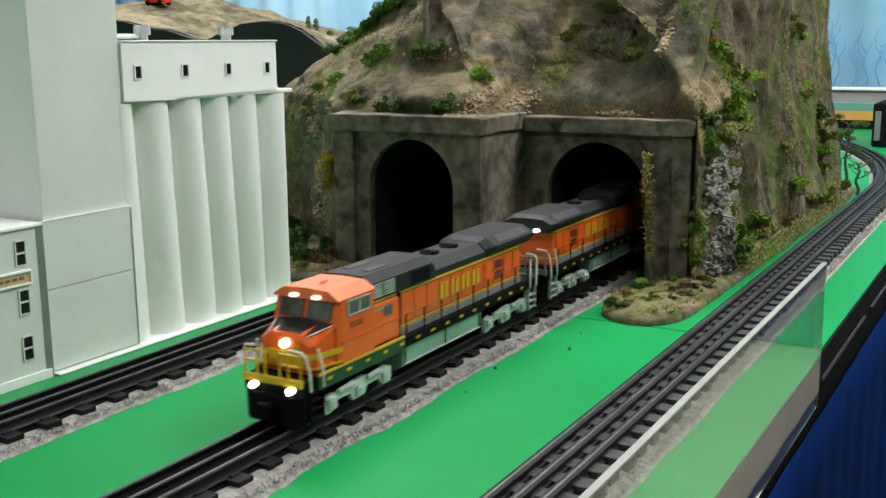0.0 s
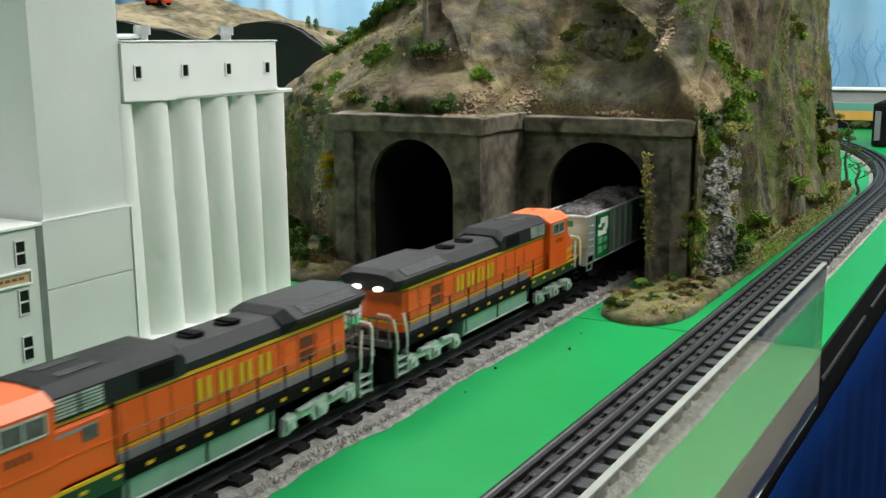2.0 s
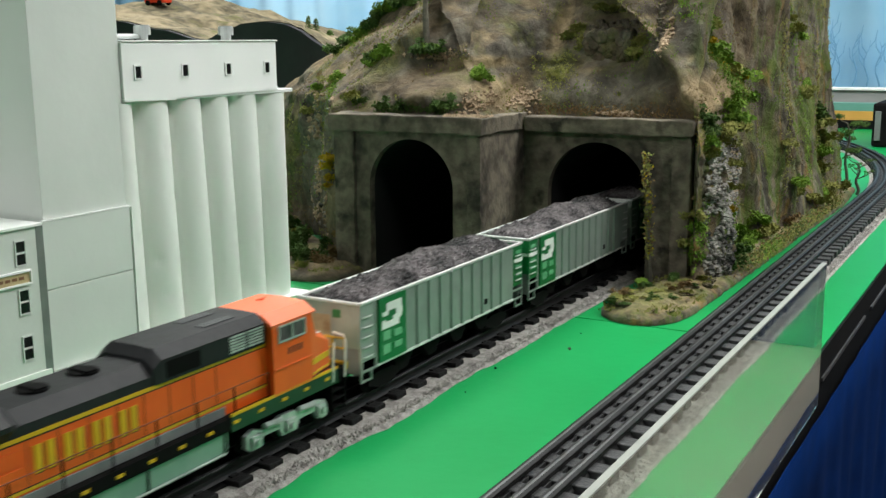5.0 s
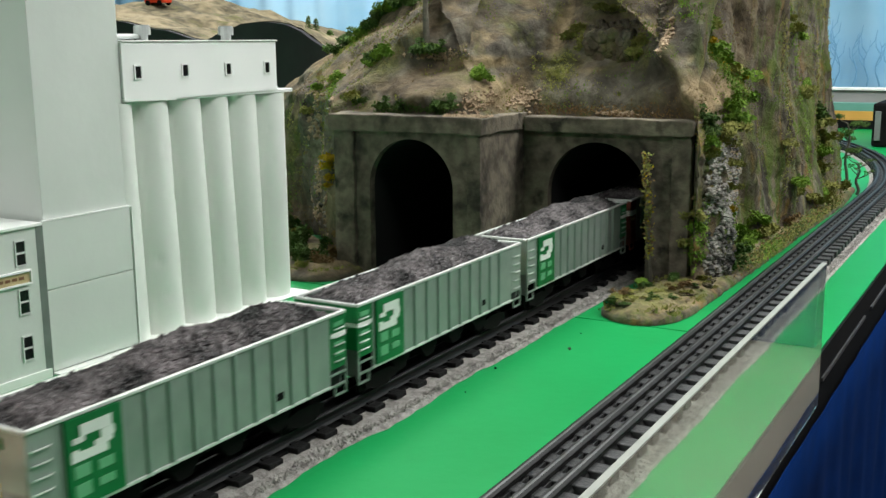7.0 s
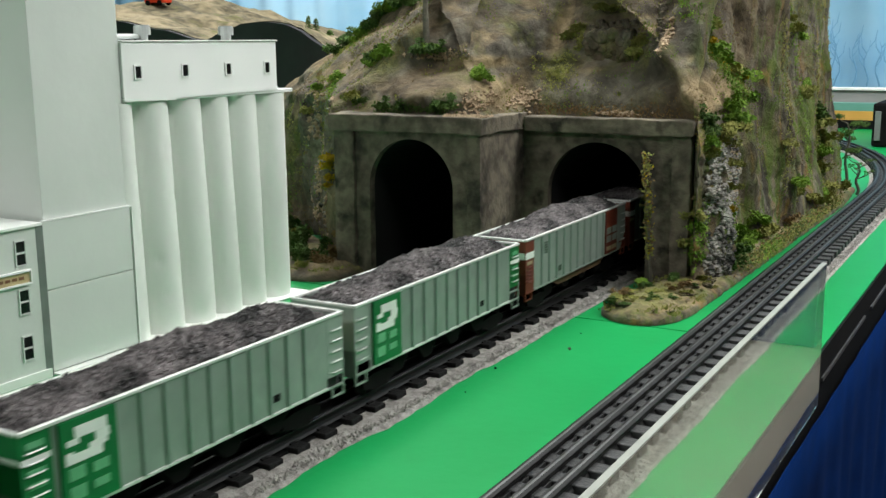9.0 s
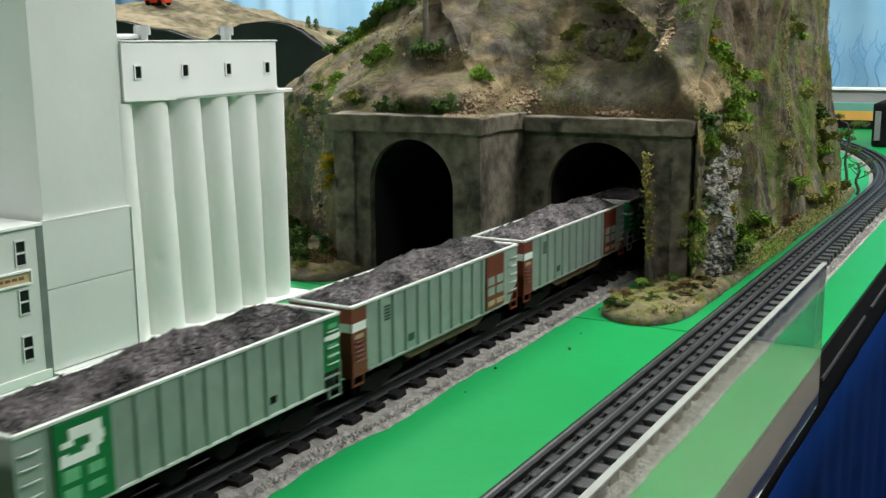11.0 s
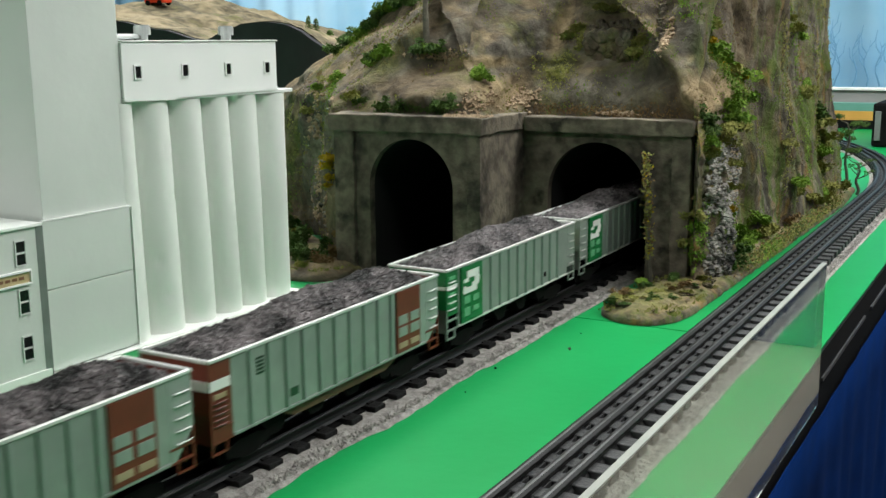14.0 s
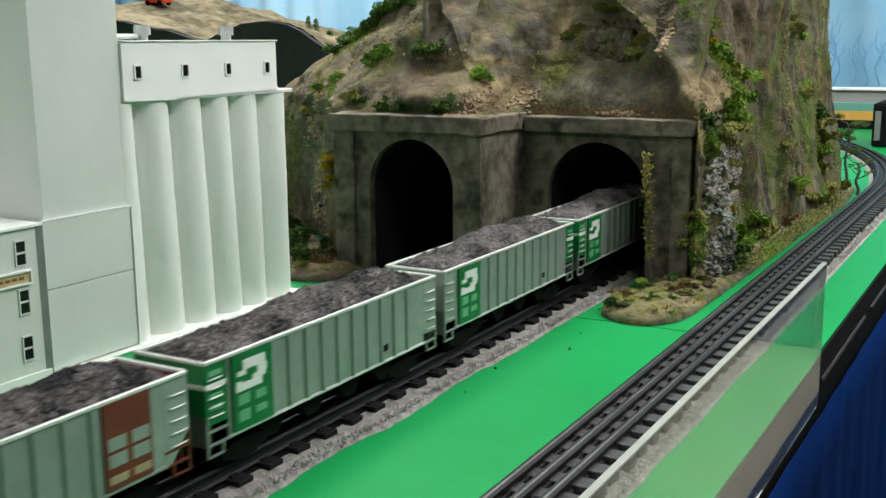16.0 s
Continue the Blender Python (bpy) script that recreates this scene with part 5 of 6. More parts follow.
def hopper_truck(root, yc):
    bm = bmesh.new()
    box(bm, -0.016, 0.016, yc - 0.006, yc + 0.006, 0.026, 0.040)
    tr = part("truck", bm, UNDER, root)
    for sx in (-1, 1):
        a, b = sorted((sx * 0.0210, sx * 0.0240))
        bm = bmesh.new()
        prism(bm, [(yc - 0.024, 0.0245), (yc - 0.018, 0.0235), (yc - 0.008, 0.0200), (yc + 0.008, 0.0200), (yc + 0.018, 0.0235), (yc + 0.024, 0.0245), (yc + 0.024, 0.0310), (yc + 0.010, 0.0345), (yc - 0.010, 0.0345), (yc - 0.024, 0.0310)], "x", a, b)
        part("side_frame", fix(bm), UNDER, tr)
    for d in (-0.018, 0.018):
        wheelset("wheelset", tr, yc + d, 0.0087, 0.0269)


def ladder(root, sx, ya, yb, z0, z1, n, mtl):
    x = sx * 0.0328
    for k in range(n):
        z = z0 + (z1 - z0) * k / (n - 1)
        bm = bmesh.new()
        rod(bm, [(sx * 0.0318, ya, z), (x, ya + 0.001, z), (x, yb - 0.001, z), (sx * 0.0318, yb, z)], 0.0006, 5)
        part("rung", bm, mtl, root, "grab rung")


def hopper_car(kind, label):
    """kind 'bn': one green end and one silver end, a green panel near the left end of each side; 'red': red-brown ends."""
    root = new("hopper_car")
    h = HL / 2
    W = 0.0315
    red = kind == "red"
    # body tub: thin walls
    bm = bmesh.new()
    for sx in (-1, 1):
        a, b = sorted((sx * (W - 0.0018), sx * W))
        box(bm, a, b, -h + 0.022, h - 0.022, 0.0450, 0.1005)
    body = part("body", bm, HOPSILVER, root)
    bm = bmesh.new()
    prism(bm, [(-h + 0.024, 0.0700), (-0.02, 0.0400), (0.02, 0.0400), (h - 0.024, 0.0700), (h - 0.024, 0.0740), (-h + 0.024, 0.0740)], "x", -0.0290, 0.0290)
    part("slope_sheet", fix(bm), HOPBROWN if red else UNDER, body)
    bm = bmesh.new()
    for sx in (-1, 1):
        a, b = sorted((sx * (W - 0.0020), sx * (W + 0.0012)))
        box(bm, a, b, -h, h, 0.1006, 0.1030, bevel=0.0005)
    for y0, y1 in ((-h - 0.0008, -h + 0.0020), (h - 0.0020, h + 0.0008)):
        box(bm, -W + 0.0021, W - 0.0021, y0, y1, 0.1006, 0.1030, bevel=0.0005)
    part("rim", bm, RIM, root, "pale top rim")
    for sx in (-1, 1):
        bm = bmesh.new()
        a, b = sorted((sx * (W - 0.0016), sx * (W + 0.0012)))
        box(bm, a, b, -h + 0.022, h - 0.022, 0.0436, 0.0458, bevel=0.0004)
        part("side_sill", bm, RIM if not red else HOPSILVER, root)
        n = 12
        first = None
        for k in range(n):
            y = -h + (0.0690 if not red else 0.0415) + (0.0207 if not red else 0.0205) * k
            if sx < 0:
                y = -y
            if k >= (10 if not red else 10):
                break
            if first is None:
                bm = bmesh.new()
                a, b = sorted((0.0, sx * 0.0020))
                loft(bm, [(-0.0022, [(0, 0.0459), (sx * 0.0004, 0.0459), (sx * 0.0004, 0.1004), (0, 0.1004)]), (-0.0010, [(0, 0.0459), (sx * 0.0019, 0.0459), (sx * 0.0019, 0.1004), (0, 0.1004)]), (0.0010, [(0, 0.0459), (sx * 0.0019, 0.0459), (sx * 0.0019, 0.1004), (0, 0.1004)]), (0.0022, [(0, 0.0459), (sx * 0.0004, 0.0459), (sx * 0.0004, 0.1004), (0, 0.1004)])])
                first = part("rib", fix(bm), HOPRIB, body, m=pose(sx * W, y, 0))
            else:
                o = new("rib", first.data)
                o.parent, o.matrix_basis = body, pose(sx * W, y, 0)
        d = 1 if sx > 0 else -1
        F = lambda s: d * (-h + s)   # along the side, from the end at the viewer's left

        def plate(name, mtl, s0, s1, z0, z1, lift, lab="", par=root):
            c = sorted((F(s0), F(s1)))
            a, b = sorted((sx * (W + 0.0002), sx * (W + lift)))
            bm = bmesh.new()
            box(bm, a, b, c[0], c[1], z0, z1)
            return part(name, bm, mtl, par, lab)
        if not red:
            pnl = plate("emblem_panel", HOPGREEN, 0.0255, 0.0680, 0.0462, 0.1003, 0.0022, "green panel with plain white emblem shapes")
            for (s0, s1, z0, z1) in ((0.0360, 0.0600, 0.0885, 0.0955), (0.0510, 0.0615, 0.0830, 0.0884), (0.0300, 0.0390, 0.0850, 0.0884), (0.0285, 0.0560, 0.0740, 0.0795), (0.0460, 0.0600, 0.0796, 0.0829), (0.0290, 0.0345, 0.0796, 0.0812)):
                plate("emblem_bar", WHITEP, s0, s1, z0, z1, 0.0027, "plain white emblem bar", pnl)
            for (s0, s1, z0, z1) in ((0.0300, 0.0420, 0.0640, 0.0715), (0.0300, 0.0420, 0.0520, 0.0600), (0.0480, 0.0600, 0.0640, 0.0700), (0.0480, 0.0600, 0.0540, 0.0590)):
                plate("lettering_bar", PALEGREEN, s0, s1, z0, z1, 0.0027, "faded green bar", pnl)
            plate("placard", UNDER, 0.214, 0.225, 0.0535, 0.0590, 0.0006, "small dark placard")
        else:
            plate("warning_plate", DKGREEN, 0.0860, 0.0960, 0.0525, 0.0590, 0.0006, "small dark placard")
            for k in range(5):
                plate("emblem_bar", DKGREEN, 0.0490, 0.0570, 0.0800 + k * 0.0028, 0.0815 + k * 0.0028, 0.0006, "thin dark emblem bar")
            pnl = plate("end_panel", HOPBROWN, 0.2335, 0.2720, 0.0462, 0.1003, 0.0016, "red-brown panel with white blocks")
            for col in (0.2360, 0.2550):
                for k in range(3):
                    plate("data_block", HOPSILVER if k else RUST, col, col + 0.0145, 0.0500 + k * 0.0105, 0.0580 + k * 0.0105 - (0.003 if k == 0 else 0), 0.0021, "white block of small print", pnl)
    # ends
    for end in (-1, 1):
        green = (not red) and end < 0     # local front is the green end
        mtl = HOPBROWN if red else (HOPGREEN if green else HOPSILVER)
        e = lambda q: end * (h - q)
        bm = bmesh.new()
        ya, yb = sorted((e(0.0002), e(0.0018)))
        box(bm, -W + 0.0019, W - 0.0019, ya, yb, 0.0640, 0.1005)
        es = part("end_sheet", bm, mtl, root)
        bm = bmesh.new()
        ya, yb = sorted((e(0.0050), e(0.0062)))
        box(bm, -W + 0.0020, W - 0.0020, ya, yb, 0.0400, 0.0639)
        part("end_frame", bm, PLATE if not red else HOPBROWN, root)
        bm = bmesh.new()
        ya, yb = sorted((e(-0.0004), e(0.0180)))
        box(bm, -0.0060, 0.0060, ya, yb, 0.0300, 0.0400)
        ya, yb = sorted((e(-0.0100), e(0.0000)))
        box(bm, -0.0028, 0.0028, ya, yb, 0.0320, 0.0375, bevel=0.0006)
        part("coupler", bm, UNDER, root)
        if green or red:
            bm = bmesh.new()
            ya, yb = sorted((e(-0.0006), e(0.0001)))
            z0, z1 = (0.0835, 0.0865) if green else (0.0810, 0.0880)
            box(bm, -W + 0.001, W - 0.001, ya, yb, z0, z1)
            part("end_stripe", bm, WHITEP, es, "white stripe")
        else:
            bm = bmesh.new()
            ya, yb = sorted((e(-0.0004), e(0.0001)))
            box(bm, 0.0085 * end * -1 - 0.004, 0.0085 * end * -1 + 0.004, ya, yb, 0.0885, 0.0955)
            part("end_placard", bm, HOPGREEN, es, "small green square")
            bm = bmesh.new()
            ya, yb = sorted((e(-0.0002), e(0.0001)))
            box(bm, -0.002, 0.0285, ya, yb, 0.0645, 0.0900)
            part("rust_patch", bm, RUST, es, "rust-stained lower end sheet")
        for sx in (-1, 1):
            d = 1 if sx > 0 else -1
            left_end = (end * d) < 0
            a, b = sorted((sx * (W - 0.0016), sx * W))
            ya, yb = sorted((e(0.0), e(0.0218)))
            bm = bmesh.new()
            if red and left_end:
                box(bm, a, b, ya, yb, 0.0430, 0.1005)
            elif red:
                prism(bm, [(e(0.0), 0.1005), (e(0.0218), 0.1005), (e(0.0218), 0.0430), (e(0.0180), 0.0430), (e(0.0), 0.0640)], "x", a, b)
            else:
                box(bm, a, b, ya, yb, 0.0580 if green else 0.0540, 0.1005)
            cs = part("corner_sheet", fix(bm), (HOPBROWN if left_end else HOPSILVER) if red else mtl, root)
            if green or (red and left_end):
                bm = bmesh.new()
                a2, b2 = sorted((sx * (W + 0.0001), sx * (W + 0.0006)))
                ya, yb = sorted((e(0.0), e(0.0205)))
                z0, z1 = (0.0835, 0.0868) if green else (0.0810, 0.0880)
                box(bm, a2, b2, ya, yb, z0, z1)
                part("corner_stripe", bm, WHITEP, cs, "white stripe")
                for z in ((0.0920, 0.0760, 0.0680) if green else (0.0745,)):
                    bm = bmesh.new()
                    ya, yb = sorted((e(0.004), e(0.0165)))
                    box(bm, a2, b2, ya, yb, z, z + 0.0035)
                    part("lettering_bar", bm, PALEGREEN if green else RUST, cs, "faded bar")
            ya, yb = sorted((e(0.0030), e(0.0165)))
            rung = RIM if not (red and left_end) else HOPBROWN
            ladder(cs, sx, ya, yb, 0.0560 if not green else 0.0640, 0.0900 if not (red and left_end) else 0.0720, 5, rung)
            # corner post, ledge and stirrup
            bm = bmesh.new()
            a, b = sorted((sx * (W - 0.0014), sx * (W + 0.0004)))
            ya, yb = sorted((e(0.0), e(0.0014)))
            box(bm, a, b, ya, yb, 0.0350, 0.0640)
            ya, yb = sorted((e(0.0014), e(0.0225)))
            box(bm, a, b, ya, yb, 0.0525, 0.0540)
            box(bm, a, b, ya, yb, 0.0430, 0.0445)
            ya, yb = sorted((e(0.0150), e(0.0164)))
            box(bm, a, b, ya, yb, 0.0350, 0.0430)
            ya, yb = sorted((e(0.0014), e(0.0150)))
            box(bm, a, b, ya, yb, 0.0350, 0.0362)
            part("stirrup_step", bm, (HOPSILVER if not red else HOPBROWN), root, "corner step frame")
    # underbody
    bm = bmesh.new()
    box(bm, -0.0050, 0.0050, -h + 0.004, h - 0.004, 0.0330, 0.0420)
    for y in (-0.075, -0.025, 0.025, 0.075):
        prism(bm, [(y - 0.020, 0.0420), (y + 0.020, 0.0420), (y + 0.006, 0.0260), (y - 0.006, 0.0260)], "x", -0.0240, 0.0240)
    part("hopper_bay", fix(bm), UNDER, root)
    if red:
        for sx in (-1, 1):
            bm = bmesh.new()
            a, b = sorted((sx * 0.0262, sx * 0.0285))
            prism(bm, [(-h + 0.075, 0.0435), (h - 0.060, 0.0435), (h - 0.085, 0.0350), (-h + 0.095, 0.0350)], "x", a, b)
            part("centre_sill", fix(bm), RUSTB, root, "rusty brown lower sill")
    hopper_truck(root, -h + 0.046)
    hopper_truck(root, h - 0.046)
    return tagged(root, label, "hopper car", "coal hopper cars")


BN = hopper_car("bn", "silver coal hopper car with green end leading")
RED = hopper_car("red", "silver and red-brown ribbed coal hopper car")
PITCH = 0.3225
FIRST_REAR = 1.8104
CARS = []
for k, style in enumerate("T B T R R B T B".split()):
    src = RED if style == "R" else BN
    used = any(c[0] is src for c in CARS)
    ob = src if not used else copy_thing(src, pose(0, 0, 0))
    if style == "T":
        tagged(ob, "silver coal hopper car with green panel, silver end leading")
    elif style == "B":
        tagged(ob, "silver coal hopper car with green end leading")
    CARS.append((ob, FIRST_REAR + k * PITCH - HL / 2, style == "T"))
    load = new("coal_load", COAL)
    tagged(load, "heaped black coal load filling a hopper car", "coal load", "coal loads")
    CARS.append((load, FIRST_REAR + k * PITCH - HL / 2, False))
# ---------------- plants, loose stone and small scenery ----------------
from mathutils.bvhtree import BVHTree


def foliage(bm, c, r, n, rnd, leaf=0.0022, flat=0.75):
    """Many small leaves round a few uneven lumps."""
    lumps = [Vector((rnd.gauss(0, 0.45), rnd.gauss(0, 0.45), abs(rnd.gauss(0, 0.35)))) * r for _ in range(6)]
    for _ in range(n):
        l = rnd.choice(lumps)
        d = Vector((rnd.gauss(0, 1), rnd.gauss(0, 1), rnd.gauss(0, 1)))
        d.normalize()
        p = Vector(c) + l + d * r * rnd.uniform(0.25, 0.62)
        p.z = c[2] + (p.z - c[2]) * flat
        u = Vector((rnd.gauss(0, 1), rnd.gauss(0, 1), rnd.gauss(0, 0.6))).normalized() * leaf * rnd.uniform(0.6, 1.3)
        v = u.orthogonal().normalized() * leaf * rnd.uniform(0.4, 0.9)
        q = [bm.verts.new(p - u), bm.verts.new(p + v), bm.verts.new(p + u), bm.verts.new(p - v * 0.8 + Vector((0, 0, leaf * 0.3)))]
        bm.faces.new(q)


def bush_mesh(mtl, seed, n=420):
    rnd = random.Random(seed)
    bm = bmesh.new()
    foliage(bm, (0, 0, 0.003), 0.012, n, rnd)
    me = bpy.data.meshes.new("bush")
    bm.to_mesh(me)
    bm.free()
    me.materials.append(mtl)
    return me


BUSHES = {k: [bush_mesh(m, s + 11 * i) for i in range(3)] for s, (k, m) in enumerate((("d", LEAF_DK), ("m", LEAF_MD), ("o", LEAF_OL), ("y", LEAF_YE), ("b", LEAF_BR)))}
WORDS = {"d": "dark green model bush of ground foam", "m": "fresh green model bush of ground foam", "o": "olive green mossy model bush", "y": "yellow flowering model bush", "b": "dry brown model scrub"}
HILLSIDE = BVHTree.FromPolygons([v.co.copy() for v in MOUNT.data.vertices], [tuple(p.vertices) for p in MOUNT.data.polygons])


def on_rock(p):
    loc, nor, _, _ = HILLSIDE.find_nearest(Vector(p))
    return loc, nor


def plant(kind, p, size, rnd, snap=True, tall=1.0):
    loc, nor = on_rock(p) if snap else (Vector(p), Vector((0, 0, 1)))
    ob = new("bush", rnd.choice(BUSHES[kind]))
    ob.matrix_basis = Matrix.Translation(loc + nor * 0.001) @ Matrix.Rotation(rnd.uniform(0, 6.28), 4, "Z") @ Matrix.Diagonal((size, size, size * tall, 1))
    tagged(ob, WORDS[kind], "bush", "bushes on the mountain")


def bushes():
    rnd = random.Random(21)
    spots = [("d", -0.612, 1.575, 0.292, 1.5), ("d", -0.590, 1.585, 0.306, 1.6), ("m", -0.560, 1.585, 0.322, 1.4), ("d", -0.537, 1.580, 0.335, 1.7), ("d", -0.515, 1.575, 0.350, 1.5), ("m", -0.495, 1.570, 0.363, 1.6), ("d", -0.43, 1.53, 0.37, 1.5), ("d", -0.46, 1.55, 0.372, 1.5),
             ("m", -0.373, 1.336, 0.278, 1.3), ("d", -0.345, 1.31, 0.283, 1.2), ("m", -0.3315, 1.2955, 0.287, 1.3), ("d", -0.36, 1.33, 0.288, 1.0),
             ("d", -0.2705, 1.288, 0.295, 1.1), ("m", -0.258, 1.287, 0.295, 1.3), ("d", -0.2465, 1.286, 0.295, 1.2), ("d", -0.232, 1.287, 0.296, 0.9), ("m", -0.162, 1.260, 0.2633, 1.15), ("m", -0.150, 1.258, 0.262, 0.9),
             ("o", -0.342, 1.23, 0.2313, 1.1), ("o", -0.333, 1.225, 0.235, 0.9), ("d", -0.326, 1.222, 0.228, 0.8), ("d", -0.275, 1.205, 0.224, 0.9), ("d", -0.245, 1.203, 0.2235, 1.0), ("d", -0.19, 1.20, 0.2245, 1.1), ("d", -0.170, 1.199, 0.2245, 1.1),
             ("o", -0.55, 1.40, 0.198, 1.8), ("m", -0.524, 1.392, 0.236, 1.7), ("o", -0.50, 1.39, 0.262, 1.7), ("m", -0.47, 1.37, 0.262, 1.5), ("d", -0.44, 1.31, 0.23, 1.5), ("o", -0.40, 1.25, 0.19, 1.5), ("d", -0.405, 1.24, 0.155, 1.4), ("o", -0.40, 1.24, 0.10, 1.3),
             ("y", -0.361, 1.191, 0.150, 0.9), ("y", -0.357, 1.191, 0.137, 1.0), ("y", -0.353, 1.190, 0.122, 0.9), ("y", -0.362, 1.193, 0.112, 0.6),
             ("d", -0.385, 1.21, 0.030, 1.5), ("d", -0.395, 1.215, 0.055, 1.3), ("b", -0.350, 1.185, 0.02, 1.3), ("d", -0.41, 1.22, 0.025, 1.6), ("b", -0.345, 1.185, 0.045, 1.0),
             ("o", -0.0815, 1.404, 0.320, 1.0), ("o", -0.085, 1.40, 0.305, 1.1), ("o", 0.021, 1.372, 0.3045, 1.0), ("o", 0.024, 1.372, 0.290, 1.1), ("o", -0.03, 1.43, 0.345, 0.9), ("o", -0.05, 1.434, 0.3435, 0.9),
             ("o", 0.072, 1.385, 0.328, 1.0), ("m", 0.080, 1.389, 0.333, 1.4), ("m", 0.095, 1.40, 0.330, 1.5), ("o", 0.101, 1.407, 0.318, 1.4), ("y", 0.092, 1.43, 0.303, 1.1), ("m", 0.105, 1.44, 0.300, 1.5), ("y", 0.092, 1.487, 0.280, 1.0), ("m", 0.110, 1.48, 0.280, 1.6), ("o", 0.112, 1.495, 0.265, 1.4), ("m", 0.125, 1.50, 0.250, 1.5), ("m", 0.129, 1.52, 0.2246, 1.5), ("m", 0.140, 1.45, 0.212, 1.5), ("m", 0.147, 1.424, 0.200, 1.7), ("o", 0.150, 1.41, 0.190, 1.4), ("o", 0.152, 1.40, 0.175, 1.2), ("y", 0.118, 1.49, 0.247, 0.8),
             ("d", 0.120, 1.332, 0.2056, 1.2), ("d", 0.128, 1.32, 0.192, 1.2), ("m", 0.134, 1.313, 0.179, 1.3), ("o", 0.134, 1.312, 0.166, 1.2), ("d", 0.118, 1.33, 0.212, 0.9),
             ("o", 0.1326, 1.816, 0.3465, 1.6), ("m", 0.135, 1.80, 0.35, 1.2), ("o", 0.146, 1.889, 0.3335, 1.3), ("m", 0.145, 1.93, 0.315, 1.2), ("o", 0.136, 1.93, 0.2136, 1.5), ("m", 0.138, 1.95, 0.23, 1.2), ("o", 0.138, 2.096, 0.153, 1.9), ("d", 0.14, 2.10, 0.165, 1.6), ("o", 0.150, 2.096, 0.1216, 1.8), ("m", 0.155, 2.08, 0.10, 1.5), ("o", 0.155, 2.05, 0.075, 1.5), ("d", 0.14, 2.02, 0.17, 1.7),
             ("o", 0.1618, 1.684, 0.1477, 1.0), ("m", 0.16, 1.75, 0.08, 1.5), ("o", 0.155, 1.80, 0.06, 1.6), ("m", 0.165, 1.57, 0.040, 1.4), ("o", 0.165, 1.60, 0.030, 1.5), ("m", 0.16, 1.50, 0.030, 1.6), ("m", 0.160, 1.47, 0.045, 1.5), ("d", 0.165, 1.42, 0.030, 1.3), ("m", 0.165, 1.44, 0.055, 1.2), ("d", 0.168, 1.37, 0.02, 1.2), ("o", 0.165, 1.90, 0.03, 1.6), ("m", 0.168, 1.97, 0.025, 1.4), ("o", 0.168, 2.10, 0.03, 1.5), ("b", 0.165, 1.72, 0.02, 1.2), ("o", 0.17, 2.2, 0.02, 1.5),
             ("o", 0.122, 1.288, 0.09, 1.1), ("m", 0.124, 1.288, 0.075, 1.2), ("o", 0.120, 1.287, 0.055, 1.2), ("m", 0.12, 1.286, 0.04, 1.1), ("y", 0.155, 1.36, 0.09, 0.8), ("o", 0.16, 1.35, 0.12, 0.8), ("o", 0.155, 1.40, 0.14, 1.0), ("m", 0.158, 1.385, 0.08, 1.0)]
    for k, x, y, z, s in spots:
        if x < -0.38 and z < 0.27:
            s *= 0.62
            if k == "d" and z > 0.05:
                continue
        plant(k, (x, y, z), s, rnd)
        if s > 1.25:
            plant(k, (x + rnd.uniform(-0.012, 0.012), y + rnd.uniform(-0.015, 0.015), z + rnd.uniform(-0.010, 0.012)), s * 0.7, rnd)
    # on the apron in front of the portal
    for k, x, y, s in (("d", 0.112, 1.262, 1.1), ("m", 0.089, 1.225, 1.0), ("d", 0.094, 1.212, 0.8), ("b", 0.083, 1.165, 0.9), ("o", 0.086, 1.140, 0.9), ("d", 0.083, 1.12, 0.8), ("b", 0.128, 1.21, 0.8), ("o", 0.115, 1.19, 0.7), ("d", 0.12, 1.16, 0.6), ("o", 0.105, 1.145, 0.7), ("b", 0.135, 1.24, 0.8), ("o", 0.142, 1.28, 0.9)):
        plant(k, (x, y, 0.0145), s * 0.8, rnd, snap=False, tall=0.8)
    for k, x, y, s in (("d", -0.37, 1.15, 1.5), ("b", -0.34, 1.145, 1.2), ("d", -0.40, 1.16, 1.6), ("o", -0.35, 1.115, 0.7), ("d", -0.44, 1.20, 1.9), ("d", -0.47, 1.24, 2.0), ("o", -0.50, 1.27, 1.8), ("d", -0.54, 1.32, 2.2), ("d", -0.58, 1.36, 2.0), ("b", -0.46, 1.18, 1.4)):
        plant(k, (x, y, 0.0135), s, rnd, snap=False)


bushes()


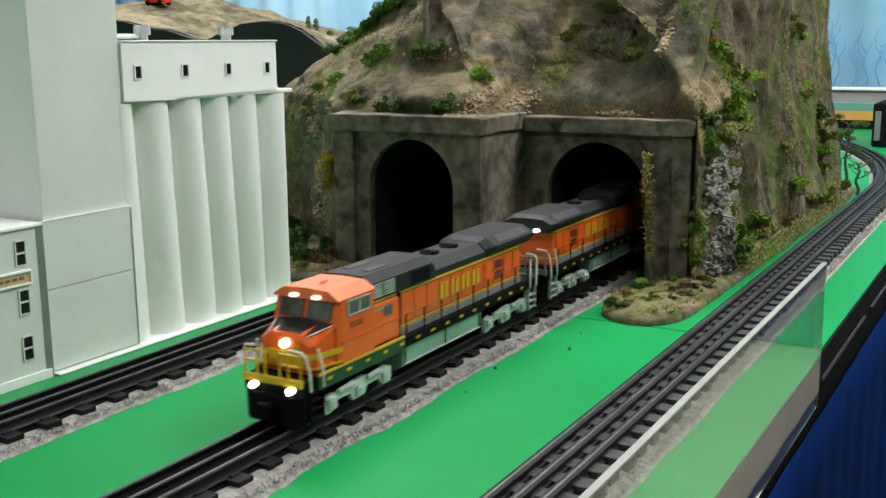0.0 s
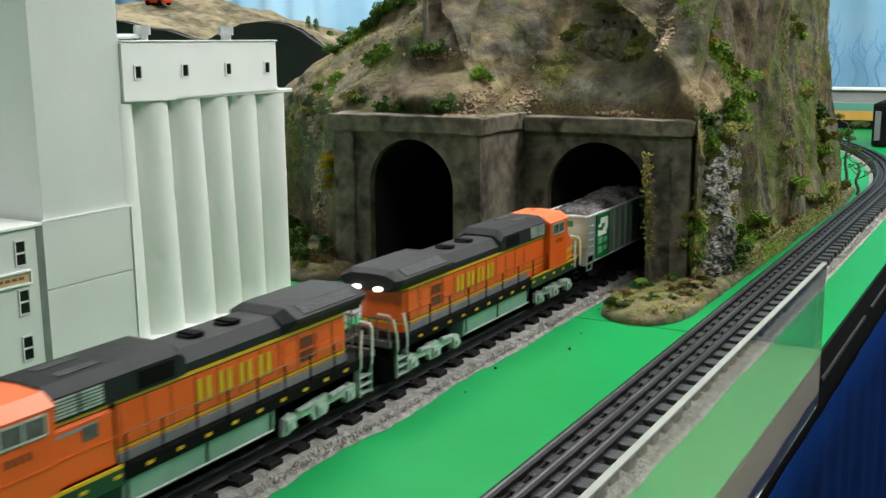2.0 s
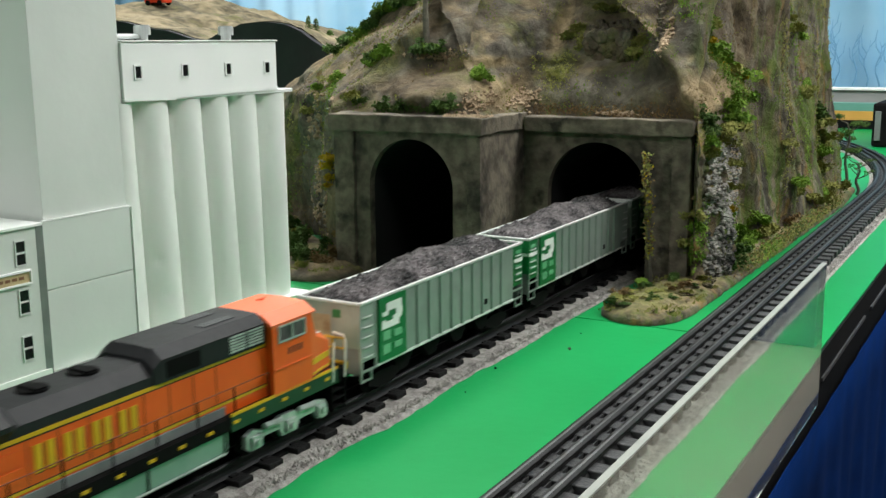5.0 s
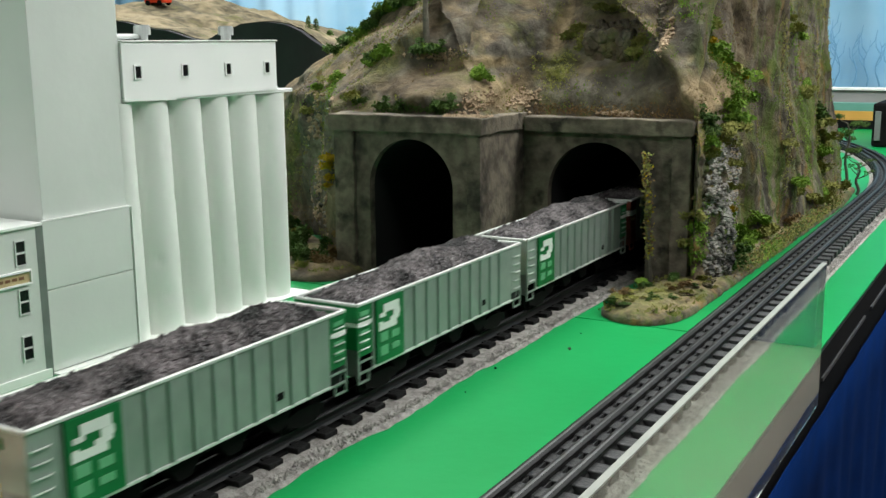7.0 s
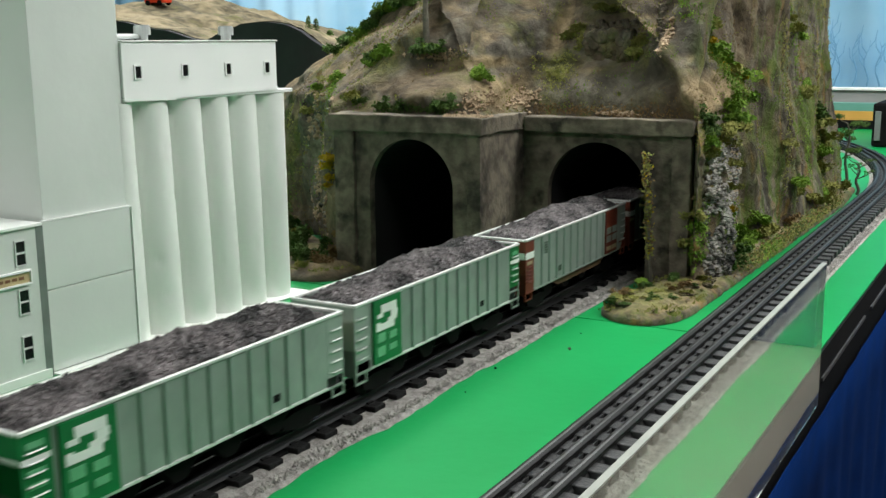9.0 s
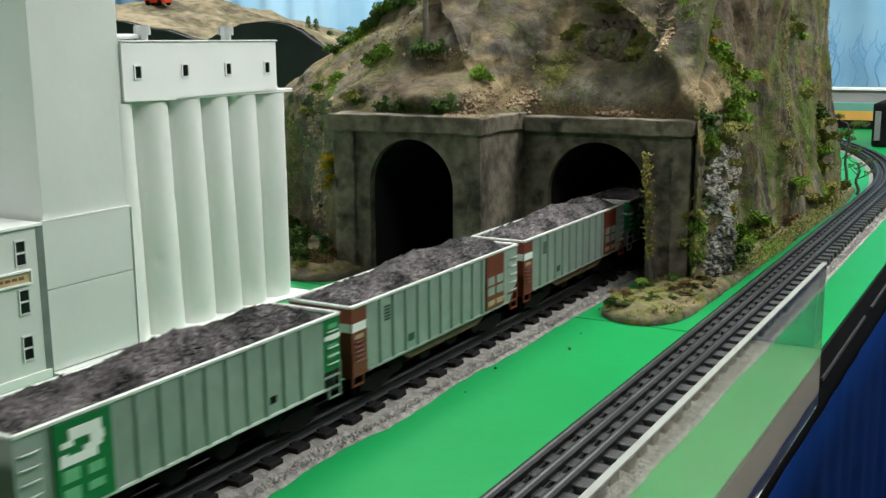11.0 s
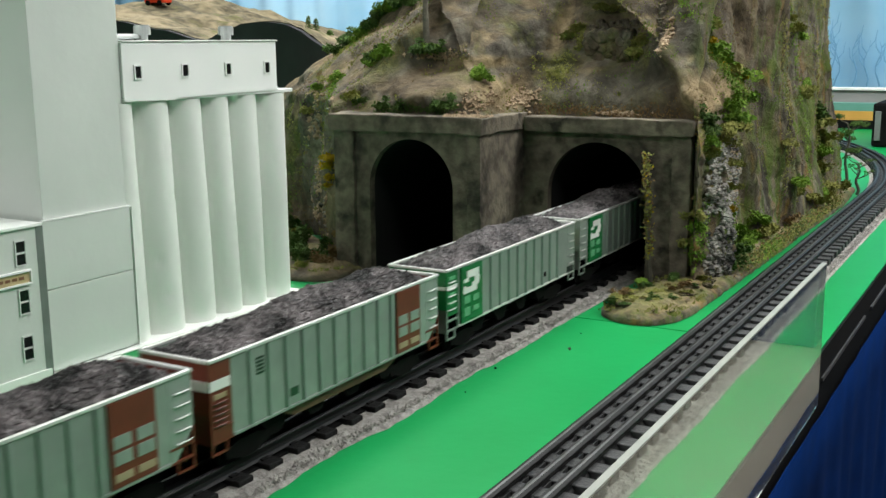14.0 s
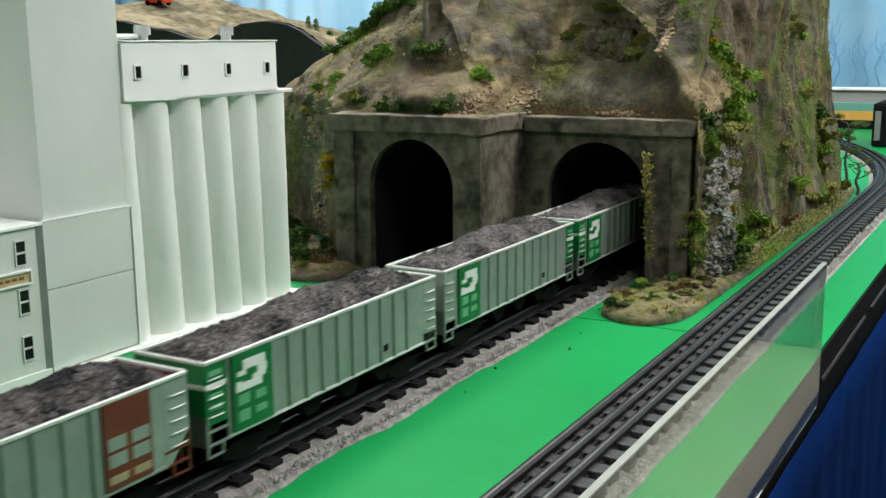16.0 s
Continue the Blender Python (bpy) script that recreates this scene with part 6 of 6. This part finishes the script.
def ground_cover():
    """Fine turf tufts in uneven patches over the slopes."""
    rnd = random.Random(8)
    near = [p for p in MOUNT.data.polygons if p.center.y < 2.25 and p.center.x > -0.65 and p.center.z < 0.42]
    for name, mtl, lim, seed, n, steep in (("turf", LEAF_OL, 0.10, 3.0, 3000, 0.12), ("turf", LEAF_MD, 0.20, 11.0, 1200, 0.0), ("turf", LEAF_BR, 0.16, 23.0, 900, 0.05)):
        bm = bmesh.new()
        count = 0
        while count < n:
            f = rnd.choice(near)
            c, nor = f.center, f.normal
            if noise.noise(c * 15 + Vector((seed, 0, 0))) < lim or nor.z < steep - 0.25 * rnd.random():
                continue
            count += 1
            for _ in range(3):
                p = c + Vector((rnd.uniform(-1, 1), rnd.uniform(-1, 1), rnd.uniform(-1, 1))) * 0.004
                up = (nor + Vector((rnd.uniform(-0.7, 0.7), rnd.uniform(-0.7, 0.7), 0.6))).normalized() * rnd.uniform(0.0016, 0.0036)
                sd = up.orthogonal().normalized() * 0.0011
                bm.faces.new((bm.verts.new(p - sd), bm.verts.new(p + sd), bm.verts.new(p + up)))
        tagged(part(name, bm, mtl), "fine model turf scattered over the rock slopes", "turf", kind="stuff")
    # turf and clods on the aprons
    bm = bmesh.new()
    for _ in range(2600):
        if rnd.random() < 0.75:
            x, y = rnd.uniform(0.074, 0.166), rnd.uniform(1.10, 1.34)
        else:
            x, y = rnd.uniform(-0.42, -0.30), rnd.uniform(1.10, 1.20)
        if noise.noise((x * 40, y * 40, 0)) < -0.05:
            continue
        z = 0.0135 if 0.092 < x < 0.150 or x < 0 else 0.0100
        up = Vector((rnd.uniform(-0.5, 0.5), rnd.uniform(-0.5, 0.5), 1)).normalized() * rnd.uniform(0.0016, 0.0045)
        p = Vector((x, y, z))
        sd = up.orthogonal().normalized() * 0.0012
        bm.faces.new((bm.verts.new(p - sd), bm.verts.new(p + sd), bm.verts.new(p + up)))
    tagged(part("turf", bm, LEAF_OL), "short olive turf on the earth aprons", "turf", kind="stuff")


ground_cover()


def hanging_growth():
    """Feathery moss and ivy hung along the clefts and the cliff's foot."""
    rnd = random.Random(41)
    strips = [(LEAF_MD, 0.009, 2200, [(0.077, 1.395, 0.356), (0.110, 1.39, 0.325), (0.112, 1.45, 0.285), (0.135, 1.46, 0.245), (0.142, 1.52, 0.208)]),
              (LEAF_OL, 0.008, 900, [(0.085, 1.39, 0.335), (0.112, 1.46, 0.265), (0.140, 1.50, 0.215)]),
              (LEAF_YE, 0.004, 160, [(0.098, 1.41, 0.312), (0.108, 1.45, 0.282), (0.135, 1.50, 0.262)]),
              (LEAF_DK, 0.006, 420, [(0.118, 1.33, 0.212), (0.128, 1.32, 0.192), (0.134, 1.312, 0.168)]),
              (LEAF_MD, 0.008, 700, [(0.138, 1.30, 0.10), (0.134, 1.28, 0.065), (0.128, 1.275, 0.035)]),
              (LEAF_MD, 0.010, 1500, [(0.160, 1.42, 0.080), (0.166, 1.44, 0.050), (0.172, 1.47, 0.020), (0.172, 1.56, 0.022)]),
              (LEAF_OL, 0.009, 1500, [(0.168, 1.38, 0.018), (0.172, 1.60, 0.020), (0.174, 1.80, 0.020), (0.178, 2.05, 0.022)]),
              (LEAF_DK, 0.008, 1500, [(0.166, 1.38, 0.022), (0.170, 1.60, 0.020), (0.172, 1.85, 0.022), (0.176, 2.1, 0.02)]), (LEAF_BR, 0.008, 1300, [(0.166, 1.36, 0.022), (0.170, 1.60, 0.020), (0.172, 1.85, 0.022), (0.176, 2.1, 0.02)]),
              (LEAF_OL, 0.006, 700, [(0.13, 1.70, 0.34), (0.138, 1.71, 0.25), (0.145, 1.70, 0.16), (0.155, 1.70, 0.08)]),
              (LEAF_MD, 0.006, 600, [(0.12, 1.88, 0.36), (0.128, 1.90, 0.27), (0.14, 1.92, 0.16), (0.15, 1.90, 0.06)]),
              (LEAF_OL, 0.008, 900, [(0.135, 2.02, 0.30), (0.14, 2.05, 0.20), (0.15, 2.06, 0.12), (0.158, 2.04, 0.05)]),
              (LEAF_DK, 0.007, 400, [(0.14, 2.08, 0.17), (0.15, 2.08, 0.11), (0.155, 2.06, 0.05)]),
              (LEAF_OL, 0.016, 700, [(-0.55, 1.40, 0.25), (-0.47, 1.35, 0.22), (-0.41, 1.25, 0.17), (-0.39, 1.23, 0.09)]),
              (LEAF_BR, 0.016, 350, [(-0.52, 1.38, 0.24), (-0.44, 1.30, 0.18), (-0.40, 1.23, 0.10), (-0.385, 1.22, 0.04)]),
              (LEAF_MD, 0.010, 500, [(-0.50, 1.39, 0.262), (-0.45, 1.33, 0.235), (-0.41, 1.26, 0.19)]),
              (LEAF_OL, 0.014, 700, [(-0.10, 1.33, 0.275), (-0.085, 1.35, 0.285), (-0.075, 1.33, 0.262)]),
              (LEAF_OL, 0.005, 300, [(-0.068, 1.40, 0.335), (-0.068, 1.38, 0.295)]), (LEAF_OL, 0.005, 300, [(0.022, 1.372, 0.325), (0.024, 1.365, 0.285)]),
              (LEAF_DK, 0.005, 500, [(-0.29, 1.20, 0.224), (-0.23, 1.20, 0.225), (-0.165, 1.20, 0.226)]), (LEAF_BR, 0.005, 500, [(-0.10, 1.305, 0.222), (0.0, 1.31, 0.221), (0.10, 1.31, 0.221)])]
    for mtl, spread, count, path in strips:
        bm = bmesh.new()
        pts = [Vector(p) for p in path]
        for _ in range(count):
            u = rnd.random() * (len(pts) - 1)
            k = min(int(u), len(pts) - 2)
            c = pts[k].lerp(pts[k + 1], u - k) + Vector((rnd.gauss(0, 1), rnd.gauss(0, 1.6), rnd.gauss(0, 1.2))) * spread * 0.7
            loc, nor = on_rock(c)
            if pts[k].z < 0.025 and pts[k].x > 0.15:
                loc = Vector((min(c.x, 0.180), c.y, rnd.uniform(0.006, 0.024)))
                nor = Vector((0.6, -0.3, 0.74))
            p = loc + nor * rnd.uniform(0.0, 0.0045)
            up = Vector((rnd.gauss(0, 0.6), rnd.gauss(0, 0.6), rnd.choice((-1, 1)) * rnd.uniform(0.3, 1.2))).normalized() * rnd.uniform(0.0016, 0.0036)
            sd = up.cross(nor + Vector((0.01, 0.02, 0.03)))
            sd = (sd.normalized() if sd.length > 1e-6 else up.orthogonal().normalized()) * rnd.uniform(0.0007, 0.0014)
            bm.faces.new((bm.verts.new(p - sd), bm.verts.new(p - up * 0.4 + sd * 0.2), bm.verts.new(p + sd), bm.verts.new(p + up)))
        tagged(part("moss", bm, mtl), "feathery model moss and ivy clinging to rock", "moss", kind="stuff")


hanging_growth()


def stone_chips():
    """Grey and ochre chips glued thickly on the face beside the portal."""
    rnd = random.Random(52)
    for mtl, n, yc, sy in ((STONEGREY, 4200, 1.375, 0.090), (GRIT, 900, 1.430, 0.060)):
        bm = bmesh.new()
        for _ in range(n):
            z = rnd.uniform(0.012, 0.178)
            y = yc + rnd.uniform(-1, 1) * sy + 0.25 * max(0, z - 0.09)
            loc, nor, _, _ = HILLSIDE.ray_cast(Vector((0.6, y - 0.35, z)), Vector((-0.45, 0.35, 0)).normalized())
            if loc is None or loc.x < 0.120 or noise.noise(Vector(loc) * 38) < -0.22:
                continue
            pebble(bm, loc + nor * 0.0006, rnd.uniform(0.0011, 0.0044), rnd)
        tagged(part("stone_chips", bm, mtl), "grey and ochre stone chips covering the cliff corner", "stone chips", kind="stuff")


stone_chips()


def flank_stones():
    """Broken pale stones on the shaded flank beside the elevator."""
    rnd = random.Random(63)
    for mtl, n, big in ((GRIT, 520, 0.0075), (STONEGREY, 420, 0.0050)):
        bm = bmesh.new()
        for _ in range(n):
            t = rnd.random()
            c = Vector((-0.385 - 0.16 * t, 1.215 + 0.20 * t, rnd.uniform(0.03, 0.25)))
            loc, nor = on_rock(c)
            if noise.noise(loc * 26 + Vector((3, 1, 8))) < 0.0:
                continue
            pebble(bm, loc + nor * 0.0006, rnd.uniform(0.0018, big), rnd)
        tagged(part("stone_chips", bm, mtl), "broken tan and grey stones on the mountain flank", "stone chips", kind="stuff")


flank_stones()


def clods():
    """Rough earth clods and tufts on the plate before the portal."""
    rnd = random.Random(19)
    for k, (x, y, r) in enumerate(((0.083, 1.128, 0.006), (0.092, 1.122, 0.007), (0.099, 1.128, 0.006), (0.104, 1.118, 0.005), (0.092, 1.150, 0.005), (0.112, 1.150, 0.007), (0.121, 1.146, 0.006), (0.128, 1.152, 0.006), (0.120, 1.166, 0.005), (0.140, 1.170, 0.006), (0.142, 1.196, 0.008), (0.150, 1.205, 0.006), (0.134, 1.156, 0.004), (0.088, 1.176, 0.006), (0.130, 1.262, 0.007), (0.146, 1.245, 0.006), (0.156, 1.262, 0.007), (0.150, 1.285, 0.009))):
        bm = bmesh.new()
        bmesh.ops.create_icosphere(bm, subdivisions=3, radius=1.0)
        for v in bm.verts:
            v.co *= 1 + 0.35 * noise.noise(v.co * 1.5 + Vector((k * 3.1, 4, 0))) + 0.22 * ridge(v.co * 2.6 + Vector((k, 2, 5)))
        ob = part("clod", bm, ROCK)
        ob.matrix_basis = Matrix.Translation((x, y, 0.0125 + 0.2 * r)) @ Matrix.Rotation(rnd.uniform(0, 6), 4, "Z") @ Matrix.Diagonal((r * 0.8, r * 0.8, r * 0.55, 1))
        tagged(ob, "rough brown earth clod on the scenery plate", "clod", "earth clods")
        plant("o" if k % 3 else "d", (x, y, 0.0125 + 0.45 * r), 0.42, rnd, snap=False, tall=0.6)


clods()


def rubble():
    rnd = random.Random(77)
    for cx, cz, sx, sz, n, label in ((-0.128, 0.232, 0.028, 0.014, 260, "tumbled tan rubble spilling over the portal"), (0.066, 0.315, 0.007, 0.024, 80, "grey rubble wedged in a gully"), (0.016, 0.2160, 0.03, 0.003, 60, "small tan stones on the portal coping"), (-0.24, 0.292, 0.05, 0.008, 90, "loose stones on the slope")):
        bm = bmesh.new()
        for _ in range(n):
            x, z = cx + rnd.gauss(0, sx * 0.5), cz + rnd.gauss(0, sz * 0.5)
            loc, nor, _, _ = HILLSIDE.ray_cast(Vector((x, 0.9, z)), Vector((0, 1, 0)))
            if loc is None:
                continue
            pebble(bm, loc + Vector((0, -0.001, 0.0008)), rnd.uniform(0.0014, 0.0040), rnd)
        tagged(part("rubble", bm, GRIT), label, "rubble", kind="stuff")
    bm = bmesh.new()
    for _ in range(160):
        x = rnd.uniform(-0.165, -0.106)
        pebble(bm, (x, rnd.uniform(1.165, 1.20), 0.2180), rnd.uniform(0.0012, 0.0034), rnd)
    tagged(part("rubble", bm, GRIT), "fallen tan stones lying on the portal coping", "rubble", kind="stuff")
    bm = bmesh.new()
    for _ in range(90):
        x, y = rnd.uniform(0.082, 0.158), rnd.uniform(1.11, 1.32)
        pebble(bm, (x, y, 0.0135), rnd.uniform(0.0016, 0.0048), rnd)
    tagged(part("rubble", bm, ROCK), "broken clods and stones on the earth apron", "rubble", kind="stuff")
    def boulder(x, z, half, seed, label, sub=4, crack=0.10, back=0.55):
        """A blocky, cracked stone bedded in the slope at (x, z)."""
        loc, nor, _, _ = HILLSIDE.ray_cast(Vector((x, 0.9, z)), Vector((0, 1, 0)))
        if loc is None:
            return
        off = Vector((seed * 3.1, seed * 1.7, 0))
        bm = bmesh.new()
        bmesh.ops.create_icosphere(bm, subdivisions=sub, radius=1.0)
        for v in bm.verts:
            d = v.co.normalized()
            k = (abs(d.x) ** 5 + abs(d.y) ** 5 + abs(d.z) ** 5) ** -0.2
            cell = noise.voronoi(d * 1.7 + off)[0]
            k *= 1 + 0.20 * noise.noise(d * 1.6 + off) + 0.07 * noise.noise(d * 6 + off) - crack * max(0.0, 1 - 7 * (cell[1] - cell[0]))
            v.co = Vector((d.x * half[0], d.y * half[1], d.z * half[2])) * k
        ob = part("rock", bm, ROCK)
        ob.matrix_basis = Matrix.Translation(loc + Vector((0, half[1] * back, 0))) @ Matrix.Rotation(rnd.uniform(-0.25, 0.25), 4, "Z") @ Matrix.Rotation(rnd.uniform(-0.12, 0.12), 4, "Y")
        tagged(ob, label, "rock", "rocks on the mountain")

    boulder(-0.034, 0.303, (0.029, 0.030, 0.026), 4, "large grey flat-faced outcrop bedded in the slope", 5, 0.12, 0.28)
    boulder(0.004, 0.302, (0.013, 0.020, 0.022), 9, "grey cracked stone wedged beside the outcrop", 5, 0.14, 0.2)
    for k in range(13):
        boulder(-0.060 + 0.0058 * k + rnd.uniform(-0.002, 0.002), 0.327 + rnd.uniform(-0.003, 0.007), [rnd.uniform(0.0035, 0.0072) for _ in range(3)], 20 + k, "small grey-brown stone lying on the outcrop", 3, 0.1, -0.2)
    for k in range(14):
        boulder(0.050 + rnd.uniform(-0.006, 0.010), 0.366 - 0.0050 * k, [rnd.uniform(0.0028, 0.0070) for _ in range(3)], 50 + k, "pale stone tumbled down a narrow gully", 3, 0.1, 0.2)


rubble()


def trunk_bm(pts, r0, r1, seg=8):
    bm = bmesh.new()
    n = len(pts)
    rod(bm, pts, [r0 + (r1 - r0) * i / (n - 1) for i in range(n)], seg)
    return bm


def trees():
    rnd = random.Random(5)
    # tall snag with climbing leaves by the portal
    root = new("dead_tree")
    base = Vector((0.083, 1.262, 0.010))
    pts = [base + Vector((-0.0008 * k + 0.0012 * math.sin(k * 1.7), 0.0008 * math.cos(k * 2.1), 0.0122 * k)) for k in range(14)]
    part("trunk", trunk_bm(pts, 0.0034, 0.0012), BARK, root)
    for mtl, n in ((LEAF_OL, 300), (LEAF_BR, 160), (LEAF_YE, 60)):
        bm = bmesh.new()
        for _ in range(n):
            p = pts[rnd.randrange(3, 14)] + Vector((rnd.gauss(0.001, 0.003), rnd.gauss(-0.001, 0.003), rnd.uniform(-0.007, 0.007)))
            u = Vector((rnd.gauss(0, 1), rnd.gauss(0, 1), rnd.gauss(0, 1))).normalized() * 0.0022
            v = u.orthogonal().normalized() * 0.0016
            bm.faces.new((bm.verts.new(p - u), bm.verts.new(p + v), bm.verts.new(p + u), bm.verts.new(p - v)))
        part("vine", bm, mtl, root, "clinging leaves")
    tagged(root, "leaning dead trunk wrapped in olive climbing leaves", "tree")
    # grey trunk high on the slope
    root = new("bare_tree")
    loc, _ = on_rock((-0.2605, 1.298, 0.304))
    pts = [loc + Vector((0.0006 * math.sin(k), 0, -0.004 + 0.011 * k)) for k in range(11)]
    part("trunk", trunk_bm(pts, 0.0050, 0.0028, 10), BARK, root)
    for a in range(5):
        q = pts[6 + a % 4]
        d = Vector((math.cos(a * 2.3), math.sin(a * 2.3), 0.5)) * 0.022
        part("branch", trunk_bm([q, q + d * 0.5, q + d + Vector((0, 0, 0.006))], 0.0014, 0.0005, 5), BARK, root)
    tagged(root, "pale grey bare tree trunk standing on the slope", "tree")
    # small trees at the mountain's far foot
    for bx, by, h, leafy in ((0.185, 2.22, 0.062, False), (0.150, 2.30, 0.135, True)):
        root = new("small_tree")
        pts = [Vector((bx + 0.003 * math.sin(k * 1.3), by + 0.002 * math.cos(k), 0.006 + h * k / 8)) for k in range(9)]
        part("trunk", trunk_bm(pts, 0.0034, 0.0016), BARK, root)
        tips = []
        for a in range(9):
            q = pts[4 + a % 5]
            d = Vector((math.cos(a * 2.4), math.sin(a * 2.4), 0.55)) * rnd.uniform(0.018, 0.034)
            part("branch", trunk_bm([q, q + d * 0.5 + Vector((0, 0, -0.002)), q + d], 0.0014, 0.0005, 5), BARK, root)
            tips.append(q + d)
        bm = bmesh.new()
        for q in tips:
            foliage(bm, q, 0.013 if leafy else 0.006, 190 if leafy else 18, rnd, flat=0.6)
        part("crown", bm, LEAF_DK, root, "sparse dark leaves")
        tagged(root, "small model tree with dark sparse crown" if leafy else "small bare model tree with twisted branches", "tree")
    # dark conifers on the tan hill
    for x, y, z, h in ((-1.004, 2.02, 0.336, 0.036), (-0.990, 2.03, 0.332, 0.034), (-0.966, 2.05, 0.328, 0.012)):
        root = new("conifer")
        part("trunk", trunk_bm([(x, y, z - 0.01), (x, y, z + h)], 0.0015, 0.0006, 6), BARK, root)
        bm = bmesh.new()
        for _ in range(520):
            t = rnd.random()
            r = 0.0085 * (1 - t) ** 0.5 + 0.0008
            a = rnd.uniform(0, 6.28)
            p = Vector((x + r * math.cos(a), y + r * math.sin(a), z + h * t))
            u = Vector((math.cos(a), math.sin(a), -0.4)) * 0.0022
            v = Vector((-math.sin(a), math.cos(a), 0)) * 0.0014
            bm.faces.new((bm.verts.new(p - u), bm.verts.new(p + v), bm.verts.new(p + u), bm.verts.new(p - v)))
        part("crown", bm, LEAF_DK, root, "dense dark needles")
        tagged(root, "slender dark green model conifer on the tan hill", "tree", "conifers")


trees()

# ---------------- things in the distance ----------------
def far_things():
    # low wall and coloured strips behind the far curve
    bm = bmesh.new()
    box(bm, -0.9, 2.2, 4.10, 4.16, -0.02, 0.128, bevel=0.003)
    root = part("low_wall", bm, BACKWALL)
    bm = bmesh.new()
    box(bm, -0.9, 2.2, 4.085, 4.165, 0.1285, 0.137, bevel=0.002)
    part("capping", bm, CARDW, root, "white capping strip")
    tagged(root, "low grey backing wall with white capping", "low wall")
    teal = mat("teal_paint", lin((86, 138, 128)), lin((104, 156, 146)), rough=0.6, scale=20)
    amber = mat("amber_paint", lin((196, 142, 62)), lin((214, 160, 80)), rough=0.6, scale=20)
    bm = bmesh.new()
    box(bm, -0.70, 1.2, 3.96, 4.02, 0.0, 0.030, bevel=0.002)
    base = part("striped_barrier", bm, BLACKBOARD)
    for z0, z1, m in ((0.0302, 0.062, amber), (0.0622, 0.090, teal)):
        bm = bmesh.new()
        box(bm, -0.70, 1.2, 3.965, 4.015, z0, z1, bevel=0.001)
        part("painted_board", bm, m, base, "painted board")
    tagged(base, "low barrier of stacked teal and amber painted boards", "barrier")
    # dark cabinet with a blue top
    root = new("control_cabinet")
    bm = bmesh.new()
    box(bm, 0.060, 0.36, 3.30, 3.52, 0.001, 0.128, bevel=0.008)
    part("case", bm, BLACKBOARD, root)
    bm = bmesh.new()
    box(bm, 0.068, 0.084, 3.292, 3.2995, 0.02, 0.105, bevel=0.002)
    part("side_rib", bm, PLATE, root, "dull grey rib")
    blue = mat("bright_blue_plastic", lin((20, 60, 200)), lin((40, 86, 224)), rough=0.4, scale=40)
    bm = bmesh.new()
    box(bm, 0.095, 0.28, 3.34, 3.48, 0.1282, 0.139, bevel=0.003)
    part("lid", bm, blue, root, "bright blue plastic lid")
    tagged(root, "black cabinet with rounded corners and blue lid", "cabinet")
    # red toy on the far hill
    redp = mat("red_paint", lin((186, 50, 24)), lin((204, 66, 34)), rough=0.35, scale=40)
    hill = bpy.data.objects["model_hill"].data
    slope = BVHTree.FromPolygons([v.co.copy() for v in hill.vertices], [tuple(p.vertices) for p in hill.polygons])
    loc, _, _, _ = slope.ray_cast(Vector((-1.578, 2.13, 2.0)), Vector((0, 0, -1)))
    root = new("toy_vehicle")
    root.matrix_basis = Matrix.Translation(loc + Vector((0, 0, 0.003))) @ Matrix.Diagonal((0.8, 0.8, 0.8, 1))
    sec = [(-0.040, 0.006), (0.040, 0.006), (0.043, 0.015), (0.026, 0.028), (-0.026, 0.028), (-0.044, 0.015)]
    bm = bmesh.new()
    loft(bm, [(-0.020, sec), (0.020, sec)])
    part("body", fix(bm), redp, root)
    for x in (-0.026, 0.026):
        for y in (-0.024, 0.018):
            bm = bmesh.new()
            cyl(bm, (x, y, 0.006), "y", 0.0085, 0.006, 14)
            part("wheel", bm, UNDER, root)
    tagged(root, "small red toy vehicle parked on the tan hill", "toy vehicle")
    # scraps lying on the green board
    bits = [(0.0985, 0.967, BARK, 0.0028), (0.0335, 0.74, CARDW, 0.0016), (0.06, 0.875, UNDER, 0.0016), (0.085, 1.03, UNDER, 0.0010), (0.068, 0.80, UNDER, 0.0009)]
    rnd = random.Random(3)
    for x, y, m, r in bits:
        bm = bmesh.new()
        pebble(bm, (x, y, r * 0.6), r, rnd)
        tagged(part("scrap", bm, m), "tiny scrap lying on the green board", "scrap", "scraps on the board")


far_things()

# ---------------- the train runs out of the tunnel ----------------
SPEED = 0.1633


def ride(start, turned):
    """Poses along the main track of a vehicle whose middle is at `start` at the clip's beginning."""
    rows = []
    for k in range(33):
        t = 0.5 * k
        p, a = line_point("main", start - SPEED * t)
        rows.append((t, Matrix.Translation(p) @ Matrix.Rotation(a + (math.pi if turned else 0.0), 4, "Z")))
    return rows


def roll(wheel, radius, turned):
    """Turn a wheelset about its axle as the vehicle rolls."""
    place = wheel.matrix_basis.translation.copy()
    rate = SPEED / radius * (-1 if turned else 1)
    rows = []
    for k in range(241):
        t = k / 15
        rows.append((t, Matrix.Translation(place) @ Matrix.Rotation(rate * t, 4, "X")))
    walk(wheel, rows)


def motions():
    for ob, start, turned in [(LOCO_A, 0.8255, False), (LOCO_B, 1.2765, True)] + CARS:
        walk(ob, ride(start, turned))
        for o in ob.children_recursive:
            if o.name.startswith("wheelset"):
                roll(o, 0.0105 if ob in (LOCO_A, LOCO_B) else 0.0087, turned)


motions()
